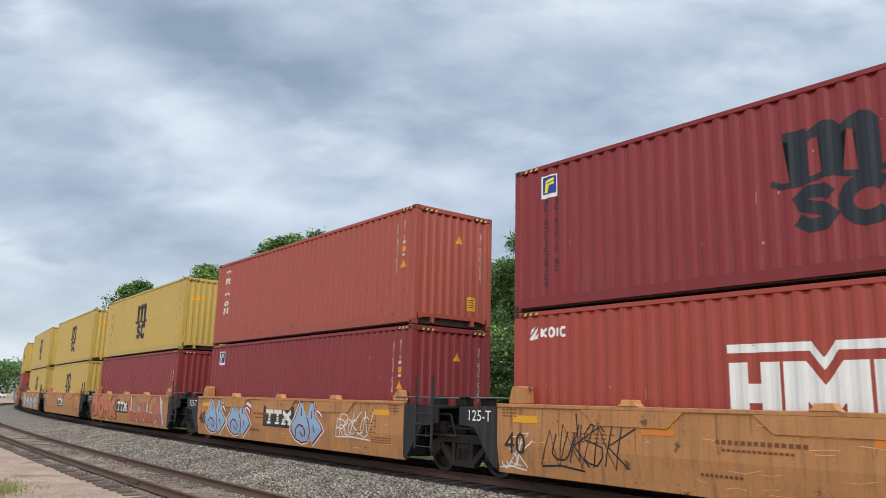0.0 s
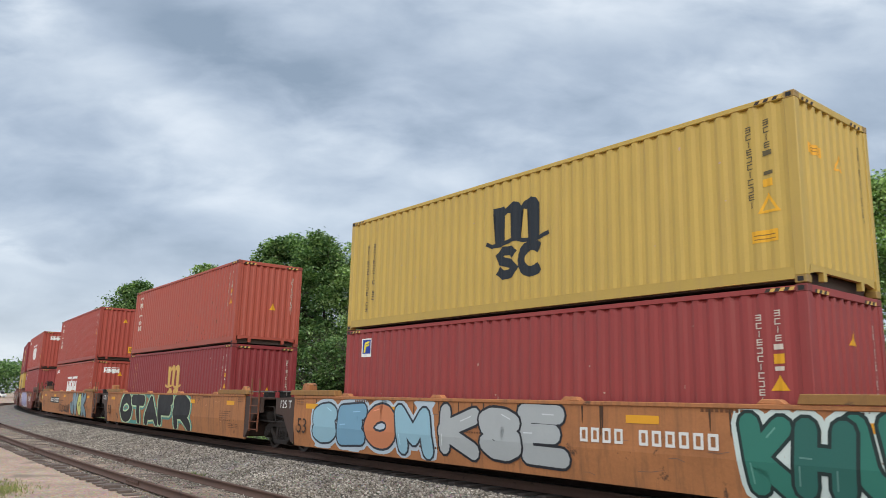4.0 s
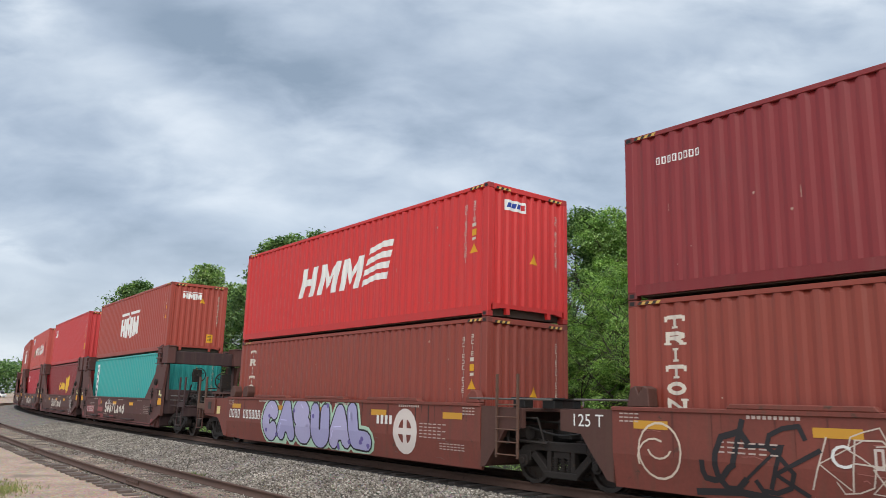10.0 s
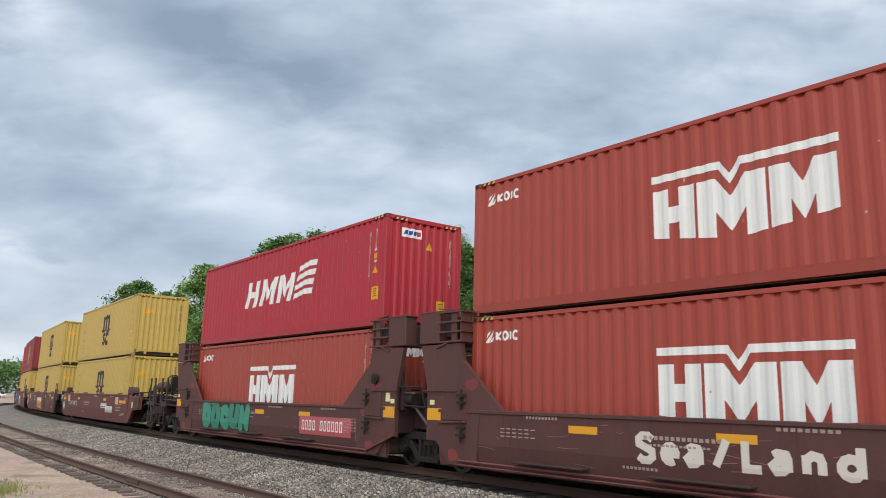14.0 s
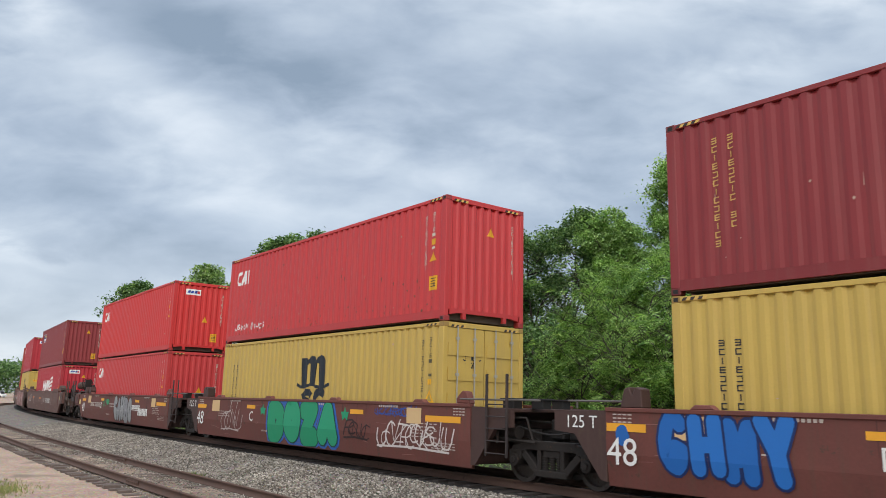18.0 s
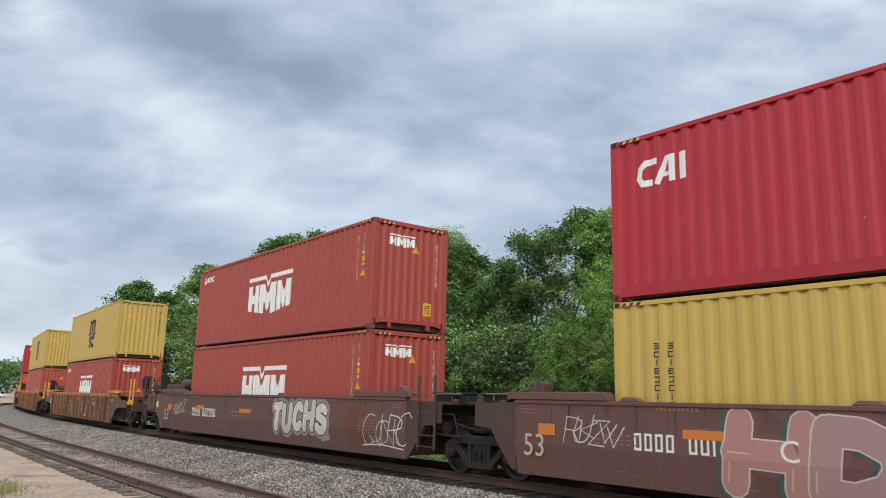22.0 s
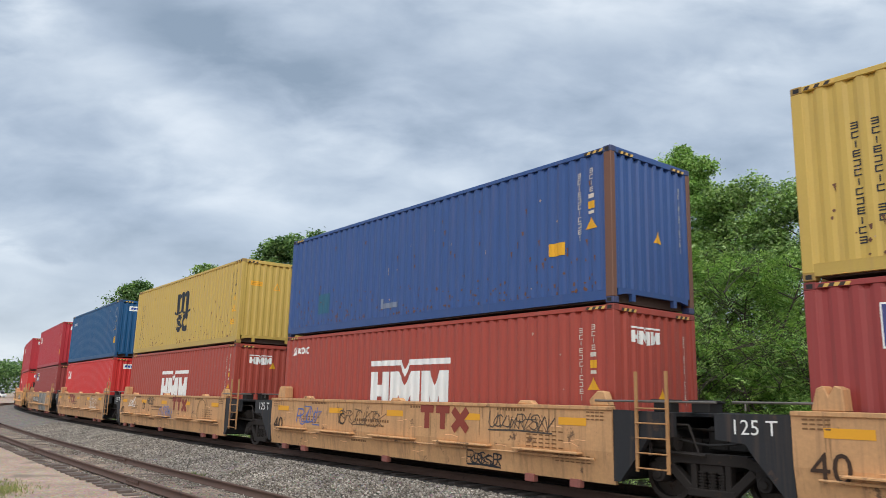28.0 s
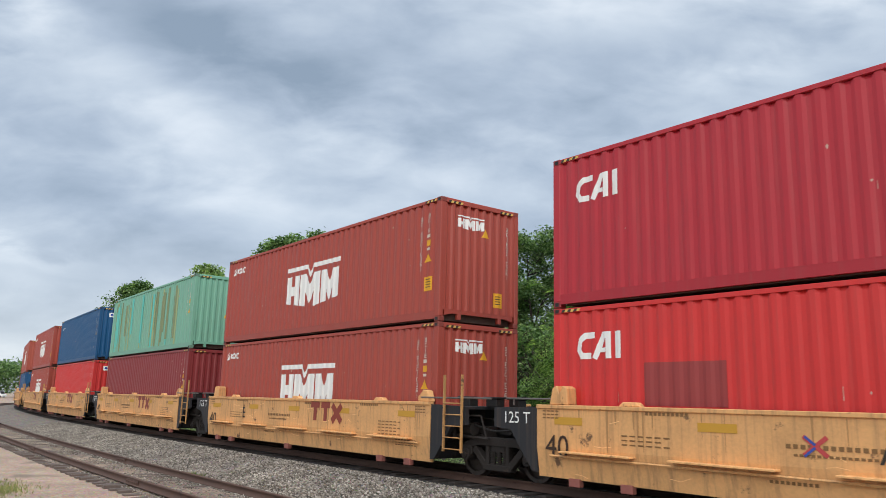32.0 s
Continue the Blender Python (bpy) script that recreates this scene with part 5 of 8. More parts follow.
def unit(kind, colour, front, rear, trim, label, posts=None, rear_text=None, first=None):
    """One well of a wagon. front, rear: True at a coupler end; otherwise it shares a truck with its neighbour."""
    g = KINDS[kind]
    P, HP, E, top, bot = g["P"], g["HP"], g["E"], g["top"], g["bot"]
    root = tagged(new("well_car"), label, "rail wagon", "container train wagons")
    dark = trim

    def put(name, me, at=Matrix(), tint=colour, parent=root, lab=""):
        ob = new(name, me)
        ob.parent, ob.matrix_basis, ob.color = parent, at, (*tint, 1)
        if lab:
            tagged(ob, lab)
        return ob

    if kind == "ribbed":
        near = cached(("rib_side",), lambda: mesh_of("side_sill", prism(bmesh.new(), [(-P + 1.1, bot), (P - 1.1, bot), (P - 0.75, 0.45), (P - 0.35, 0.78), (P + 0.3, 0.88), (P + 1.5, 0.88), (P + 1.5, 1.18), (P + 0.45, 1.22), (P, top), (-P, top), (-P - 0.45, 1.22),
                                                                                     (-P - 1.5, 1.18), (-P - 1.5, 0.88), (-P - 0.3, 0.88), (-P + 0.35, 0.78), (-P + 0.75, 0.45)], 0.0, 0.05), M["car_paint"]))
    else:
        near = cached((kind, front, rear, "side"), lambda: side_sheet(P, top, bot, front, rear))
    for sy in (-1, 1):
        flipped = sy > 0
        me = near if not flipped else cached((kind, rear, front, "side"), lambda: side_sheet(P, top, bot, rear, front)) if kind != "ribbed" else near
        put("side_sill", me, pose(0, sy * HALF, 0, 0, 0, 180 if flipped else 0))
        chord = cached((kind, "chord"), lambda: mesh_of("top_chord", box(bmesh.new(), -P, P, -0.03, 0.10, -0.14 if kind == "ribbed" else -0.05, 0.035 if kind == "ribbed" else 0.02), M["car_paint"], 0.01))
        put("top_chord", chord, pose(0, sy * HALF, top + (0.05 if kind == "ribbed" else 0.0), 0, 0, 180 if flipped else 0), lin(172, 120, 66) if kind == "ribbed" else colour)
    if kind == "ribbed":
        rib = cached(("rib",), lambda: mesh_of("rib", box(bmesh.new(), -0.045, 0.045, -0.08, 0.0, bot - 0.02, top), M["car_paint"], 0.01))
        for i in range(17):
            x = -7.9 + i * 15.8 / 16
            put("rib", rib, pose(x, -HALF, 0), lin(146, 94, 56) if i % 5 else colour)
            if i % 2 == 0:
                put("rib", rib, pose(x, HALF, 0, 0, 0, 180))
        board = cached(("end_board",), lambda: mesh_of("running_board", box(box(bmesh.new(), 7.5, 10.1, -0.10, 0.62, 0.0, 0.05), 7.5, 10.1, -0.12, -0.08, -0.05, 0.07), M["car_paint"], 0.008))
        for sx in (1, -1):
            put("running_board", board, pose(0, -HALF, top + 0.14) @ Matrix.Diagonal((sx, 1, 1, 1)), lin(186, 132, 70))
            put("reflector", cached(("end_reflector",), lambda: mesh_of("reflector", box(bmesh.new(), -0.3, 0.3, -0.006, 0.0, -0.05, 0.05), M["mark"])), pose(sx * 9.3, -HALF - 0.12, top + 0.14), lin(240, 160, 40))
        flange = cached(("flange",), lambda: mesh_of("bottom_flange", box(bmesh.new(), -P + 1.0, P - 1.0, -0.09, 0.05, bot - 0.05, bot), M["car_paint"]))
        put("bottom_flange", flange, pose(0, -HALF, 0))
    floor = cached((kind, "floor"), lambda: mesh_of("well_floor", box(bmesh.new(), -min(P, 8) + 0.1, min(P, 8) - 0.1, -1.42, 1.42, bot + 0.06, bot + 0.13), M["car_paint"]))
    put("well_floor", floor, tint=dark)
    if kind == "ledge40":
        for a, b in ((-5.6, -4.1), (-3.4, -1.7), (-0.9, 0.8), (1.6, 3.3), (4.0, 5.6)):
            led = cached(("ledge", round(b - a, 2)), lambda: mesh_of("ledge", prism(bmesh.new(), [(-(b - a) / 2, 0.0), ((b - a) / 2, 0.0), ((b - a) / 2, 0.035), (-(b - a) / 2, 0.035)], -0.16, 0.06), M["car_paint"], 0.008))
            put("ledge", led, pose((a + b) / 2, -HALF, 0.66), tuple(min(c * 1.15, 1) for c in colour))
        pipe = cached(("pipe",), lambda: mesh_of("air_pipe", rod(bmesh.new(), (-5.9, -0.04, 0.6), (5.9, -0.04, 0.6), 0.022, seg=6), M["car_paint"]))
        put("air_pipe", pipe, pose(0, -HALF, 0))
        foot = cached(("foot",), lambda: mesh_of("jack_pad", box(bmesh.new(), -0.12, 0.12, 0.0, 0.12, 0.10, 0.24), M["car_paint"], 0.01))
        for x in (-5.4, -4.3, -0.4, 4.3, 5.4):
            put("jack_pad", foot, pose(x, -HALF + 0.02, 0), lin(150, 90, 80))
    if kind in ("smooth40", "smooth53", "smooth48", "ledge40"):
        lug = cached(("lug",), lambda: mesh_of("guide_lug", prism(bmesh.new(), [(-0.22, 0.0), (0.22, 0.0), (0.13, 0.07), (-0.13, 0.07)], -0.02, 0.12), M["car_paint"], 0.01))
        if kind == "smooth40":
            cover = cached(("cover",), lambda: mesh_of("walkway_cover", prism(bmesh.new(), [(-1.05, 0.0), (1.05, 0.0), (0.98, 0.075), (-0.98, 0.075)], -0.035, 0.14), M["car_paint"], 0.012))
            gusset = cached(("cover_plate",), lambda: mesh_of("gusset_plate", prism(bmesh.new(), [(-1.05, 0.0), (1.05, 0.0), (0.72, -0.29), (-0.72, -0.29)], -0.022, 0.0), M["car_paint"], 0.006))
            for x in (-3.13, 0.02, 3.14):
                if colour[0] > 0.3:
                    put("gusset_plate", gusset, pose(x, -HALF - 0.002, top - 0.02))
                    put("guide_lug", cached(("wedge",), lambda: mesh_of("guide_lug", prism(bmesh.new(), [(-0.22, 0.0), (0.22, 0.0), (0.15, 0.05), (0.13, 0.11), (-0.13, 0.11), (-0.15, 0.05)], -0.04, 0.14), M["car_paint"], 0.01)), pose(x, -HALF, top + 0.02), tuple(min(1, c * 1.25 + 0.02) for c in colour))
                else:
                    put("walkway_cover", cover, pose(x, -HALF, top + 0.022))
        for x in (() if kind == "smooth40" else (-4.2, 0.0, 4.2) if P < 7 else (-5.6, -1.9, 1.9, 5.6)):
            for sy in (-1, 1):
                put("guide_lug", lug, pose(x, sy * (HALF - 0.03), top + 0.02, 0, 0, 0 if sy < 0 else 180), tuple(min(1, c * 1.2 + 0.01) for c in colour))
    if kind == "smooth53":
        hat = cached(("hat",), lambda: mesh_of("walkway_cover", prism(bmesh.new(), [(-1.2, 0.0), (1.2, 0.0), (1.15, 0.14), (-1.15, 0.14)], -0.05, 0.18), M["car_paint"], 0.01))
        for sx in (-1, 1):
            put("walkway_cover", hat, pose(sx * (P - 1.0), -HALF, top + 0.025), lin(150, 110, 60) if colour[0] > 0.15 else colour)

    # ends
    for sx, coupled in ((1, front), (-1, rear)):
        turn = pose(0, 0, 0, 0, 0, 0 if sx > 0 else 180)
        wall_at = P if kind != "ribbed" else 8.4
        plate = cached((kind, "bulkhead"), lambda: mesh_of("bulkhead", box(bmesh.new(), wall_at - 0.05, wall_at + 0.02, -1.4, 1.4, bot + 0.1, top - 0.05), M["car_paint"], 0.01))
        put("bulkhead", plate, turn, dark)
        if kind == "bulk40":
            col = cached(("column",), lambda: mesh_of("end_column", prism(bmesh.new(), [(4.85, 1.33), (6.05, 2.34), (6.12, 2.70), (7.46, 2.68), (7.20, 1.70), (7.20, 0.68), (6.86, 0.68), (6.48, 0.24), (5.6, 0.24), (5.5, 1.30)], 0.0, 0.10), M["car_paint"]))
            for sy in (-1, 1):
                put("end_column", col, (pose(0, -HALF - 0.01, 0) if sx > 0 else pose(0, -HALF + 0.09, 0, 0, 0, 180) @ pose(0, 0, 0)) if sy < 0 else (pose(0, HALF - 0.09, 0) if sx > 0 else pose(0, HALF + 0.01, 0, 0, 0, 180)))
            beam = cached(("beam",), lambda: mesh_of("cross_beam", box(bmesh.new(), 6.95, 7.30, -1.42, 1.42, 2.72, 3.22), M["car_paint"], 0.015))
            put("cross_beam", beam, turn, dark)
            head = cached(("head",), lambda: mesh_of("frame_head", box(box(bmesh.new(), 6.82, 7.52, -0.32, 0.0, 2.72, 3.40), 6.78, 7.56, -0.33, 0.01, 3.38, 3.42), M["car_paint"], 0.012))
            cage = cached(("cage",), lambda: mesh_of("latch_cage", cage_mesh(), M["car_paint"]))
            for sy in (-1, 1):
                mirror = Matrix.Diagonal((1, -sy, 1, 1))
                put("frame_head", head, turn @ mirror @ pose(0, -1.2, 0))
                put("latch_cage", cage, turn @ mirror @ pose(0, -1.5, 0), tuple(c * 1.1 for c in colour))
            latch = cached(("latch",), lambda: mesh_of("stacking_latch", box(box(bmesh.new(), 6.50, 6.70, -1.42, -1.15, 2.85, 3.30), 6.42, 6.74, -1.45, -1.35, 2.98, 3.14), M["black"], 0.01))
            for sy in (-1, 1):
                put("stacking_latch", latch, turn @ pose(0, 0, 0) if sy < 0 else turn @ Matrix.Diagonal((1, -1, 1, 1)))
            box_low = cached(("end_box",), lambda: mesh_of("end_box", box(box(bmesh.new(), 6.75, 7.12, -1.38, 1.38, 0.75, 1.70), 7.1, 7.55, -0.9, 0.9, 0.85, 1.3), M["car_paint"], 0.02))
            put("end_box", box_low, turn, dark)
            knee = cached(("knee",), lambda: mesh_of("knee_brace", prism(bmesh.new(), [(6.75, 1.28), (7.3, 1.28), (7.2, 2.0), (7.1, 2.75), (6.75, 2.75)], -0.05, 0.05), M["car_paint"]))
            for y in (-1.32, 1.32):
                put("knee_brace", knee, turn @ pose(0, y, 0), dark)
            pipe = cached(("long_pipe",), lambda: mesh_of("air_pipe", bar(rod(rod(bmesh.new(), (-6.1, -0.05, 0.33), (6.1, -0.05, 0.33), 0.026, seg=6), (-6.1, -0.05, 0.25), (6.1, -0.05, 0.25), 0.02, seg=6), (6.1, -0.05, 0.33), (7.2, -0.05, 0.72), 0.05), M["car_paint"]))
            if sx > 0:
                put("air_pipe", pipe, pose(0, -HALF, 0), lin(112, 60, 56))
            for k in (-3.6, -0.6, 2.6):
                if sx > 0:
                    put("ledge", cached(("ledge2",), lambda: mesh_of("ledge", box(bmesh.new(), -0.85, 0.85, -0.15, 0.05, 0, 0.035), M["car_paint"], 0.008)), pose(k, -HALF, 0.40), dark)
            brake = cached(("valve",), lambda: mesh_of("valve", rod(rod(bmesh.new(), (6.35, -1.58, 1.98), (6.35, -1.48, 1.98), 0.13, seg=14), (6.35, -1.61, 1.98), (6.35, -1.57, 1.98), 0.06, seg=8), M["iron"]))
            put("valve", brake, turn)
            flip = Matrix() if sx > 0 else Matrix.Diagonal((-1, 1, 1, 1))
            bits = cached(("frame_bits",), lambda: mesh_of("door_panel", bar(bar(box(bmesh.new(), 5.92, 6.62, -1.535, -1.505, 1.12, 1.68), (6.2, -1.55, 1.71), (7.3, -1.55, 1.71), 0.03), (5.9, -1.54, 1.09), (6.75, -1.54, 1.06), 0.04), M["car_paint"], 0.006))
            put("door_panel", bits, flip, tuple(c * 0.92 for c in colour))
            catch = cached(("catch",), lambda: mesh_of("catch", rod(box(box(bmesh.new(), -0.1, 0.1, -0.1, 0.0, 0.0, 0.05), -0.1, 0.1, -0.1, 0.0, 0.14, 0.19), (0, -0.06, -0.12), (0, -0.06, 0.3), 0.02, seg=6), M["iron"]))
            for cz in (1.45, 0.80):
                put("catch", catch, flip @ pose(6.02, -HALF - 0.01, cz))
            for cz, cc in ((0.42, (136, 58, 56)), (1.85, (124, 54, 52)), (1.2, (128, 62, 60))):
                rr = random.Random(cz * 10 + sx)
                poly = blob(rr, 6.1 + rr.uniform(-0.35, 0.35), cz, 0.2, 0.12, 14, 0.3)
                pm = flat([poly])
                for v in pm.verts:
                    v.co.y = -HALF - 0.014
                put("painted_patch", mesh_of("painted_patch", pm, M["mark"]), flip, lin(*cc))
            if not coupled:
                strut = cached(("strut40",), lambda: mesh_of("cross_strut", bar(bar(bmesh.new(), (7.15, -1.2, 1.65), (7.68, -0.9, 0.95), 0.07, 0.05), (7.15, -1.3, 1.68), (7.68, -1.3, 1.66), 0.03), M["rod"]))
                put("cross_strut", strut, turn)
                put("brake_gear", cached(("gear",), lambda: gear_mesh()), turn @ pose(7.0, -1.0, 1.3))
        if not coupled:
            # black end section over the shared truck
            if kind != "bulk40":
                sec = cached((kind, "endsec"), lambda: mesh_of("end_section", prism(bmesh.new(), [(P + 0.005, bot + 0.06), (P + 0.14, bot + 0.08), (P + 0.52, 0.76), (P + 0.70, 1.0), (P + 1.16, 1.04), (P + 1.16, top - 0.06), (P + 0.005, top - 0.03)], 0.02, 0.12), M["car_paint"]))
                ob = put("end_section", sec, pose(0, -HALF, 0) if sx > 0 else pose(0, -HALF, 0) @ Matrix.Diagonal((-1, 1, 1, 1)), dark)
                put("end_section", sec, pose(0, HALF, 0, 0, 0, 180) if sx < 0 else pose(0, HALF, 0) @ Matrix.Diagonal((1, -1, 1, 1)), dark)
                deck = cached((kind, "deck"), lambda: mesh_of("end_deck", box(bmesh.new(), P, P + 1.05, -1.38, 1.38, top - 0.12, top - 0.05), M["car_paint"], 0.01))
                put("end_deck", deck, turn, dark)
            neck = cached((kind, "neck"), lambda: mesh_of("articulated_joint", box(box(bmesh.new(), P, HP - 0.02, -0.33, 0.33, 0.62, 0.98), HP - 0.35, HP - 0.01, -0.55, 0.55, 0.82, 1.2), M["black"], 0.03))
            put("articulated_joint", neck, turn)
            lad = cached(("ladder", posts is not None), lambda: ladder_mesh(0.48, 2.04, 0.58, 5))
            if sx > 0 and kind != "bulk40":
                put("ladder", lad, pose(P + 0.52, -HALF - 0.03, 0), BLACKISH if posts is None else posts)
                put("grab_rail", cached(("front_grab",), lambda: mesh_of("grab_rail", rod(bmesh.new(), (0, 0, 0), (2.3, 0, 0), 0.022, seg=6), M["rod"])), pose(P - 0.4, -HALF + 0.06, top + 0.11))
                put("locking_cone", cached(("front_cone",), lambda: mesh_of("locking_cone", prism(bmesh.new(), [(-0.22, 0), (0.2, 0), (0.1, 0.24), (-0.05, 0.26), (-0.24, 0.1)], -0.05, 0.12), M["car_paint"], 0.02)), pose(P - 0.3, -HALF + 0.1, top + 0.02))
                for bx, by in ((0.75, -1.05), (1.25, -0.75), (0.5, 0.6)):
                    put("end_bracket", cached(("end_bracket",), lambda: mesh_of("end_bracket", box(box(bmesh.new(), -0.16, 0.16, -0.12, 0.12, 0.0, 0.16), -0.2, 0.2, -0.16, 0.16, 0.16, 0.2), M["black"], 0.01)), pose(P + bx, by, top - 0.05))
                put("brake_gear", cached(("gear",), lambda: gear_mesh()), pose(P + 0.4, -0.85, 0.72))
            rail = cached(("grab",), lambda: mesh_of("grab_rail", rod(bmesh.new(), (0, 0, 0), (1.3, 0, 0), 0.02, seg=6), M["rod"]))
            if sx < 0 and kind != "bulk40":
                put("grab_rail", rail, pose(-P - 0.9, -HALF + 0.1, top + 0.12))
                leg = cached(("grab_leg",), lambda: mesh_of("grab_post", rod(bmesh.new(), (0, 0, 0), (0, 0, 0.14), 0.016, seg=6), M["rod"]))
                for k in (-0.7, 0.45):
                    put("grab_post", leg, pose(-P + k, -HALF + 0.1, top))
                hood = cached(("hood",), lambda: mesh_of("locking_cone", prism(bmesh.new(), [(-0.22, 0), (0.22, 0), (0.20, 0.30), (0.10, 0.34), (0.02, 0.20), (-0.04, 0.34), (-0.14, 0.30)], -0.10, 0.16), M["car_paint"], 0.015))
                put("locking_cone", hood, pose(-P + 0.48, -HALF + 0.14, top + 0.02), dark if colour[0] < 0.2 else colour)
                hose = cached(("hose",), lambda: hose_mesh())
                put("brake_hose", hose, pose(-HP, -0.75, 1.05))
        else:
            build_coupler_end(put, kind, sx, P, E, top, bot, colour, dark, posts, turn)
    if not rear:
        add_truck(root, -HP)
    else:
        add_truck(root, -(E - 2.05))
    if front:
        add_truck(root, E - 2.05)
    if first:
        add_truck(root, HP)
    if rear_text and not rear:
        words(rear_text, 0.30, None, COL["W"], root, -P - 0.55, top - 0.24, -HALF + 0.012, "capacity_lettering")
    return root


def cage_mesh():
    """Open rails round the latch on top of an end frame."""
    bm = bmesh.new()
    for z in (2.74, 2.95, 3.16, 3.37):
        bar(bm, (6.05, -0.03, z), (6.84, -0.03, z), 0.05, 0.035)
        bar(bm, (6.07, -0.03, z), (6.07, 0.28, z), 0.05, 0.035)
    box(bm, 6.26, 6.44, -0.01, 0.03, 2.72, 3.38)
    box(bm, 6.10, 6.16, 0.0, 0.28, 2.72, 3.38)
    bar(bm, (6.4, -0.03, 3.40), (6.84, -0.03, 3.46), 0.05, 0.03)
    bar(bm, (6.5, -0.02, 2.74), (6.9, -0.02, 2.62), 0.05, 0.04)
    return bm


def hose_mesh():
    bm = bmesh.new()
    pts = [(-0.8 + 0.2 * i, -0.3 + 0.03 * math.sin(i), -0.12 * math.sin(math.pi * i / 8)) for i in range(9)]
    for a, b in zip(pts, pts[1:]):
        rod(bm, a, b, 0.022, seg=6)
    return mesh_of("brake_hose", bm, M["black"])


def END_SIDE(kind, start, S, top):
    """Outline of the side over the end truck."""
    if kind == "ribbed":
        return [(start - 0.3, 0.90), (S - 0.45, 0.94), (S - 0.45, 1.16), (start - 0.3, 1.18)]
    return [(start - 0.03, 0.24), (start + 0.22, 0.25), (start + 0.58, 0.63), (start + 0.85, 0.80), (start + 1.88, 0.85), (start + 1.88, top - 0.03), (start - 0.03, top - 0.02)]


def build_coupler_end(put, kind, sx, P, E, top, bot, colour, dark, posts, turn):
    """Platform, gear and coupler at the end of a wagon; built toward +x."""
    S = E - 0.75
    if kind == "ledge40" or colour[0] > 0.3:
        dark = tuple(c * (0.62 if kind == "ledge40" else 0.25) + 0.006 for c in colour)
    start = P if kind != "ribbed" else P + 1.2
    if kind == "bulk40":
        start = 7.5
    tint = colour
    sill = cached((kind, "centre_sill"), lambda: mesh_of("centre_sill", box(box(bmesh.new(), start - 0.3, S, -0.35, 0.35, 0.62, 1.02), S - 0.12, S, -1.35, 1.35, 0.72, 1.05), M["car_paint"], 0.02))
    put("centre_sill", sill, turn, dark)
    side = cached((kind, "end_side"), lambda: mesh_of("end_side_sill", prism(bmesh.new(), END_SIDE(kind, start, S, top), 0.0, 0.1), M["car_paint"]))
    if kind != "bulk40":
        put("end_side_sill", side, pose(0, -HALF + 0.03, 0) if sx > 0 else pose(0, -HALF + 0.03, 0) @ Matrix.Diagonal((-1, 1, 1, 1)), tint)
        put("end_side_sill", side, pose(0, HALF - 0.03, 0) @ Matrix.Diagonal((1, -1, 1, 1)) if sx > 0 else pose(0, HALF - 0.03, 0, 0, 0, 180), tint)
    deck = cached((kind, "platform"), lambda: mesh_of("platform", box(bmesh.new(), start, S, -1.25, 1.25, 1.06, 1.12), M["car_paint"], 0.01))
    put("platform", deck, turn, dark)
    if kind not in ("ribbed", "bulk40"):
        walkway = cached((kind, "walkway"), lambda: mesh_of("running_board", box(box(bmesh.new(), start - 0.1, start + 1.55, -1.42, -0.75, top + 0.10, top + 0.15), start - 0.1, start + 1.55, 0.75, 1.42, top + 0.10, top + 0.15), M["car_paint"], 0.008))
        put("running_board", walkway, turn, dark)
        strut = cached((kind, "strut"), lambda: mesh_of("strut", box(bmesh.new(), -0.04, 0.04, -0.06, 0.06, top - 0.06, top + 0.10), M["car_paint"]))
        for k in (0.1, 0.8, 1.45):
            for sy in (-1, 1):
                put("strut", strut, turn @ pose(start + k, sy * 1.3, 0), dark)
        hexed = cached((kind, "hexed"), lambda: mesh_of("locking_cone", prism(bmesh.new(), [(-0.16, 0), (0.18, 0), (0.18, 0.2), (0.06, 0.34), (-0.12, 0.34), (-0.2, 0.16)], -0.14, 0.14), M["car_paint"], 0.02))
        for at in ((start - 0.15, start + 0.32) if sx > 0 else (start - 1.15, start - 0.2) if kind != "ledge40" else (start + 0.1,)):
            put("locking_cone", hexed, turn @ pose(at, -1.30 * sx, top + 0.02), dark)
        brace = cached((kind, "diagonal"), lambda: mesh_of("diagonal_plate", prism(bmesh.new(), [(start + 1.3, 1.12), (start + 2.4, 1.12), (start + 2.4, 1.5), (start + 2.15, 1.95), (start + 1.75, 1.62)], -0.03, 0.03), M["car_paint"], 0.01))
        put("diagonal_plate", brace, turn @ pose(0, -0.95 * sx, 0), dark)
        frame_bar = cached((kind, "sill_box"), lambda: mesh_of("sill_box", box(bmesh.new(), start + 1.0, start + 1.86, -0.05, 0.0, 0.9, top - 0.05), M["car_paint"], 0.012))
        put("sill_box", frame_bar, pose(0, -HALF + 0.025, 0) if sx > 0 else pose(0, -HALF + 0.025, 0) @ Matrix.Diagonal((-1, 1, 1, 1)), tuple(0.5 * (a + b) for a, b in zip(tint, dark)))
        hose = cached(("long_hose",), lambda: mesh_of("brake_hose", rod(rod(rod(rod(bmesh.new(), (0, 0, 1.0), (0.5, 0, 1.18), 0.025, seg=6), (0.5, 0, 1.18), (1.0, 0, 1.05), 0.025, seg=6), (1.0, 0, 1.05), (1.3, 0, 0.75), 0.025, seg=6), (-0.6, 0.1, 0.95), (0, 0, 1.0), 0.025, seg=6), M["rod"]))
        put("brake_hose", hose, turn @ pose(start + 1.7, -1.25 * sx, 0))
        panel = cached(("placard",), lambda: mesh_of("placard", box(bmesh.new(), -0.13, 0.13, -0.006, 0.0, -0.12, 0.12), M["mark"]))
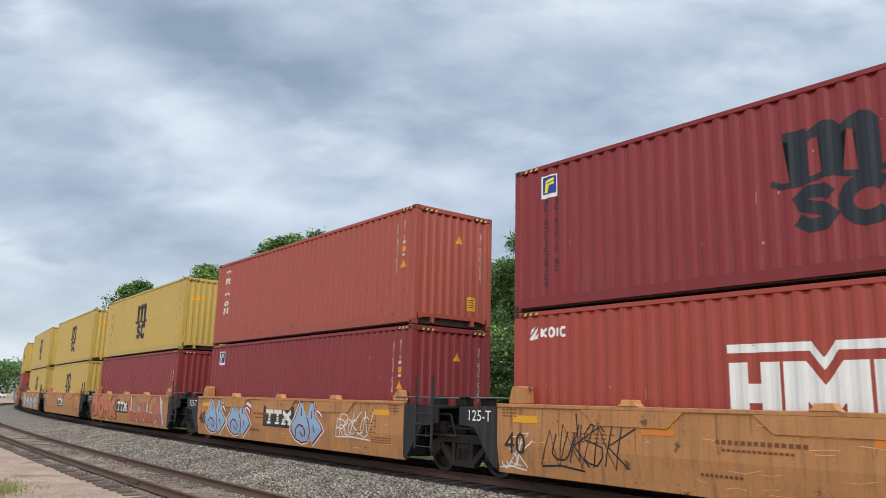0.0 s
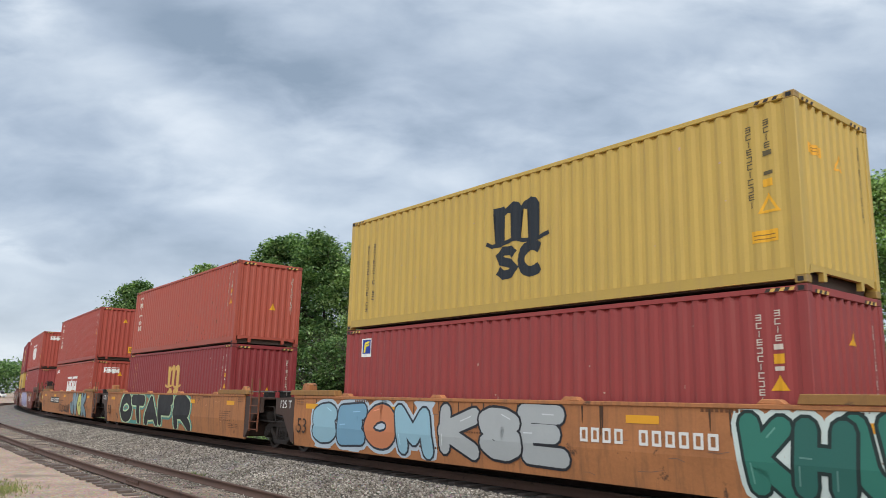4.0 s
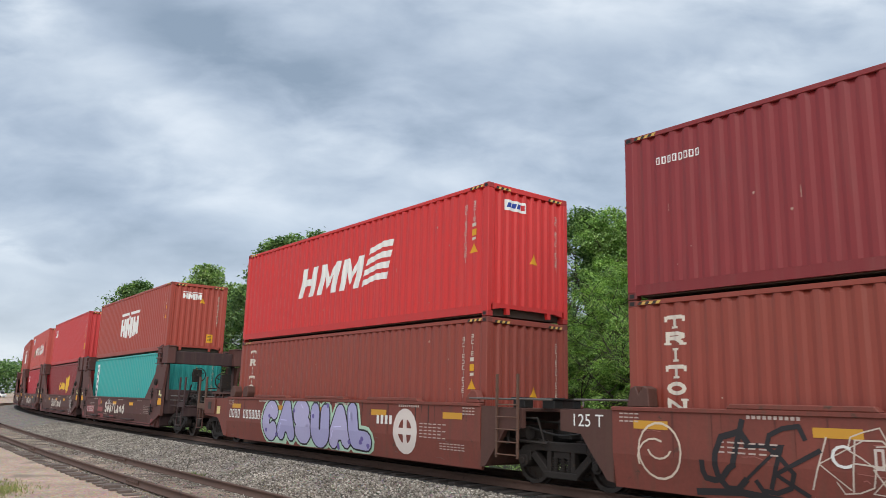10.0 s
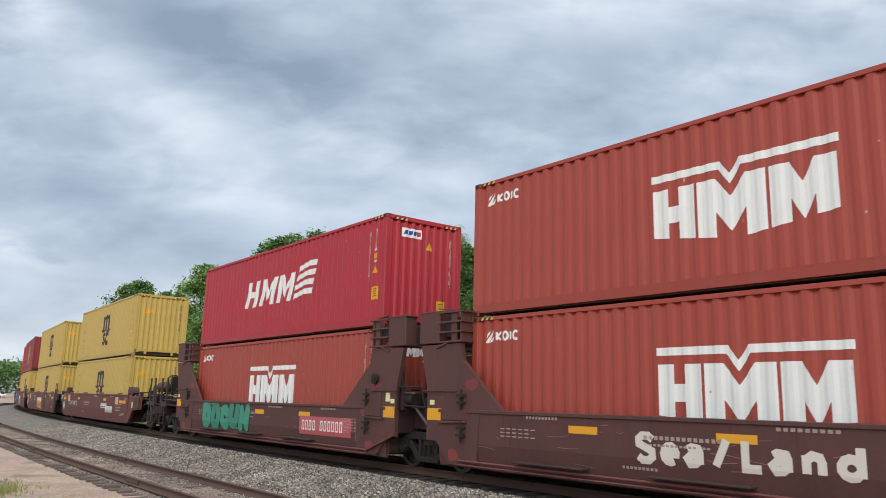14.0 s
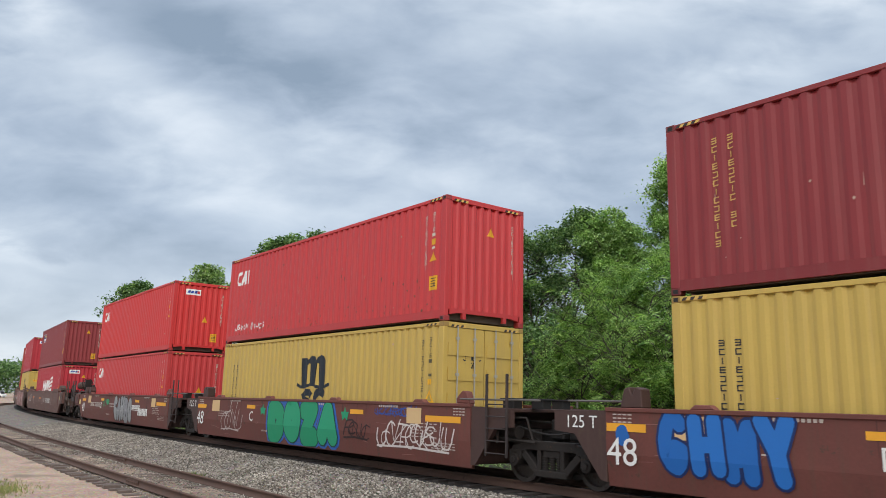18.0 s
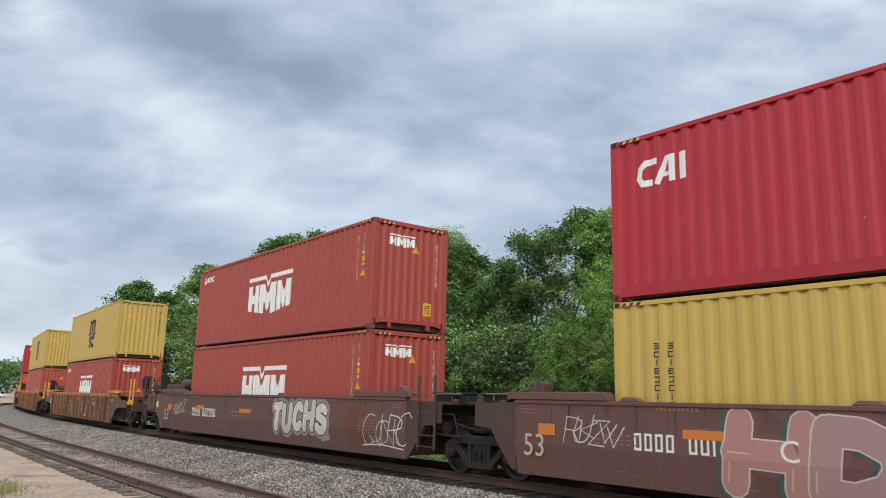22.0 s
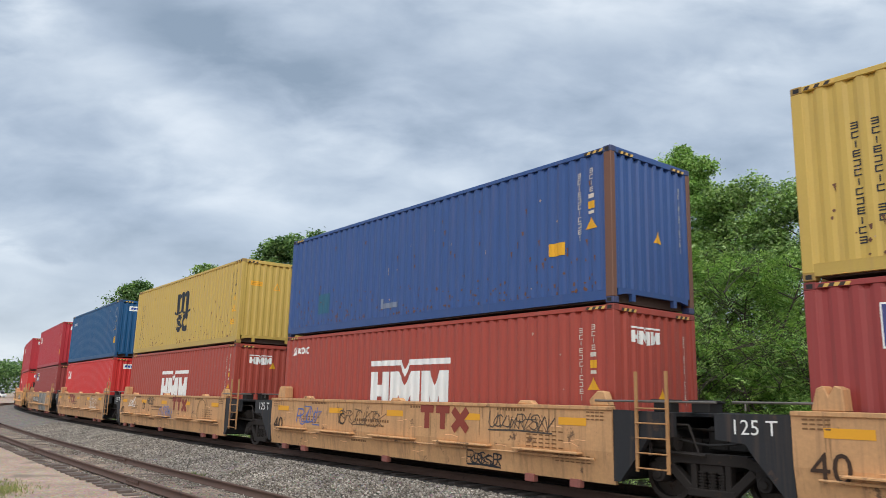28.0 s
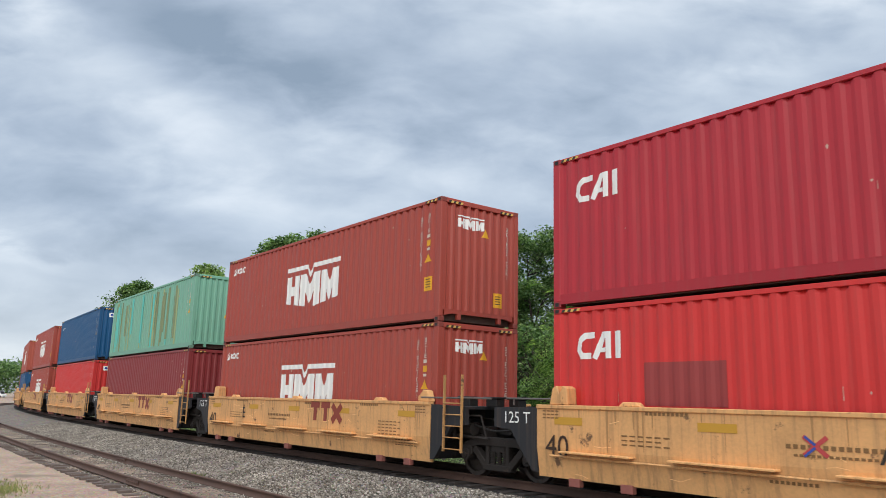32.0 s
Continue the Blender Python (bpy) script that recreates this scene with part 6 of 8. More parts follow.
        put("placard", panel, pose(sx * (start + 0.75), -HALF + 0.022, top - 0.42), lin(222, 205, 140))
        put("placard", panel, pose(sx * (start + 1.42), -HALF - 0.030, top - 0.28), lin(54, 44, 38))
    cpl = cached((kind, "coupler"), lambda: mesh_of("coupler", box(box(box(bmesh.new(), S, E - 0.12, -0.12, 0.12, 0.72, 0.96), E - 0.22, E + 0.02, -0.24, -0.04, 0.66, 1.02), E - 0.2, E - 0.04, 0.06, 0.2, 0.68, 1.0), M["iron"], 0.03))
    put("coupler", cpl, turn)
    step = cached(("step",), lambda: mesh_of("side_step", bar(bar(bar(bar(bmesh.new(), (0, 0, 1.0), (0, 0, 0.38), 0.03, 0.05), (0.5, 0, 1.0), (0.5, 0, 0.38), 0.03, 0.05), (0, 0, 0.4), (0.5, 0, 0.4), 0.10, 0.03), (0, 0, 0.7), (0.5, 0, 0.7), 0.03), M["car_paint"]))
    for sy in (-1, 1):
        put("side_step", step, turn @ pose(S - 0.55, sy * 1.40, 0), dark)
    stand = cached(("handhold",), lambda: mesh_of("handhold", bar(bar(bar(bmesh.new(), (0, 0, 1.0), (0, 0, 2.15), 0.05, 0.10), (0.62, 0, 1.0), (0.62, 0, 2.15), 0.05, 0.10), (0, 0, 1.14), (0.62, 0, 1.14), 0.03, 0.18), M["car_paint"], 0.006))
    tone = posts or dark
    for sy in (-1, 1):
        put("handhold", stand, turn @ pose(S - 0.58, sy * 1.36, 0), tone)
    if kind == "ribbed":
        put("foot_board", cached(("foot_board",), lambda: mesh_of("foot_board", box(bmesh.new(), 0, 0.6, -0.04, 0.04, 0, 0.16), M["mark"], 0.01)), turn @ pose(S - 0.74, -1.42 * sx, 1.02), COL["Y"])
    rails = cached(("rails", kind), lambda: mesh_of("guard_rail", rod(rod(bmesh.new(), (start + 0.2, 0, 1.46), (S - 0.1, 0, 1.46), 0.022, seg=6), (start + 0.2, 0, 1.3), (S - 0.1, 0, 1.3), 0.018, seg=6), M["rod"]))
    put("guard_rail", rails, turn @ pose(0, -1.3 * sx, 0))
    # brake wheel, reservoir and valves
    wheel = cached(("brake_wheel",), lambda: brake_wheel())
    tank = cached(("tank",), lambda: mesh_of("air_reservoir", rod(rod(rod(bmesh.new(), (-0.40, 0, 0), (0.40, 0, 0), 0.21, seg=16), (0.40, 0, 0), (0.50, 0, 0), 0.21, 0.1, 16), (-0.40, 0, 0), (-0.50, 0, 0), 0.21, 0.1, 16), M["car_paint"]))
    clutter = cached(("gear",), lambda: gear_mesh())
    put("pipe_run", cached(("pipes",), lambda: pipe_mesh()), turn @ pose(start + 0.85, -0.95 if sx > 0 else -0.1, 1.12))
    if kind != "bulk40":
        put("air_reservoir", tank, turn @ pose(start + (1.65 if sx > 0 else 0.35), -0.45 * sx, top + 0.38), dark)
        put("brake_gear", clutter, turn @ pose(start + 1.7, -0.55 * sx, 1.12))
        put("brake_gear", clutter, turn @ pose(start + 1.1, 0.2 * sx, top + 0.1))
    else:
        put("brake_gear", clutter, turn @ pose(8.3, -0.4 * sx, 1.12))
        put("brake_gear", clutter, turn @ pose(7.7, 0.5 * sx, 1.28))
        put("brake_wheel", wheel, turn @ pose(7.75, -0.3 * sx, 2.3))
    if sx < 0 or kind == "ribbed":
        put("brake_wheel", wheel, turn @ pose(start + 1.75, -1.0 * sx, 2.0))


def pipe_mesh():
    """Bent air pipes, a lever and brackets over an end platform."""
    bm = bmesh.new()
    for y, z, r in ((0.0, 0.10, 0.028), (0.09, 0.20, 0.02), (0.55, 0.34, 0.024), (0.95, 0.16, 0.03)):
        pts = [(-0.7, y, z), (0.1, y + 0.05, z + 0.04), (0.45, y + 0.02, z + 0.22), (0.95, y + 0.12, z + 0.18), (1.25, y + 0.10, z - 0.10)]
        for a, b in zip(pts, pts[1:]):
            rod(bm, a, b, r, seg=6)
    for x in (-0.5, 0.2, 0.8):
        box(bm, x - 0.03, x + 0.03, -0.06, 1.15, 0.0, 0.09)
        bar(bm, (x, 0.2, 0.05), (x + 0.12, 0.3, 0.52), 0.05, 0.03)
    bar(bm, (0.35, -0.05, 0.0), (0.62, -0.02, 0.78), 0.045, 0.03)
    bar(bm, (-0.55, 0.4, 0.1), (0.85, 0.62, 0.46), 0.07, 0.04)
    rod(bm, (-0.25, 0.2, 0.3), (-0.25, 0.75, 0.3), 0.10, seg=10)
    return mesh_of("pipe_run", bm, M["iron"])


def brake_wheel():
    bm = ring(bmesh.new(), (0, 0, 0), (1, 0, 0), 0.27, 0.016)
    for i in range(4):
        a = i * math.pi / 2 + 0.4
        rod(bm, (0.03, 0, 0), (0, 0.26 * math.cos(a), 0.26 * math.sin(a)), 0.014, seg=6)
    rod(bm, (-0.18, 0, 0), (0.05, 0, 0), 0.05, seg=8)
    box(bm, -0.3, -0.14, -0.16, 0.16, -0.28, 0.22)
    bar(bm, (-0.22, 0.1, -0.7), (-0.22, 0.1, 0), 0.08)
    return mesh_of("brake_wheel", bm, M["iron"])


def gear_mesh():
    bm = bmesh.new()
    rod(bm, (0, -0.2, 0.22), (0.55, -0.2, 0.22), 0.13, seg=12)
    box(bm, -0.15, 0.2, 0.05, 0.4, 0.0, 0.35)
    box(bm, 0.3, 0.62, 0.1, 0.35, 0.0, 0.28)
    rod(bm, (-0.3, 0.3, 0.45), (0.9, 0.3, 0.42), 0.025, seg=6)
    rod(bm, (-0.2, -0.35, 0.1), (1.1, -0.3, 0.05), 0.03, seg=6)
    rod(bm, (0.2, -0.45, 0.0), (0.2, -0.45, 0.5), 0.03, seg=6)
    rod(bm, (0.2, -0.45, 0.5), (0.75, -0.2, 0.5), 0.022, seg=6)
    rod(bm, (0.75, -0.2, 0.5), (0.95, -0.2, 0.0), 0.022, seg=6)
    return mesh_of("brake_gear", bm, M["iron"])


# ---- paint on the wagons ----
def on_side(kind, polys, level):
    """Outlines laid on a wagon's near side, following its lean."""
    g = KINDS[kind]
    mid = g["bot"] + 0.42 * (g["top"] - g["bot"])
    bm = flat(polys)
    bmesh.ops.bisect_plane(bm, geom=bm.verts[:] + bm.edges[:] + bm.faces[:], plane_co=(0, 0, mid), plane_no=(0, 0, 1))
    bm.normal_update()
    for i, f in enumerate(bm.faces):
        for v in f.verts:
            v.co.y = -0.00012 * (i % 12)
    for v in bm.verts:
        z = v.co.z
        inset = 0.07 * (mid - z) / (mid - g["bot"]) if z < mid and kind not in ("ribbed",) else 0.0
        v.co.y += -HALF + inset - 0.003 - 0.002 * level
    return mesh_of("paint", bm, M["mark"])


def side_paint(car, kind, polys, colour, level=1, name="marking"):
    if name in ("reflector", "placard", "painted_patch", "paint_splash") and len(polys) > 1:
        return [side_paint(car, kind, [p], colour, level, name) for p in polys][-1]
    ob = new(name, on_side(kind, polys, level))
    ob.parent, ob.color = car, (*colour, 1)
    if name in ("marking", "stencil", "logo", "emblem") or name.startswith("sprayed"):
        ob["kind"] = "stuff"
    return ob


def plate_row(u, v, w, h, n):
    return brackets(u + 0.05 * w, v + 0.2 * h, 0.92 * w, 0.6 * h, n, (4,))


def blob(rnd, u, v, ru, rv, n=14, rough=0.25):
    p = [rnd.uniform(-rough, rough) for _ in range(3)]
    return [(u + ru * (1 + p[0] * math.sin(2 * a + p[1] * 9) + p[2] * math.sin(3 * a)) * math.cos(a), v + rv * (1 + p[1] * math.sin(3 * a + p[0] * 9)) * math.sin(a)) for a in (2 * math.pi * i / n for i in range(n))]


def stroke(pts, w):
    out = []
    for (a, b), (c, d) in zip(pts, pts[1:]):
        L = math.hypot(c - a, d - b) or 1
        nx, ny = -(d - b) / L * w / 2, (c - a) / L * w / 2
        out.append([(a + nx, b + ny), (a - nx, b - ny), (c - nx, d - ny), (c + nx, d + ny)])
    return out


def lettered(car, kind, keys, u0, u1, v0, v1, fill, edge, seed, glow=None, bold=0.34, rim=0.05, lean_by=0.0, drop=None, shine=True, spots=None):
    """A sprayed piece: fat letter shapes with an edge colour, a fill and a cloud behind; drop sets off a second colour to one side."""
    rnd = random.Random(seed)
    step = (u1 - u0) / len(keys)
    top, bot = KINDS[kind]["top"] - 0.02, KINDS[kind]["bot"] + 0.02
    clip = lambda polys: [[(u, min(max(v, bot), top)) for u, v in poly] for poly in polys]
    b = bold * min(step, (v1 - v0) * 0.95)

    def fat_line(lines, w):
        out = []
        for line in lines:
            for a, b in zip(line, line[1:]):
                out += ribbon([a, b], w)
            out += [[(q[0] + w / 2 * math.cos(a), q[1] + w / 2 * math.sin(a)) for a in (k * math.pi / 5 for k in range(10))] for q in line]
        return clip(out)

    placed = []
    for i, key in enumerate(keys):
        w = step * rnd.uniform(0.98, 1.12)
        lo, hi = v0 + rnd.uniform(-0.05, 0.05), v1 + rnd.uniform(-0.05, 0.05)
        k = lean_by + rnd.uniform(-0.12, 0.12)
        lines = lines_in(key, u0 + i * step - k * (hi - lo) / 2 - 0.03 * step, lo, w, hi - lo, b, k)
        wave = rnd.uniform(0, 6)
        placed.append([[(u + 0.04 * step * math.sin(v * 5 + wave), v + 0.03 * math.sin(u * 3 + wave)) for u, v in line] for line in lines])
    if glow:
        side_paint(car, kind, [q for lines in placed for q in fat_line(lines, b + rim * 2 + 0.16)] + clip([blob(rnd, u0 + rnd.random() * (u1 - u0), rnd.choice((v0, v1)), 0.22 * step + 0.1, 0.16, 14, 0.3) for _ in range(len(keys))]), glow, 1, "sprayed_paint")
    if drop:
        du, dv, tint = drop
        side_paint(car, kind, [q for lines in placed for q in fat_line([[(u + du, v + dv) for u, v in line] for line in lines], b + rim)], tint, 2, "sprayed_paint")
    for i, lines in enumerate(placed):
        level = 3 + 3 * (i % 2)
        side_paint(car, kind, fat_line(lines, b + rim * 2), edge, level, "sprayed_outline")
        side_paint(car, kind, fat_line(lines, b), fill[i % len(fill)], level + 1, "sprayed_shape")
        if shine:
            tint = tuple(min(1, c * 1.3 + 0.08) for c in fill[i % len(fill)])
            side_paint(car, kind, clip([q for line in lines for q in ribbon([(u - b * 0.26, v + b * 0.2) for u, v in line[:2]] if math.dist(line[0], line[1]) < 0.4 else [(line[0][0] - b * 0.26, line[0][1]), (line[0][0] * 0.65 + line[1][0] * 0.35 - b * 0.26, line[0][1] * 0.65 + line[1][1] * 0.35)], 0.024)]), tint, level + 2, "sprayed_highlight")
    if spots:
        side_paint(car, kind, clip([blob(rnd, rnd.uniform(u0, u1), rnd.uniform(v0, v1), 0.07, 0.06, 10, 0.2) for _ in range(len(keys) * 2)]), spots, 9, "sprayed_paint")


def tag_lines(car, kind, u0, u1, v0, v1, colour, seed, w=0.028):
    """A hand-drawn scrawl: joined loops and slashes that spell nothing."""
    rnd = random.Random(seed)
    h = v1 - v0
    n = max(4, int((u1 - u0) / (0.24 * h + 0.05)))
    step = (u1 - u0) / n
    polys = []
    for i in range(n):
        a, b = u0 + i * step, v0 + rnd.uniform(-0.1, 0.15) * h
        k, tall = rnd.uniform(0.1, 0.4), h * rnd.uniform(0.6, 1.0)
        for line in RUNES[rnd.choice("CSJUNVZRK")]:
            pts = [(a + step * 1.9 * x + k * tall * y + 0.04 * rnd.uniform(-1, 1) * step, b + tall * y + 0.05 * h * rnd.uniform(-1, 1)) for x, y in line]
            polys += ribbon(pts, w * rnd.uniform(0.55, 0.85))
    if rnd.random() < 0.6:
        polys += ribbon([(u0, v0 - 0.08 * h), ((u0 + u1) / 2, v0 - 0.02 * h), (u1 + 0.1, v0 - 0.1 * h)], w * 0.9)
    top, bot = KINDS[kind]["top"] - 0.02, KINDS[kind]["bot"] + 0.02
    side_paint(car, kind, [[(u, min(max(v, bot), top)) for u, v in q] for q in polys], colour, 2, "sprayed_scrawl")


def dressing(car, kind, number, spec):
    """Lettering, reflectors, plates and paint that are common to a wagon's family."""
    g = KINDS[kind]
    P, top = g["P"], g["top"]
    yel = lin(232, 165, 40)
    white = lin(225, 222, 215)
    u = [P * f for f in (-0.88, -0.42, 0.0, 0.42, 0.86)]
    hi = top - 0.32
    if spec.get("reflect", True):
        side_paint(car, kind, [rect(a - 0.32, hi, a + 0.32, hi + 0.13) for a in u], spec.get("reflect_colour", yel), 2, "reflector")
    if "size" in spec:
        words(spec["size"], spec.get("size_h", 0.56), None, spec.get("size_colour", lin(60, 40, 25)), car, -P + spec.get("size_at", 0.5), spec.get("size_z", 0.74), -HALF - 0.016, "size_lettering")
    # scratches, and dirt that has run down from the top edge
    rnd = random.Random(900 + number)
    base = car.children[0].color
    cuts, runs = [], []
    for _ in range(26):
        a, b, w = rnd.uniform(-P + 0.3, P - 0.6), rnd.uniform(0.3, top - 0.15), rnd.uniform(0.08, 0.5)
        cuts += stroke([(a, b), (a + w * 0.5, b + rnd.uniform(-0.03, 0.03)), (a + w, b + rnd.uniform(-0.05, 0.05))], rnd.uniform(0.006, 0.014))
    for _ in range(22):
        a, b, w = rnd.uniform(-P + 0.2, P - 0.2), rnd.uniform(0.15, 0.75), rnd.uniform(0.008, 0.028)
        runs.append([(a - w, top - 0.06), (a + w, top - 0.06), (a + w * 0.4, top - 0.06 - b), (a - w * 0.3, top - 0.06 - b * 0.9)])
    side_paint(car, kind, cuts, tuple(min(1, c * 1.5 + 0.05) for c in base[:3]), 1, "scratch_mark")["kind"] = "stuff"
    side_paint(car, kind, runs, tuple(c * 0.62 for c in base[:3]), 1, "rust_run")["kind"] = "stuff"
    small = spec.get("small", lin(120, 95, 60))
    rows = []
    for a, n in ((P - 2.0, 5), (-P + 1.9, 3)):
        rows += [rect(a + 0.16 * k, 1.0 - i * 0.07, a + 0.16 * k + 0.11, 1.022 - i * 0.07) for i in range(n) for k in range(6 - i % 2)]
    for a in (P - 0.55, -P + 0.15):
        rows += [rect(a + 0.10 * k, top - 0.10 - i * 0.06, a + 0.10 * k + 0.075, top - 0.078 - i * 0.06) for i in range(3) for k in range(4)]
    rows += [rect(P - 1.3 + 0.12 * k, 0.62 - i * 0.055, P - 1.3 + 0.12 * k + 0.09, 0.64 - i * 0.055) for i in range(3) for k in range(7)]
    rows += slabs(P * 0.55, top - 0.11, 0.8, 0.05, 10, 0.35) + slabs(-P * 0.62, top - 0.11, 0.8, 0.05, 10, 0.35) + slabs(-P * 0.3, 0.5, 0.7, 0.045, 9, 0.35)
    rows += slabs(-1.6, 0.98, 1.4, 0.06, 14, 0.35) + slabs(-1.5, 0.88, 1.1, 0.035, 14, 0.3) + slabs(0.6, top - 0.12, 0.9, 0.05, 9, 0.35)
    side_paint(car, kind, rows, small, 2, "stencil")


# ---- the train ----
C = {k: lin(*v) for k, v in dict(R=(165, 69, 54), T=(171, 79, 60), S=(168, 79, 62), MA=(136, 45, 47), M2=(150, 60, 57), YE=(197, 166, 83), RD=(205, 49, 46), CR=(176, 40, 51), C2=(196, 58, 58), BL=(50, 82, 138), NB=(6, 78, 124), TE=(52, 168, 162),
                                    GR=(120, 175, 150), HY=(192, 82, 72), BR=(142, 64, 50), OR=(196, 84, 70)).items()}
NAMES = dict(R="red-brown", T="faded red-brown", S="salmon red", MA="dark maroon", M2="dusty maroon", YE="mustard yellow", RD="bright red", CR="crimson", C2="faded red", BL="scuffed blue", NB="deep blue", TE="turquoise", GR="weathered pale green", HY="sun-faded red", BR="brown", OR="orange red")
STACKS = {
    1: (14.47, ("MA", "flag arch_k tags_k"), ("R", "mini bars")),
    2: (-1.1, ("S", "stack rust_b"), ("MA", "flag")),
    3: (-16.85, ("YE", "arch_k tags_k"), ("MA", "")),
    4: (-32.45, ("YE", "arch_k tags_k"), ("YE", "arch_k tags_k")),
    5: (-48.1, ("YE", "arch_k tags_k"), ("YE", "arch_k tags_k")),
    6: (-70.0, ("YE", "arch_k tags_k"), ("M2", "flag")),
    7: (-89.65, ("T", "stack rust_a"), ("MA", "arch_g tags_g")),
    8: (-109.2, ("R", "stack rust_c"), ("R", "mini bars")),
    9: (-131.12, ("R", "mini bars"), ("M2", "flag")),
    10: (-146.8, ("MA", "arch_g tags_g"), ("YE", "arch_k tags_k")),
    11: (-162.4, ("YE", "arch_k tags_k"), ("MA", "beam_dark scuffs")),
    12: (-178.15, ("MA", "small"), ("BR", "stack")),
    13: (-193.9, ("RD", "wing"), ("BR", "stack")),
    14: (-213.95, ("R", "bars"), ("TE", "plaque")),
    15: (-229.35, ("C2", "trio"), ("MA", "yard")),
    16: (-244.8, ("HY", "wide old_patch rust_c"), ("CR", "trio")),
    17: (-260.35, ("R", "mini bars"), ("R", "mini bars")),
    18: (-275.9, ("CR", "wing"), ("R", "mini bars")),
    19: (-297.1, ("YE", "arch_k tags_k"), ("YE", "arch_k tags_k")),
    20: (-315.45, ("YE", "arch_k tags_k"), ("YE", "arch_k tags_k")),
    21: (-333.45, ("MA", "arch_g tags_g"), ("YE", "arch_k tags_k")),
    22: (-351.65, ("C2", "trio scrawl rust_b"), ("YE", "arch_k tags_k", True)),
    23: (-369.6, ("RD", "trio"), ("C2", "trio")),
    24: (-392.9, ("MA", "beam_plate"), ("CR", "wing")),
    25: (-412.95, ("CR", "trio"), ("YE", "arch_k tags_k")),
    26: (-432.8, ("R", "mini bars"), ("R", "bars")),
    27: (-456.8, ("YE", "arch_k tags_k"), ("R", "mini bars")),
    28: (-480.6, ("YE", "arch_k tags_k"), ("T", "stack")),
    29: (-504.78, ("CR", "trio"), ("OR", "pile")),
    30: (-526.85, ("YE", "arch_k tags_k rust_c"), ("M2", "beam_plate")),
    31: (-542.35, ("BL", "mend rust_a rust_b rust_c"), ("R", "mini bars")),
    32: (-558.28, ("YE", "arch_k tags_k rust_a rust_b"), ("R", "bars")),
    33: (-573.9, ("NB", "small"), ("RD", "trio")),
    34: (-589.8, ("CR", "trio"), ("M2", "beam_plate")),
    35: (-609.75, ("CR", "trio"), ("RD", "trio patches")),
    36: (-625.4, ("R", "mini bars"), ("R", "mini bars")),
    37: (-640.95, ("GR", "washed pile"), ("MA", "")),
    38: (-656.35, ("NB", "small"), ("RD", "")),
    39: (-672.0, ("R", "mini bars"), ("R", "mini bars")),
    40: (-691.6, ("S", "mini bars"), ("NB", "")),
    41: (-707.1, ("R", "mini bars"), ("R", "")),
}
# boxes that do not sit in the middle of their well
SLIP = {20: 0.0, 21: -0.16, 23: -0.23}
SPEED = 19.54
ORANGE, RUST, BROWN, PURPLE, PLUM, UMBER, DRAB, TAN, HONEY = (lin(*c) for c in ((190, 133, 82), (176, 116, 71), (123, 63, 52), (90, 55, 50), (107, 59, 51), (104, 73, 65), (100, 70, 54), (200, 153, 106), (220, 166, 108)))
BLK = lin(36, 37, 40)
SETS = [
    (range(1, 6), "smooth40", ORANGE, BLK, "rust-streaked orange well wagon with sprayed graffiti on its side", None, "125-T", dict(size="40", small=lin(120, 75, 40))),
    (range(6, 9), "smooth53", RUST, lin(70, 52, 44), "rusty orange-brown long well wagon covered with graffiti", lin(120, 70, 45), "125 T", dict(size="53", small=lin(110, 70, 40))),
    (range(9, 14), "smooth40", BROWN, lin(84, 54, 46), "dark red-brown well wagon with sprayed graffiti", lin(100, 72, 58), "125 T", dict(small=lin(190, 170, 160), reflect_colour=lin(205, 150, 50))),
    (range(14, 19), "bulk40", PURPLE, lin(62, 42, 42), "dark brown well wagon with tall end frames", None, None, dict(small=lin(170, 150, 140))),
    (range(19, 24), "smooth48", PLUM, lin(72, 50, 45), "dark brown long well wagon with yellow reflector strips", lin(52, 44, 44), "125 T", dict(reflect=False, size="48", size_at=0.33, size_h=0.62, size_colour=lin(232, 230, 226), small=lin(190, 175, 165))),
    (range(24, 27), "smooth53", UMBER, lin(78, 58, 50), "dark umber long well wagon with scratched graffiti", lin(74, 58, 50), None, dict(reflect=False, size="53", size_colour=lin(190, 175, 150), small=lin(140, 100, 84))),
    (range(27, 30), "ribbed", DRAB, lin(74, 60, 52), "grimy brown well wagon with upright ribs and tan top rail", lin(222, 158, 60), None, dict(small=lin(132, 104, 78), reflect_colour=lin(200, 140, 60))),
    (range(30, 35), "ledge40", TAN, BLK, "tan well wagon with step ledges and light graffiti", lin(176, 130, 84), "125 T", dict(size="40", small=lin(120, 85, 50))),
    (range(35, 40), "ledge40", HONEY, BLK, "clean honey-yellow well wagon with step ledges", lin(190, 142, 86), "125 T", dict(size="40", small=lin(130, 95, 55), reflect_colour=lin(200, 150, 50))),
    (range(40, 42), "ledge40", HONEY, BLK, "clean honey-yellow well wagon with step ledges", lin(190, 142, 86), "125 T", dict(small=lin(130, 95, 55))),
]
MOVING = []


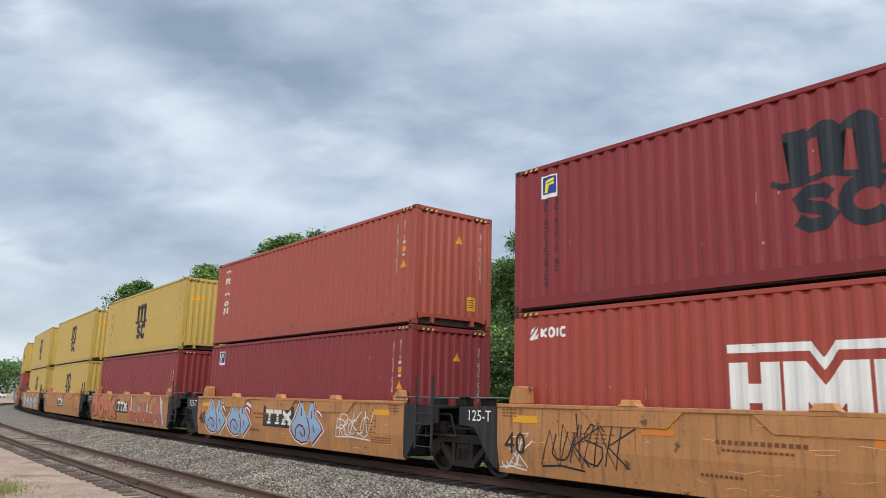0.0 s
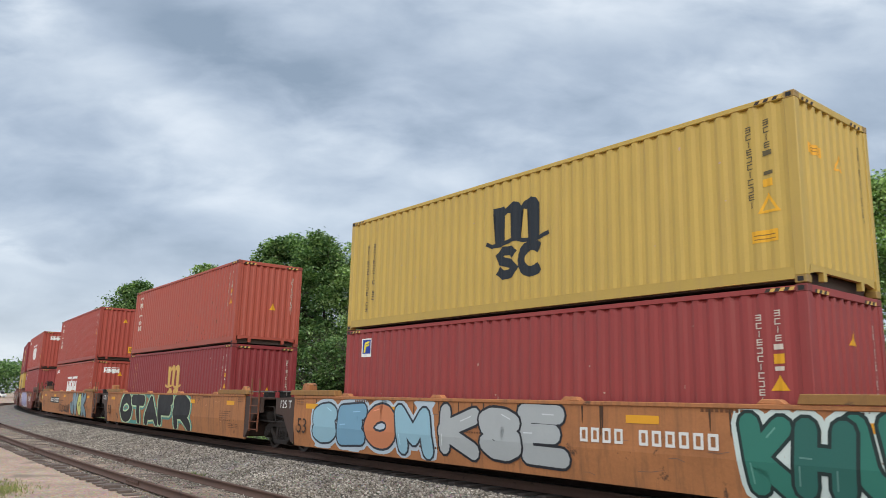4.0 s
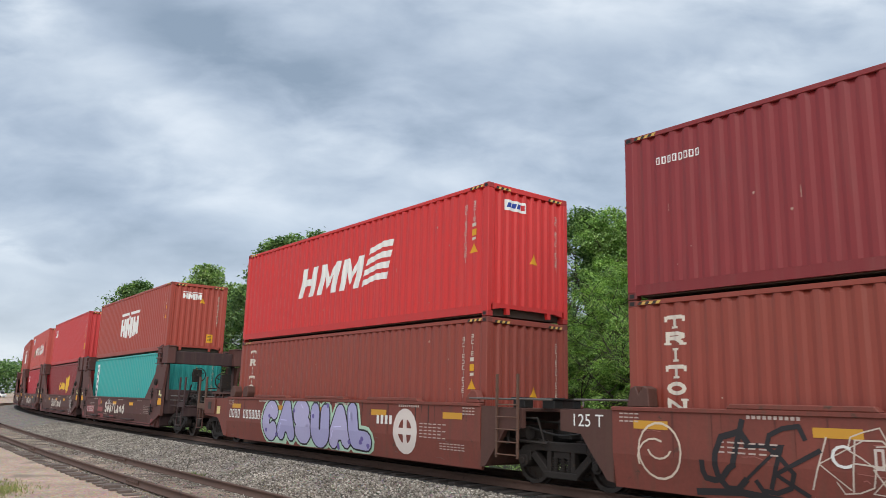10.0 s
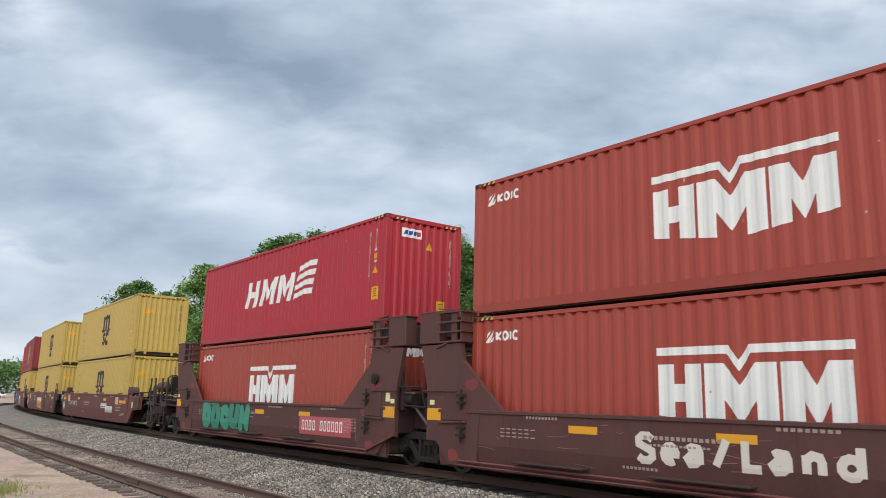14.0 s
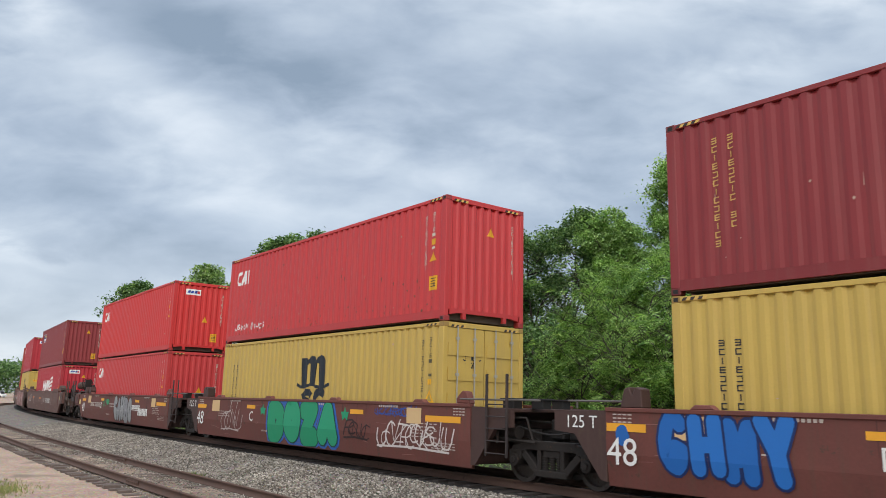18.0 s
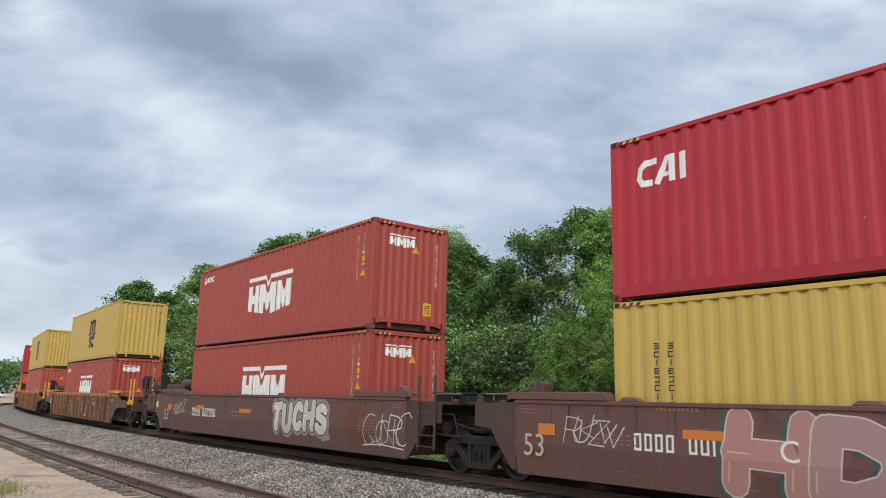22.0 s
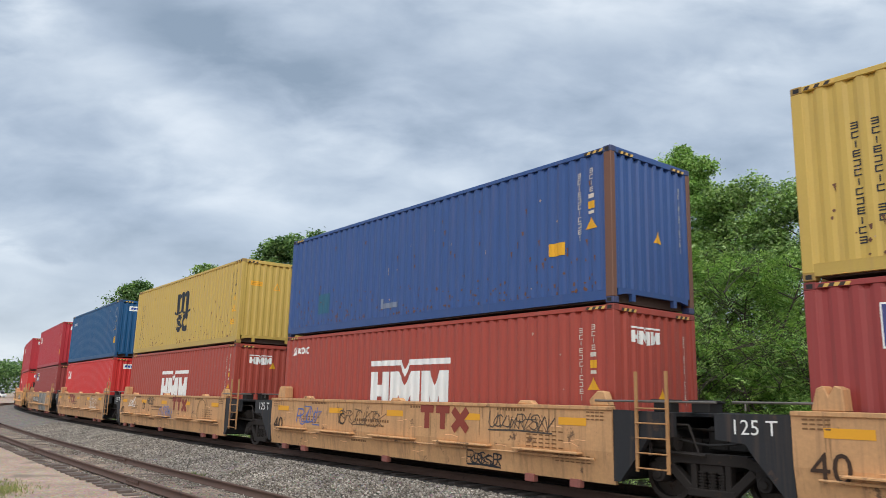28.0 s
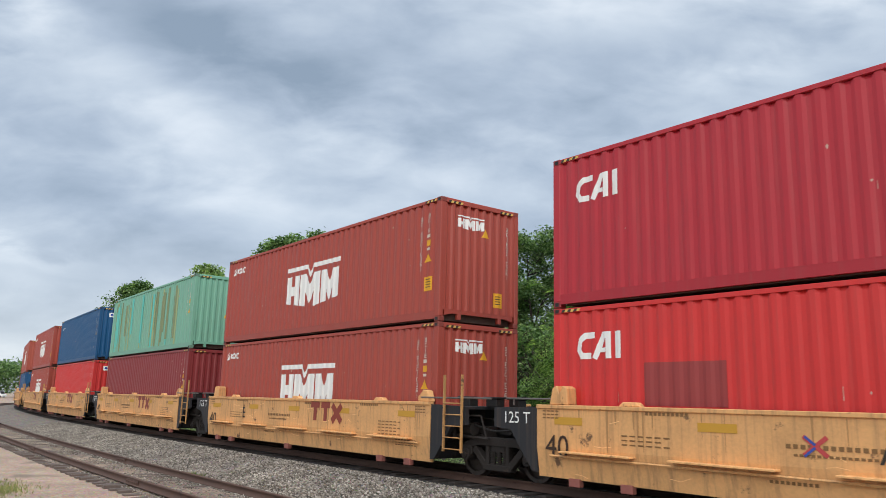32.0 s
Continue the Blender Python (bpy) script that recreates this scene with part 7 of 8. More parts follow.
def paint_wagon(n, car, kind):
    """What sets one wagon apart from the others of its family."""
    W, K = lin(228, 226, 220), lin(38, 40, 46)
    blu = lin(150, 180, 205)
    slate, lime = lin(120, 145, 155), lin(205, 205, 120)
    ttx = lin(140, 60, 45)
    bold_mark = lambda a, w, v, h, t: runes("TTX", [(a, w * 0.36), (a + w * 0.31, w * 0.36), (a + w * 0.64, w * 0.36)], v, h, t)

    def board(a):
        side_paint(car, kind, [rect(a, 0.66, a + 1.95, 1.24)], lin(58, 54, 50), 2, "logo_board")
        feet = [rect(a + f - 0.13, 0.74, a + f + 0.13, 0.80) for f in (0.40, 0.94, 1.36, 1.74)]
        side_paint(car, kind, bold_mark(a + 0.12, 1.72, 0.76, 0.40, 0.13) + feet, lin(236, 230, 214), 3, "logo")
        side_paint(car, kind, [rect(a + 0.3, 0.86 + k * 0.045, a + 1.5, 0.875 + k * 0.045) for k in range(3)], lin(58, 54, 50), 4, "logo")

    def onions(places, wide, fill, edge, ink):
        """Pairs of sprayed onion domes with spikes, curls and a feathered tip."""
        dome = [(-0.45, 1), (-0.52, 0.6), (-0.74, 0.2), (-0.97, -0.12), (-1.0, -0.45), (-0.75, -0.82), (-0.35, -1), (-0.02, -0.92), (0.12, -0.74), (0.34, -1.0), (0.62, -0.7), (1.0, -0.3), (0.82, 0.0), (0.54, 0.3), (0.44, 0.7), (0.38, 1), (0.22, 1), (0.12, 0.55), (0.02, 0.25), (-0.14, 0.5), (-0.28, 1)]
        for u in places:
            at = lambda pts, g=1.0: [(u + a * wide * g, min(0.845 + b * 0.55 * g, 1.43)) for a, b in pts]
            side_paint(car, kind, [at(dome, 1.10)], edge, 2, "sprayed_outline")
            side_paint(car, kind, [at(dome, 1.03)], ink, 3, "sprayed_outline")
            side_paint(car, kind, [at(dome, 0.95)], fill, 4, "sprayed_shape")
            curls = [[(-0.72, -0.72), (-0.68, -0.35), (-0.48, -0.12), (-0.22, -0.18), (-0.08, -0.45), (-0.16, -0.68)], [(0.02, 0.25), (0.18, -0.1), (0.2, -0.45), (0.12, -0.74)], [(-0.36, 0.7), (-0.32, 0.3)], [(0.32, 0.6), (0.30, 0.2)], [(0.42, -0.1), (0.5, -0.45)], [(-0.4, -0.45), (-0.25, -0.7)]]
            side_paint(car, kind, [q for c in curls for q in ribbon(at(c), 0.05)], ink, 5, "sprayed_scrawl")
            for k, r in enumerate(([(0.5, 0.78), (0.72, 0.95), (0.98, 0.78), (1.08, 0.5), (0.85, 0.62)], [(0.52, 0.6), (0.74, 0.66), (0.95, 0.42), (1.0, 0.2), (0.8, 0.4)])):
                side_paint(car, kind, [at(r)], edge, 5 + k, "sprayed_shape")
                side_paint(car, kind, ribbon(at(r + r[:1]), 0.028), ink, 7, "sprayed_scrawl")

    if n == 1:
        tag_lines(car, kind, -5.1, -4.2, 0.45, 1.15, K, 1, 0.035)
        tag_lines(car, kind, -4.4, -3.4, 0.40, 1.3, K, 101, 0.045)
        tag_lines(car, kind, -6.2, -5.6, 0.35, 1.0, W, 102, 0.035)
        side_paint(car, kind, [rect(-2.9, 1.05, -2.3, 1.2), rect(0.6, 1.05, 1.2, 1.2)], lin(225, 130, 50), 2, "reflector")
    if n in (2, 3, 4):
        board(-0.95 if n != 3 else -1.3)
    if n == 2:
        onions((-4.62, -2.72, 1.75), 0.90, blu, lin(235, 225, 220), lin(128, 36, 52))
        tag_lines(car, kind, 3.3, 4.8, 0.6, 1.15, W, 3, 0.04)
    if n == 3:
        lettered(car, kind, "BORK", -6.0, -1.45, 0.36, 1.40, [lin(205, 112, 74), lin(196, 118, 84)], lin(52, 38, 36), 5, None, 0.40, 0.05)
        lettered(car, kind, "LOLA", 0.75, 5.6, 0.34, 1.40, [lin(196, 106, 66), lin(190, 112, 78)], lin(120, 60, 44), 6, None, 0.36, 0.03, 0.0, (0.16, 0.03, lin(214, 218, 226)), False)
        side_paint(car, kind, [q for k in range(4) for q in ribbon([(0.95 + k * 1.22 + 0.38, 0.4), (0.98 + k * 1.22 + 0.36, 0.9), (1.02 + k * 1.22 + 0.3, 1.3)], 0.06)], lin(70, 120, 176), 9, "sprayed_scrawl")
    if n == 5:
        onions((-4.6, -1.9, 0.9, 3.9), 1.18, lin(194, 196, 200), lin(232, 228, 222), K)
    if n == 6:
        lettered(car, kind, "SEOM", -7.1, -2.0, 0.35, 1.4, [lin(150, 190, 205), lin(120, 165, 190), lin(205, 130, 90)], lin(52, 60, 70), 8, lin(190, 205, 215), 0.38)
        lettered(car, kind, "KSE", -1.7, 1.9, 0.4, 1.45, [lin(175, 180, 180)], K, 9)
        lettered(car, kind, "KHUT", 5.2, 8.1, 0.30, 1.4, [lin(52, 122, 106), lin(46, 104, 94)], lin(34, 52, 50), 10, lin(206, 220, 214), 0.42)
        side_paint(car, kind, plate_row(2.0, 0.80, 2.95, 0.40, 11), W, 5)
    if n == 7:
        lettered(car, kind, "OTAFR", -5.85, 3.4, 0.24, 1.48, [lin(34, 36, 38)], lin(190, 212, 168), 11, lin(84, 150, 142), 0.38, 0.07, 0.0, None, False)
    if n == 8:
        lettered(car, kind, "JVOK", 2.1, 6.5, 0.26, 1.48, [slate, lin(136, 158, 166), lime, slate], lin(36, 36, 38), 12, None, 0.40, 0.06, 0.0, (0.07, -0.05, lin(40, 38, 38)))
        side_paint(car, kind, [blob(random.Random(k), 1.9 + 0.42 * k, 0.45 + 0.8 * ((k * 7) % 5) / 5, 0.2, 0.14) for k in range(11)], lin(218, 138, 88), 1, "sprayed_paint")
        side_paint(car, kind, [rect(-5.04, 0.84, -1.8, 1.20)], lin(48, 44, 38), 2, "number_board")
        side_paint(car, kind, plate_row(-5.04, 0.84, 3.24, 0.36, 11), W, 3)
        tag_lines(car, kind, -1.7, 1.7, 0.4, 0.85, K, 13, 0.05)
    if n == 9:
        lettered(car, kind, "YERBA", -3.5, 2.0, 0.30, 1.44, [lin(184, 180, 212), lin(174, 170, 206)], lin(58, 48, 78), 14, lin(226, 222, 206), 0.46, 0.04, 0.0, None, True, lin(92, 66, 150))
        side_paint(car, kind, brackets(3.2, 0.78, 2.35, 0.32, 11, (4,)), W, 2)
        words("A", 0.42, None, W, car, 2.72, 0.94, -HALF - 0.014, "unit_letter")
    if n in (9, 10, 11, 12, 13):
        a = {9: -4.2, 10: 3.6, 11: 4.6, 12: 3.5, 13: 3.7}[n]
        side_paint(car, kind, hoop(a, 0.82, 0.46, 0.50, 0.55, n=18) + [rect(a - 0.07, 0.45, a + 0.07, 1.19), rect(a - 0.28, 0.75, a + 0.28, 0.89)], lin(220, 208, 200), 2, "emblem")
    if n == 10:
        side_paint(car, kind, brackets(-2.4, 0.76, 2.2, 0.28, 11, (4,)), W, 2)
        tag_lines(car, kind, -5.5, -4.6, 0.5, 1.25, W, 15, 0.03)
        tag_lines(car, kind, 4.7, 5.6, 0.5, 1.2, lin(170, 150, 150), 151, 0.03)
        lettered(car, kind, "EAEB", 0.3, 2.6, 0.28, 1.36, [lin(92, 66, 62)], lin(226, 222, 216), 16, None, 0.50, 0.028, 0.0, None, False)
        tag_lines(car, kind, -3.2, -2.2, 0.6, 1.1, K, 17, 0.05)
    if n == 11:
        lettered(car, kind, "BRAIN", -5.5, -1.0, 0.30, 1.40, [lin(150, 142, 196), lin(162, 154, 204)], lin(36, 34, 46), 18, lin(226, 226, 222), 0.40, 0.045, 0.18)
        side_paint(car, kind, brackets(-0.55, 0.78, 2.0, 0.32, 11, (4,)), W, 2)
    if n == 12:
        side_paint(car, kind, brackets(-2.2, 0.78, 1.9, 0.26, 11, (4,)), lin(205, 190, 180), 2)
        tag_lines(car, kind, -3.0, 0.3, 0.42, 1.25, lin(205, 190, 175), 19, 0.03)
        tag_lines(car, kind, 1.9, 2.8, 0.5, 1.2, lin(225, 215, 205), 191, 0.04)
        side_paint(car, kind, hoop(-0.6, 0.85, 0.5, 0.42, 0.88, n=16) + hoop(1.1, 0.85, 0.42, 0.45, 0.88, n=16), lin(205, 190, 175), 3, "sprayed_scrawl")
        side_paint(car, kind, hoop(-5.35, 0.82, 0.40, 0.44, 0.92, n=18) + ribbon(arc(-5.35, 0.9, 0.22, 0.2, 200, 340, 6), 0.03) + ribbon(arc(-5.45, 0.7, 0.3, 0.3, 60, 200, 6), 0.03), lin(214, 196, 176), 3, "sprayed_scrawl")
        tag_lines(car, kind, -4.75, -3.3, 0.35, 1.3, lin(40, 36, 38), 20, 0.11)
        words("C", 0.42, None, W, car, -2.6, 0.9, -HALF - 0.014, "unit_letter")
    if n == 13:
        lettered(car, kind, "CASUAL", -3.5, 2.3, 0.28, 1.42, [lin(178, 172, 206), lin(166, 162, 200)], lin(34, 32, 40), 21, lin(178, 208, 182), 0.46, 0.045, 0.0, None, True, lin(110, 96, 160))
        side_paint(car, kind, brackets(-6.0, 0.84, 2.3, 0.26, 11, (4,)), W, 2)
        side_paint(car, kind, slabs(2.55, 0.95, 0.7, 0.2, 4, 0.4), W, 2)
    if n in (14, 15, 16, 17):
        side_paint(car, kind, runes("Sea/Land", [(-1.78, 0.42), (-1.32, 0.40), (-0.88, 0.38), (-0.46, 0.42), (0.06, 0.36), (0.46, 0.38), (0.90, 0.40), (1.36, 0.42)], 0.60, 0.50, 0.125), lin(222, 212, 198), 2, "logo")
    if 14 <= n <= 18:
        side_paint(car, kind, [rect(6.72, 1.10, 7.18, 1.35), rect(-7.18, 1.10, -6.72, 1.35)], lin(232, 165, 40), 7, "reflector")
        side_paint(car, kind, [rect(6.80, 1.46, 6.98, 1.66), rect(7.0, 1.42, 7.16, 1.52), rect(-7.1, 1.42, -6.94, 1.52)], lin(230, 225, 170), 7, "placard")
        if n == 16:
            tag_lines(car, kind, -5.9, -5.1, 0.55, 1.0, lin(190, 186, 180), 46, 0.035)
            side_paint(car, kind, hoop(-5.5, 0.75, 0.46, 0.42, 0.94, n=18), lin(150, 130, 122), 3, "sprayed_scrawl")
    if n == 14:
        side_paint(car, kind, [rect(-5.9, 0.52, -4.0, 0.88), blob(random.Random(31), -2.95, 1.1, 0.26, 0.2), rect(-3.2, 0.62, -2.2, 0.84), rect(-3.1, 0.32, -2.1, 0.52), rect(-0.9, 0.22, -0.1, 0.5)], lin(150, 72, 72), 2, "painted_patch")
        side_paint(car, kind, brackets(-5.8, 0.58, 1.75, 0.24, 11, (4,)), lin(222, 200, 196), 3)
        tag_lines(car, kind, -1.4, -0.8, 1.02, 1.24, lin(214, 208, 202), 47, 0.03)
    if n == 15:
        tag_lines(car, kind, 4.4, 6.0, 0.35, 1.2, W, 23, 0.04)
    if n == 16:
        tag_lines(car, kind, 2.5, 4.2, 0.4, 1.25, lin(45, 110, 105), 24, 0.06)
        side_paint(car, kind, [blob(random.Random(4), 3.6, 0.45, 0.35, 0.18), blob(random.Random(5), 5.6, 0.5, 0.5, 0.22)], lin(128, 48, 48), 2, "paint_splash")
    if n == 18:
        lettered(car, kind, "DOCUH", -4.5, -0.7, 0.42, 1.28, [lin(62, 148, 122), lin(54, 136, 112)], lin(38, 84, 76), 25, None, 0.44, 0.025, 0.0, None, False)
        side_paint(car, kind, [rect(2.6, 0.55, 5.3, 1.02)], lin(188, 92, 96), 2, "painted_patch")
        side_paint(car, kind, brackets(2.75, 0.66, 2.2, 0.26, 11, (4,)), W, 3)
        side_paint(car, kind, [blob(random.Random(6), 6.2, 0.9, 0.7, 0.4), blob(random.Random(9), 5.9, 1.05, 0.3, 0.12)], lin(140, 70, 68), 2, "paint_splash")
    if n == 20:
        side_paint(car, kind, [[(-1.35, 0.40), (1.3, 0.34), (1.22, 1.12), (-1.35, 1.10)]], lin(206, 164, 96), 2, "painted_patch")
        side_paint(car, kind, bold_mark(-1.2, 2.2, 0.78, 0.30, 0.2), lin(236, 226, 212), 4, "logo")
        side_paint(car, kind, [rect(-0.9, 0.48, -0.70, 0.8), rect(-0.22, 0.48, -0.02, 0.8)] + ribbon([(0.36, 0.46), (0.75, 0.82)], 0.18) + ribbon([(0.98, 0.46), (0.7, 0.80)], 0.18), lin(176, 62, 56), 3, "logo")
        tag_lines(car, kind, -3.0, -2.2, 1.0, 1.36, lin(40, 110, 85), 261, 0.04)
        words("E", 0.42, None, W, car, -2.9, 0.9, -HALF - 0.014, "unit_letter")
        lettered(car, kind, "GNZO", 3.7, 6.2, 0.34, 1.2, [PLUM], lin(30, 58, 50), 27, None, 0.46, 0.03, 0.0, None, False)
        lettered(car, kind, "REOL", 1.75, 3.2, 0.58, 1.22, [PLUM], lin(30, 58, 50), 127, None, 0.46, 0.026, 0.0, None, False)
    if n == 21:
        words("D", 0.42, None, W, car, -3.0, 0.9, -HALF - 0.014, "unit_letter")
        lettered(car, kind, "GHMY", -6.35, -4.2, 0.48, 1.42, [lin(26, 100, 178), lin(34, 110, 190)], lin(16, 40, 92), 28, None, 0.44, 0.04, 0.0, None, False)
        side_paint(car, kind, [blob(random.Random(3), -7.06, 1.02, 0.14, 0.17)], lin(26, 96, 172), 4, "paint_splash")
        side_paint(car, kind, [[(-1.35, 0.40), (1.3, 0.34), (1.22, 1.12), (-1.35, 1.10)]], lin(206, 164, 96), 2, "painted_patch")
        side_paint(car, kind, bold_mark(-1.2, 2.2, 0.78, 0.30, 0.2), lin(236, 226, 212), 4, "logo")
        side_paint(car, kind, [rect(-0.9, 0.48, -0.70, 0.8), rect(-0.22, 0.48, -0.02, 0.8)] + ribbon([(0.36, 0.46), (0.75, 0.82)], 0.18) + ribbon([(0.98, 0.46), (0.7, 0.80)], 0.18), lin(176, 62, 56), 3, "logo")
    if n == 22:
        words("C", 0.42, None, W, car, -2.95, 0.9, -HALF - 0.014, "unit_letter")
        lettered(car, kind, "DOZA", -1.75, 2.2, 0.26, 1.40, [lin(28, 146, 102), lin(36, 154, 112)], lin(18, 62, 50), 29, lin(48, 98, 176), 0.50, 0.035, 0.0, None, False)
        for su in (-2.15, 2.55):
            side_paint(car, kind, [[(su + r * math.cos(radians(90 + 36 * k)), 1.12 + r * math.sin(radians(90 + 36 * k))) for k, r in ((k, 0.19 if k % 2 == 0 else 0.08) for k in range(10))]], lin(28, 146, 102), 3, "sprayed_star")
        tag_lines(car, kind, 2.5, 3.5, 0.6, 1.1, lin(50, 30, 30), 301, 0.05)
        tag_lines(car, kind, 3.9, 5.4, 1.15, 1.38, lin(40, 80, 160), 30, 0.03)
        tag_lines(car, kind, -5.3, -4.0, 0.5, 1.2, lin(190, 175, 170), 31, 0.04)
        tag_lines(car, kind, 4.0, 6.6, 0.5, 1.05, lin(215, 205, 200), 32, 0.05)
    if n in (19, 23):
        side_paint(car, kind, slabs(2.3, 0.86, 1.25, 0.16, 8, 0.2, 0.2) + slabs(3.3, 0.60, 1.4, 0.30, 7, 0.2, 0.15) + [rect(2.3, 0.80, 3.5, 0.83)], W, 2, "logo")
        side_paint(car, kind, brackets(-5.4, 0.84, 2.0, 0.20, 11, (4,)), lin(200, 190, 180), 2)
    if n == 23:
        lettered(car, kind, "GAHBO", -0.7, 2.3, 0.26, 1.36, [lin(150, 150, 150), lin(138, 138, 140)], lin(40, 38, 38), 33, None, 0.46, 0.04)
        tag_lines(car, kind, -3.0, -2.4, 0.9, 1.3, lin(50, 150, 95), 331, 0.03)
        side_paint(car, kind, [blob(random.Random(12), -1.95, 1.1, 0.3, 0.14)], lin(46, 140, 92), 3, "paint_splash")
        words("B", 0.42, None, W, car, -3.2, 0.9, -HALF - 0.014, "unit_letter")
    if 19 <= n <= 23:
        side_paint(car, kind, [rect(5.9, 1.06, 7.1, 1.19), rect(-7.38, 1.08, -6.6, 1.21), rect(-3.3, 1.14, -2.7, 1.25), rect(2.8, 1.14, 3.4, 1.25)], lin(235, 165, 45), 3, "reflector")
        side_paint(car, kind, [rect(5.2, 1.0, 5.75, 1.34), rect(-6.08, 1.0, -5.45, 1.36)], lin(215, 180, 130), 3, "placard")
    if n in (24, 25, 26):
        side_paint(car, kind, brackets({24: 2.5, 25: -5.5, 26: -5.0}[n], 0.80, 2.2, 0.27, 11, (4,)), W, 2)
        side_paint(car, kind, [rect(-7.6, 0.95, -7.2, 1.15), rect(-4.6, 1.02, -3.9, 1.16), rect(-0.9, 1.0, 0.0, 1.12)], lin(205, 120, 50), 3, "reflector")
        tag_lines(car, kind, -7.0, -5.9, 0.85, 1.3, lin(205, 200, 195), 40 + n, 0.03)
    if n == 24:
        for k, (a, b) in enumerate(((-4.6, -3.6), (0.6, 1.2), (5.0, 5.5))):
            tag_lines(car, kind, a, b, 0.7, 1.2, lin(176, 150, 140), 400 + k, 0.018)
        words("A", 0.42, None, W, car, 1.75, 0.95, -HALF - 0.014, "unit_letter")
    if n == 25:
        words("C", 0.42, None, W, car, -2.95, 0.92, -HALF - 0.014, "unit_letter")
        lettered(car, kind, "HDEMAKGS", -3.9, 6.3, 0.24, 1.46, [lin(176, 128, 120), lin(166, 132, 128), lin(158, 106, 100)], lin(206, 190, 182), 44, lin(112, 76, 70), 0.34, 0.022, 0.14, (-0.10, -0.02, lin(70, 84, 78)))
        side_paint(car, kind, [blob(random.Random(19), 7.25, 0.82, 0.42, 0.44, 18, 0.1)], lin(112, 56, 40), 2, "painted_patch")
    if n == 26:
        tag_lines(car, kind, 6.4, 8.0, 0.5, 1.35, lin(215, 212, 205), 451, 0.035)
        lettered(car, kind, "TUCHS", 1.5, 4.7, 0.55, 1.42, [lin(208, 204, 190), lin(196, 192, 178)], lin(74, 62, 56), 45, lin(150, 140, 128), 0.36, 0.03, 0.2)
        side_paint(car, kind, [blob(random.Random(18), 6.1, 0.85, 0.55, 0.5, 18, 0.1)], lin(104, 62, 44), 1, "painted_patch")
    if n in (27, 28, 29):
        for i in range(9):
            rnd = random.Random(n * 20 + i)
            u = -7.2 + i * 1.65
            side_paint(car, kind, [rect(u, 0.98, u + 0.45, 1.09) if i % 3 == 0 else rect(u + 0.1, 0.66, u + 0.38, 0.98)], lin(222, 140, 60) if i % 3 == 0 else rnd.choice([lin(134, 96, 70), lin(120, 86, 66), lin(104, 76, 60)]), 2, "placard")
        side_paint(car, kind, [rect(3.45, 0.70, 5.05, 1.12)], lin(52, 48, 46), 3, "logo_board")
        side_paint(car, kind, bold_mark(3.55, 1.4, 0.76, 0.30, 0.1), lin(206, 160, 120), 4, "logo")
        tag_lines(car, kind, 4.4, 5.0, 0.38, 0.66, lin(170, 156, 70), 355 + n, 0.03)
        words("53", 0.5, None, lin(70, 55, 45), car, 5.55, 0.92, -HALF - 0.014, "size_lettering")
        tag_lines(car, kind, -8.9, -8.0, 0.85, 1.2, lin(215, 212, 208), 50 + n, 0.05)
        tag_lines(car, kind, -2.1, -1.6, 0.55, 1.1, lin(200, 195, 180), 55 + n, 0.025)
        tag_lines(car, kind, 1.0, 1.6, 0.6, 1.1, lin(196, 190, 178), 155 + n, 0.025)
        tag_lines(car, kind, 2.0, 2.8, 0.35, 0.9, lin(214, 210, 202), 255 + n, 0.04)
    if n in (31, 32, 33, 36, 37, 38, 39):
        a = -2.6 if n == 33 else 1.0
        side_paint(car, kind, bold_mark(a - 0.1, 1.75, 0.84, 0.58, 0.17), ttx, 3, "logo")
    if n == 30:
        side_paint(car, kind, [rect(0.8, 0.82, 3.8, 1.20)], lin(55, 50, 44), 2, "number_board")
        side_paint(car, kind, plate_row(0.8, 0.82, 3.0, 0.38, 11), W, 3)
    if n == 31:
        tag_lines(car, kind, -4.7, -3.6, 0.85, 1.35, lin(90, 110, 170), 60, 0.05)
        tag_lines(car, kind, -2.6, -0.6, 0.9, 1.3, lin(100, 80, 60), 61, 0.03)
        tag_lines(car, kind, 3.2, 4.8, 1.0, 1.3, lin(80, 70, 60), 62, 0.035)
        tag_lines(car, kind, 2.5, 3.4, 0.3, 0.55, K, 63, 0.04)
    if n == 32:
        side_paint(car, kind, hoop(4.15, 0.95, 0.45, 0.42, 0.92, n=20), lin(150, 115, 70), 3, "sprayed_paint")
        tag_lines(car, kind, -0.6, 0.75, 0.62, 1.1, lin(90, 120, 180), 64, 0.05)
        tag_lines(car, kind, -4.9, -4.0, 1.0, 1.3, lin(230, 220, 210), 641, 0.04)
        tag_lines(car, kind, -2.2, -1.4, 1.1, 1.4, lin(70, 66, 60), 642, 0.04)
    if n == 33:
        tag_lines(car, kind, 3.0, 4.6, 0.8, 1.3, lin(225, 215, 200), 65, 0.04)
        words("E", 0.42, None, lin(60, 48, 36), car, 2.2, 0.98, -HALF - 0.014, "unit_letter")
    if n == 34:
        tag_lines(car, kind, -4.9, -3.6, 0.4, 1.2, K, 66, 0.07)
        side_paint(car, kind, [rect(-3.0, 0.78, 0.15, 1.14)], lin(52, 48, 42), 2, "number_board")
        side_paint(car, kind, plate_row(-3.0, 0.78, 3.15, 0.36, 11), W, 3)
        lettered(car, kind, "HASE", 0.5, 4.0, 0.26, 1.40, [lin(132, 130, 124), lin(146, 144, 138)], lin(30, 30, 32), 67, lin(206, 200, 188), 0.42, 0.05, 0.0, (-0.06, -0.04, lin(30, 30, 32)))
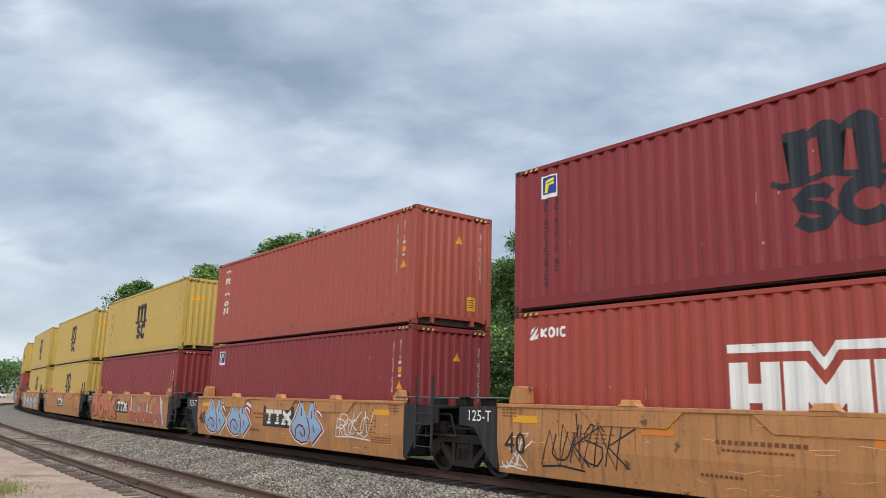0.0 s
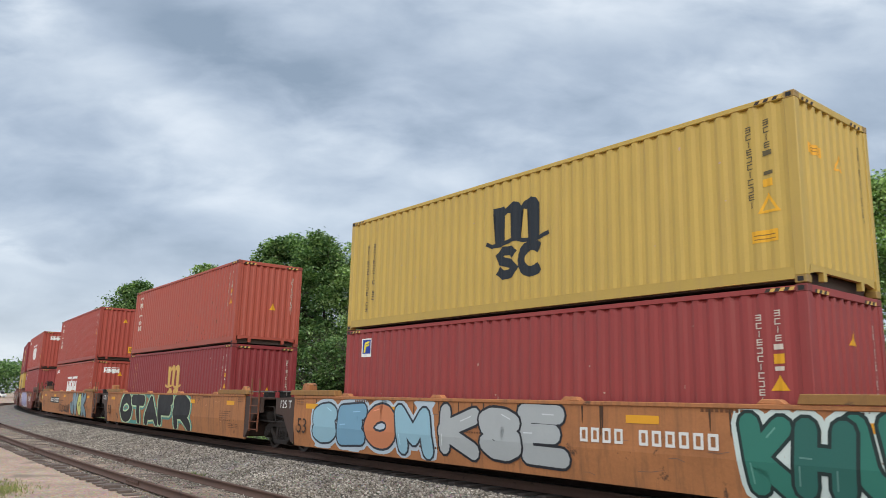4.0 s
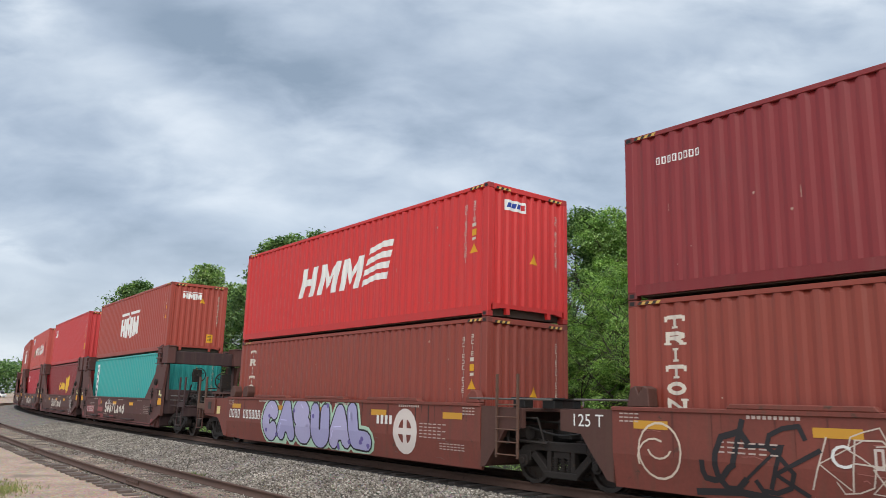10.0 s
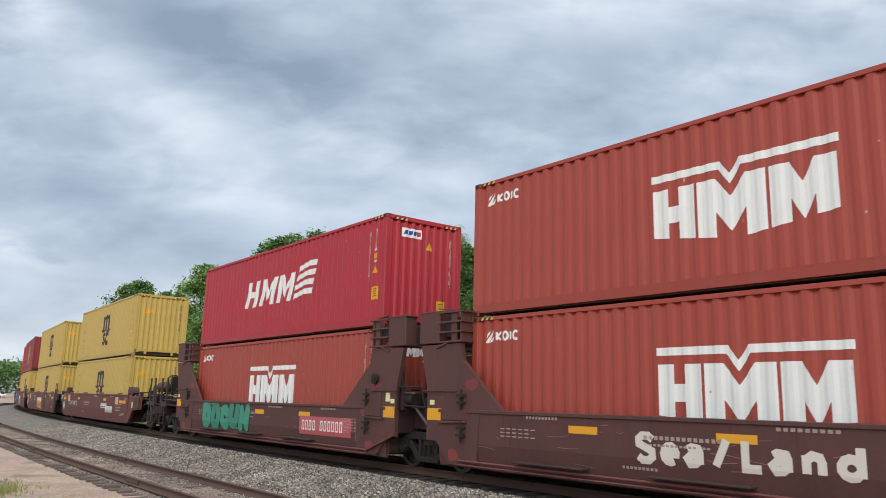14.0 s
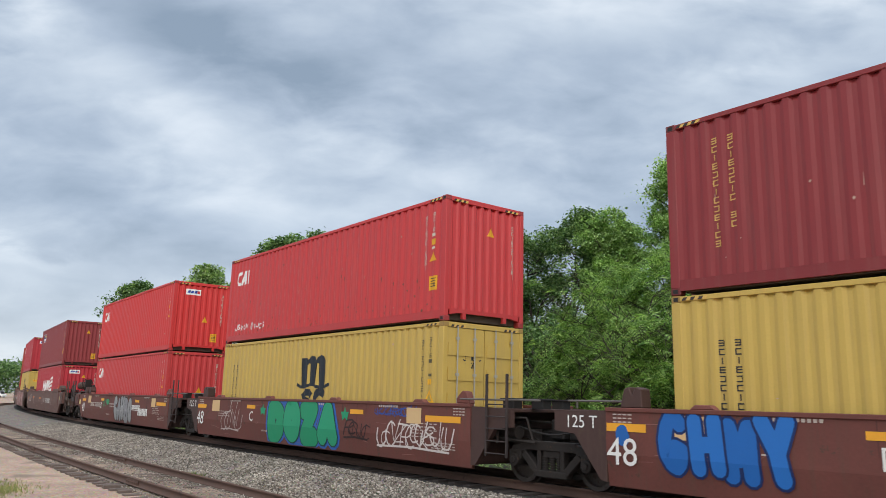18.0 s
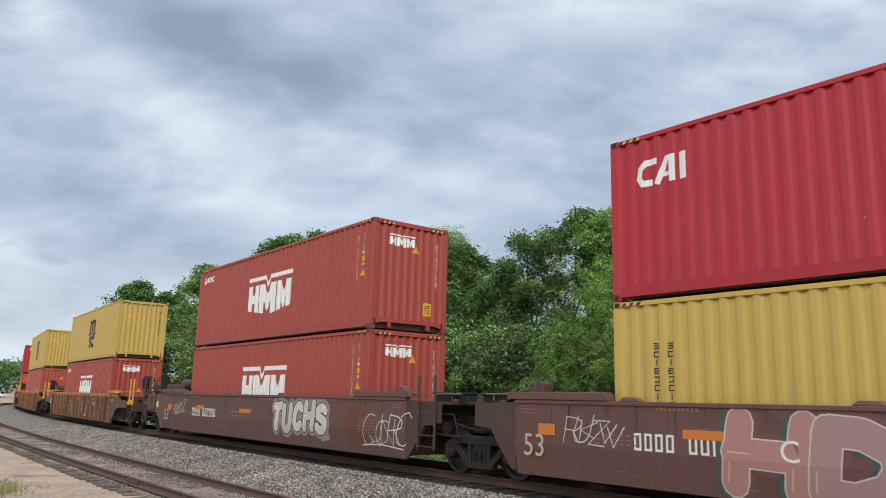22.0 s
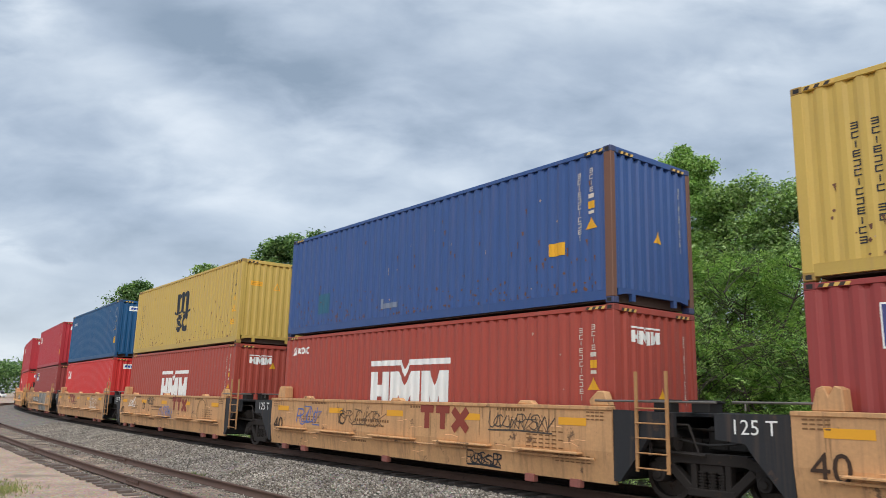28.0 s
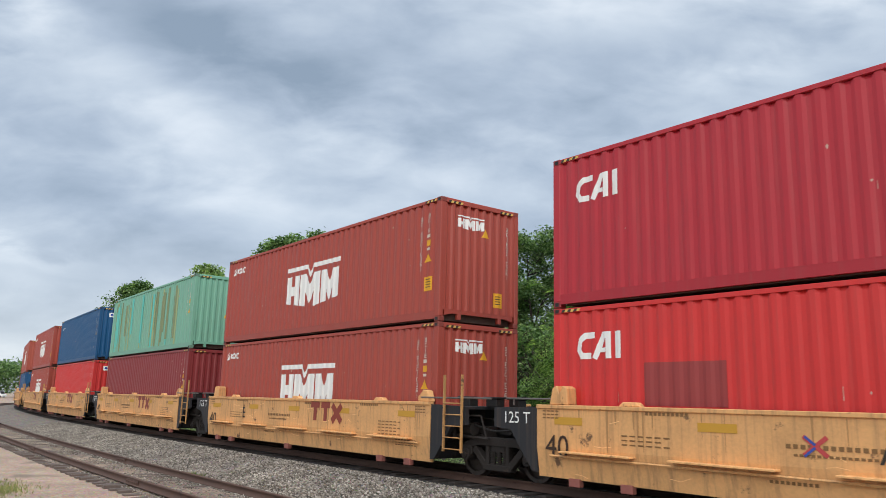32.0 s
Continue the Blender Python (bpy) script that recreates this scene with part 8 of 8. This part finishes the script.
        tag_lines(car, kind, 4.1, 5.6, 0.75, 1.2, lin(222, 190, 150), 671, 0.03)
    if n == 35:
        side_paint(car, kind, [rect(0.5, 0.80, 3.7, 1.2)], lin(45, 46, 44), 2, "number_board")
        side_paint(car, kind, plate_row(0.5, 0.80, 3.2, 0.40, 11), W, 3)
        side_paint(car, kind, stroke([(-1.36, 0.90), (-1.04, 1.15)], 0.06) + stroke([(-1.36, 1.15), (-1.04, 0.90)], 0.06), lin(190, 70, 70), 3, "painted_cross")
        side_paint(car, kind, stroke([(-1.35, 0.89), (-1.2, 1.01)], 0.035) + stroke([(-1.2, 1.04), (-1.34, 1.15)], 0.035), lin(60, 80, 160), 4, "painted_cross")
        words("A", 0.5, None, lin(50, 44, 36), car, -0.25, 1.0, -HALF - 0.014, "unit_letter")
    if n == 36:
        words("E", 0.45, None, lin(50, 44, 36), car, -3.3, 1.0, -HALF - 0.014, "unit_letter")
    if n in (31, 32):
        words("C" if n == 31 else "D", 0.4, None, lin(60, 48, 36), car, -2.3 if n == 31 else -2.6, 1.0, -HALF - 0.014, "unit_letter")


def build_train():
    for members, kind, colour, trim, label, posts, rear_text, spec in SETS:
        members = list(members)
        for n in members:
            front = (n == members[0] and n != 1) or kind == "ribbed"
            rear = (n == members[-1] and n != 41) or kind == "ribbed"
            car = unit(kind, colour, front, rear, trim, label, posts, rear_text, first=(n == 1))
            dressing(car, kind, n, spec)
            paint_wagon(n, car, kind)
            s0 = STACKS[n][0] - BL / 2
            MOVING.append((car, s0, 0.0))
    for n, (s, up, low) in STACKS.items():
        for (key, marks, *rest), z in ((up, UPPER_Z), (low, LOWER_Z)):
            turned = bool(rest)
            pale = key in ("YE",)
            side = marks.split() + ["fleck_" + "abc"[(n + (z > 2)) % 3]] + ["data_k" if pale else "data_w", "stripes"] + (["pale_notes"] if pale else ["notice"] if n % 3 == 0 or key in ("CR", "C2") else [])
            end = ["num_k" if pale else "num_w", "stripes_end"] + (["bars_end"] if "bars" in marks else []) + (["plate_end"] if key in ("CR", "RD", "NB") and "trio" in marks + "trio" and n > 11 else []) + (["pale_card"] if pale else (["tri"] if n % 2 else ["tri_hi"]) + (["card"] if n % 3 != 1 else []))
            if turned:
                end = ["stripes_end", "door_marks"]
            look_word = NAMES[key]
            mark_word = {"arch": "with a dark arched emblem", "bars": "with a large white block emblem", "wing": "with a slanted white emblem", "trio": "with a small white emblem", "stac": "with white stacked lettering", "beam": "with a lighthouse plate", "flag": "with a small blue plate", "wide": "with wide white lettering", "yard": "with a yellow emblem"}
            word = next((v for k, v in mark_word.items() if k in marks), "with plain ribbed sides")
            ob = container(C[key], side, end, f"{look_word} container {word}, " + ("stacked on top" if z > 2 else "in a well wagon"), turned)
            MOVING.append((ob, s - BL / 2 + SLIP.get(n, 0.0), z))


def motions():
    """The whole train rolls along its track at a steady speed."""
    for ob, s0, z in MOVING:
        rows = []
        for i in range(65):
            t = i * 0.5
            x, y, th = on_track(s0 + SPEED * t)
            rows.append((t, pose(x, y, z, 0, 0, math.degrees(th))))
        walk(ob, rows)
    # wheels roll without slipping; all axles of a kind turn alike
    lead = {}
    for w, sx in WHEELSETS:
        if sx not in lead:
            rows = []
            for i in range(frame(32.0)):
                t = i / FPS
                rows.append((t, pose(sx * 0.89, 0, 0.42, 0, math.degrees(SPEED * t / 0.42) % 360.0, 0)))
            walk(w, rows)
            lead[sx] = w
        else:
            w.rotation_mode = "QUATERNION"
            d = w.animation_data_create()
            d.action = lead[sx].animation_data.action
            d.action_slot = lead[sx].animation_data.action_slot


def parked_van(x, y, z, turn):
    """A white delivery van on the far lane."""
    van = tagged(new("van"), "small white delivery van parked far down the line", "van")
    van.matrix_basis = pose(x, y, z, 0, 0, turn)

    def piece(name, bm, mat, tint, parent=van, at=Matrix()):
        ob = new(name, mesh_of(name, bm, mat))
        ob.parent, ob.matrix_basis, ob.color = parent, at, (*tint, 1)
        return ob

    body = piece("body", prism(bmesh.new(), [(-2.5, 0.35), (2.45, 0.35), (2.5, 0.95), (1.75, 1.15), (1.2, 1.95), (0.9, 2.1), (-2.4, 2.1), (-2.5, 1.9)], -0.95, 0.95), M["mark"], lin(232, 232, 230))
    piece("windscreen", prism(bmesh.new(), [(1.78, 1.18), (1.22, 1.95), (1.25, 1.97), (1.82, 1.2)], -0.8, 0.8), M["black"], (0, 0, 0), body)
    piece("side_window", box(bmesh.new(), 0.35, 1.15, -0.96, -0.93, 1.2, 1.8), M["black"], (0, 0, 0), body)
    for wx in (-1.6, 1.6):
        for wy in (-0.85, 0.85):
            piece("wheel", rod(bmesh.new(), (0, -0.1, 0), (0, 0.1, 0), 0.35, seg=14), M["black"], (0, 0, 0), van, pose(wx, wy, 0.35))


TUFT = (-6.65, 4.1)
build_ground()
build_tracks()
build_stones()
build_trees()
tx, ty, _ = on_track(TUFT[0], TUFT[1])
grass_patch("grass_tuft", (tx, ty, -0.61), (0.13, 0.08), 200, 0.16, 11, "small green tuft of grass beside the siding rail")
for k, (gx, gy, sx, sy) in enumerate(((-10.3, 17.6, 0.55, 0.5), (-11.2, 18.6, 0.5, 0.4), (-9.8, 16.6, 0.45, 0.5), (-12.2, 18.2, 0.6, 0.6))):
    grass_patch("grass", (gx, gy, GROUND_Z), (sx, sy), 2600, 0.06, 12 + k, "patch of green and straw coloured grass on the sand")
parked_van(-141.5, 250.0, -0.55, -10)
build_train()
motions()
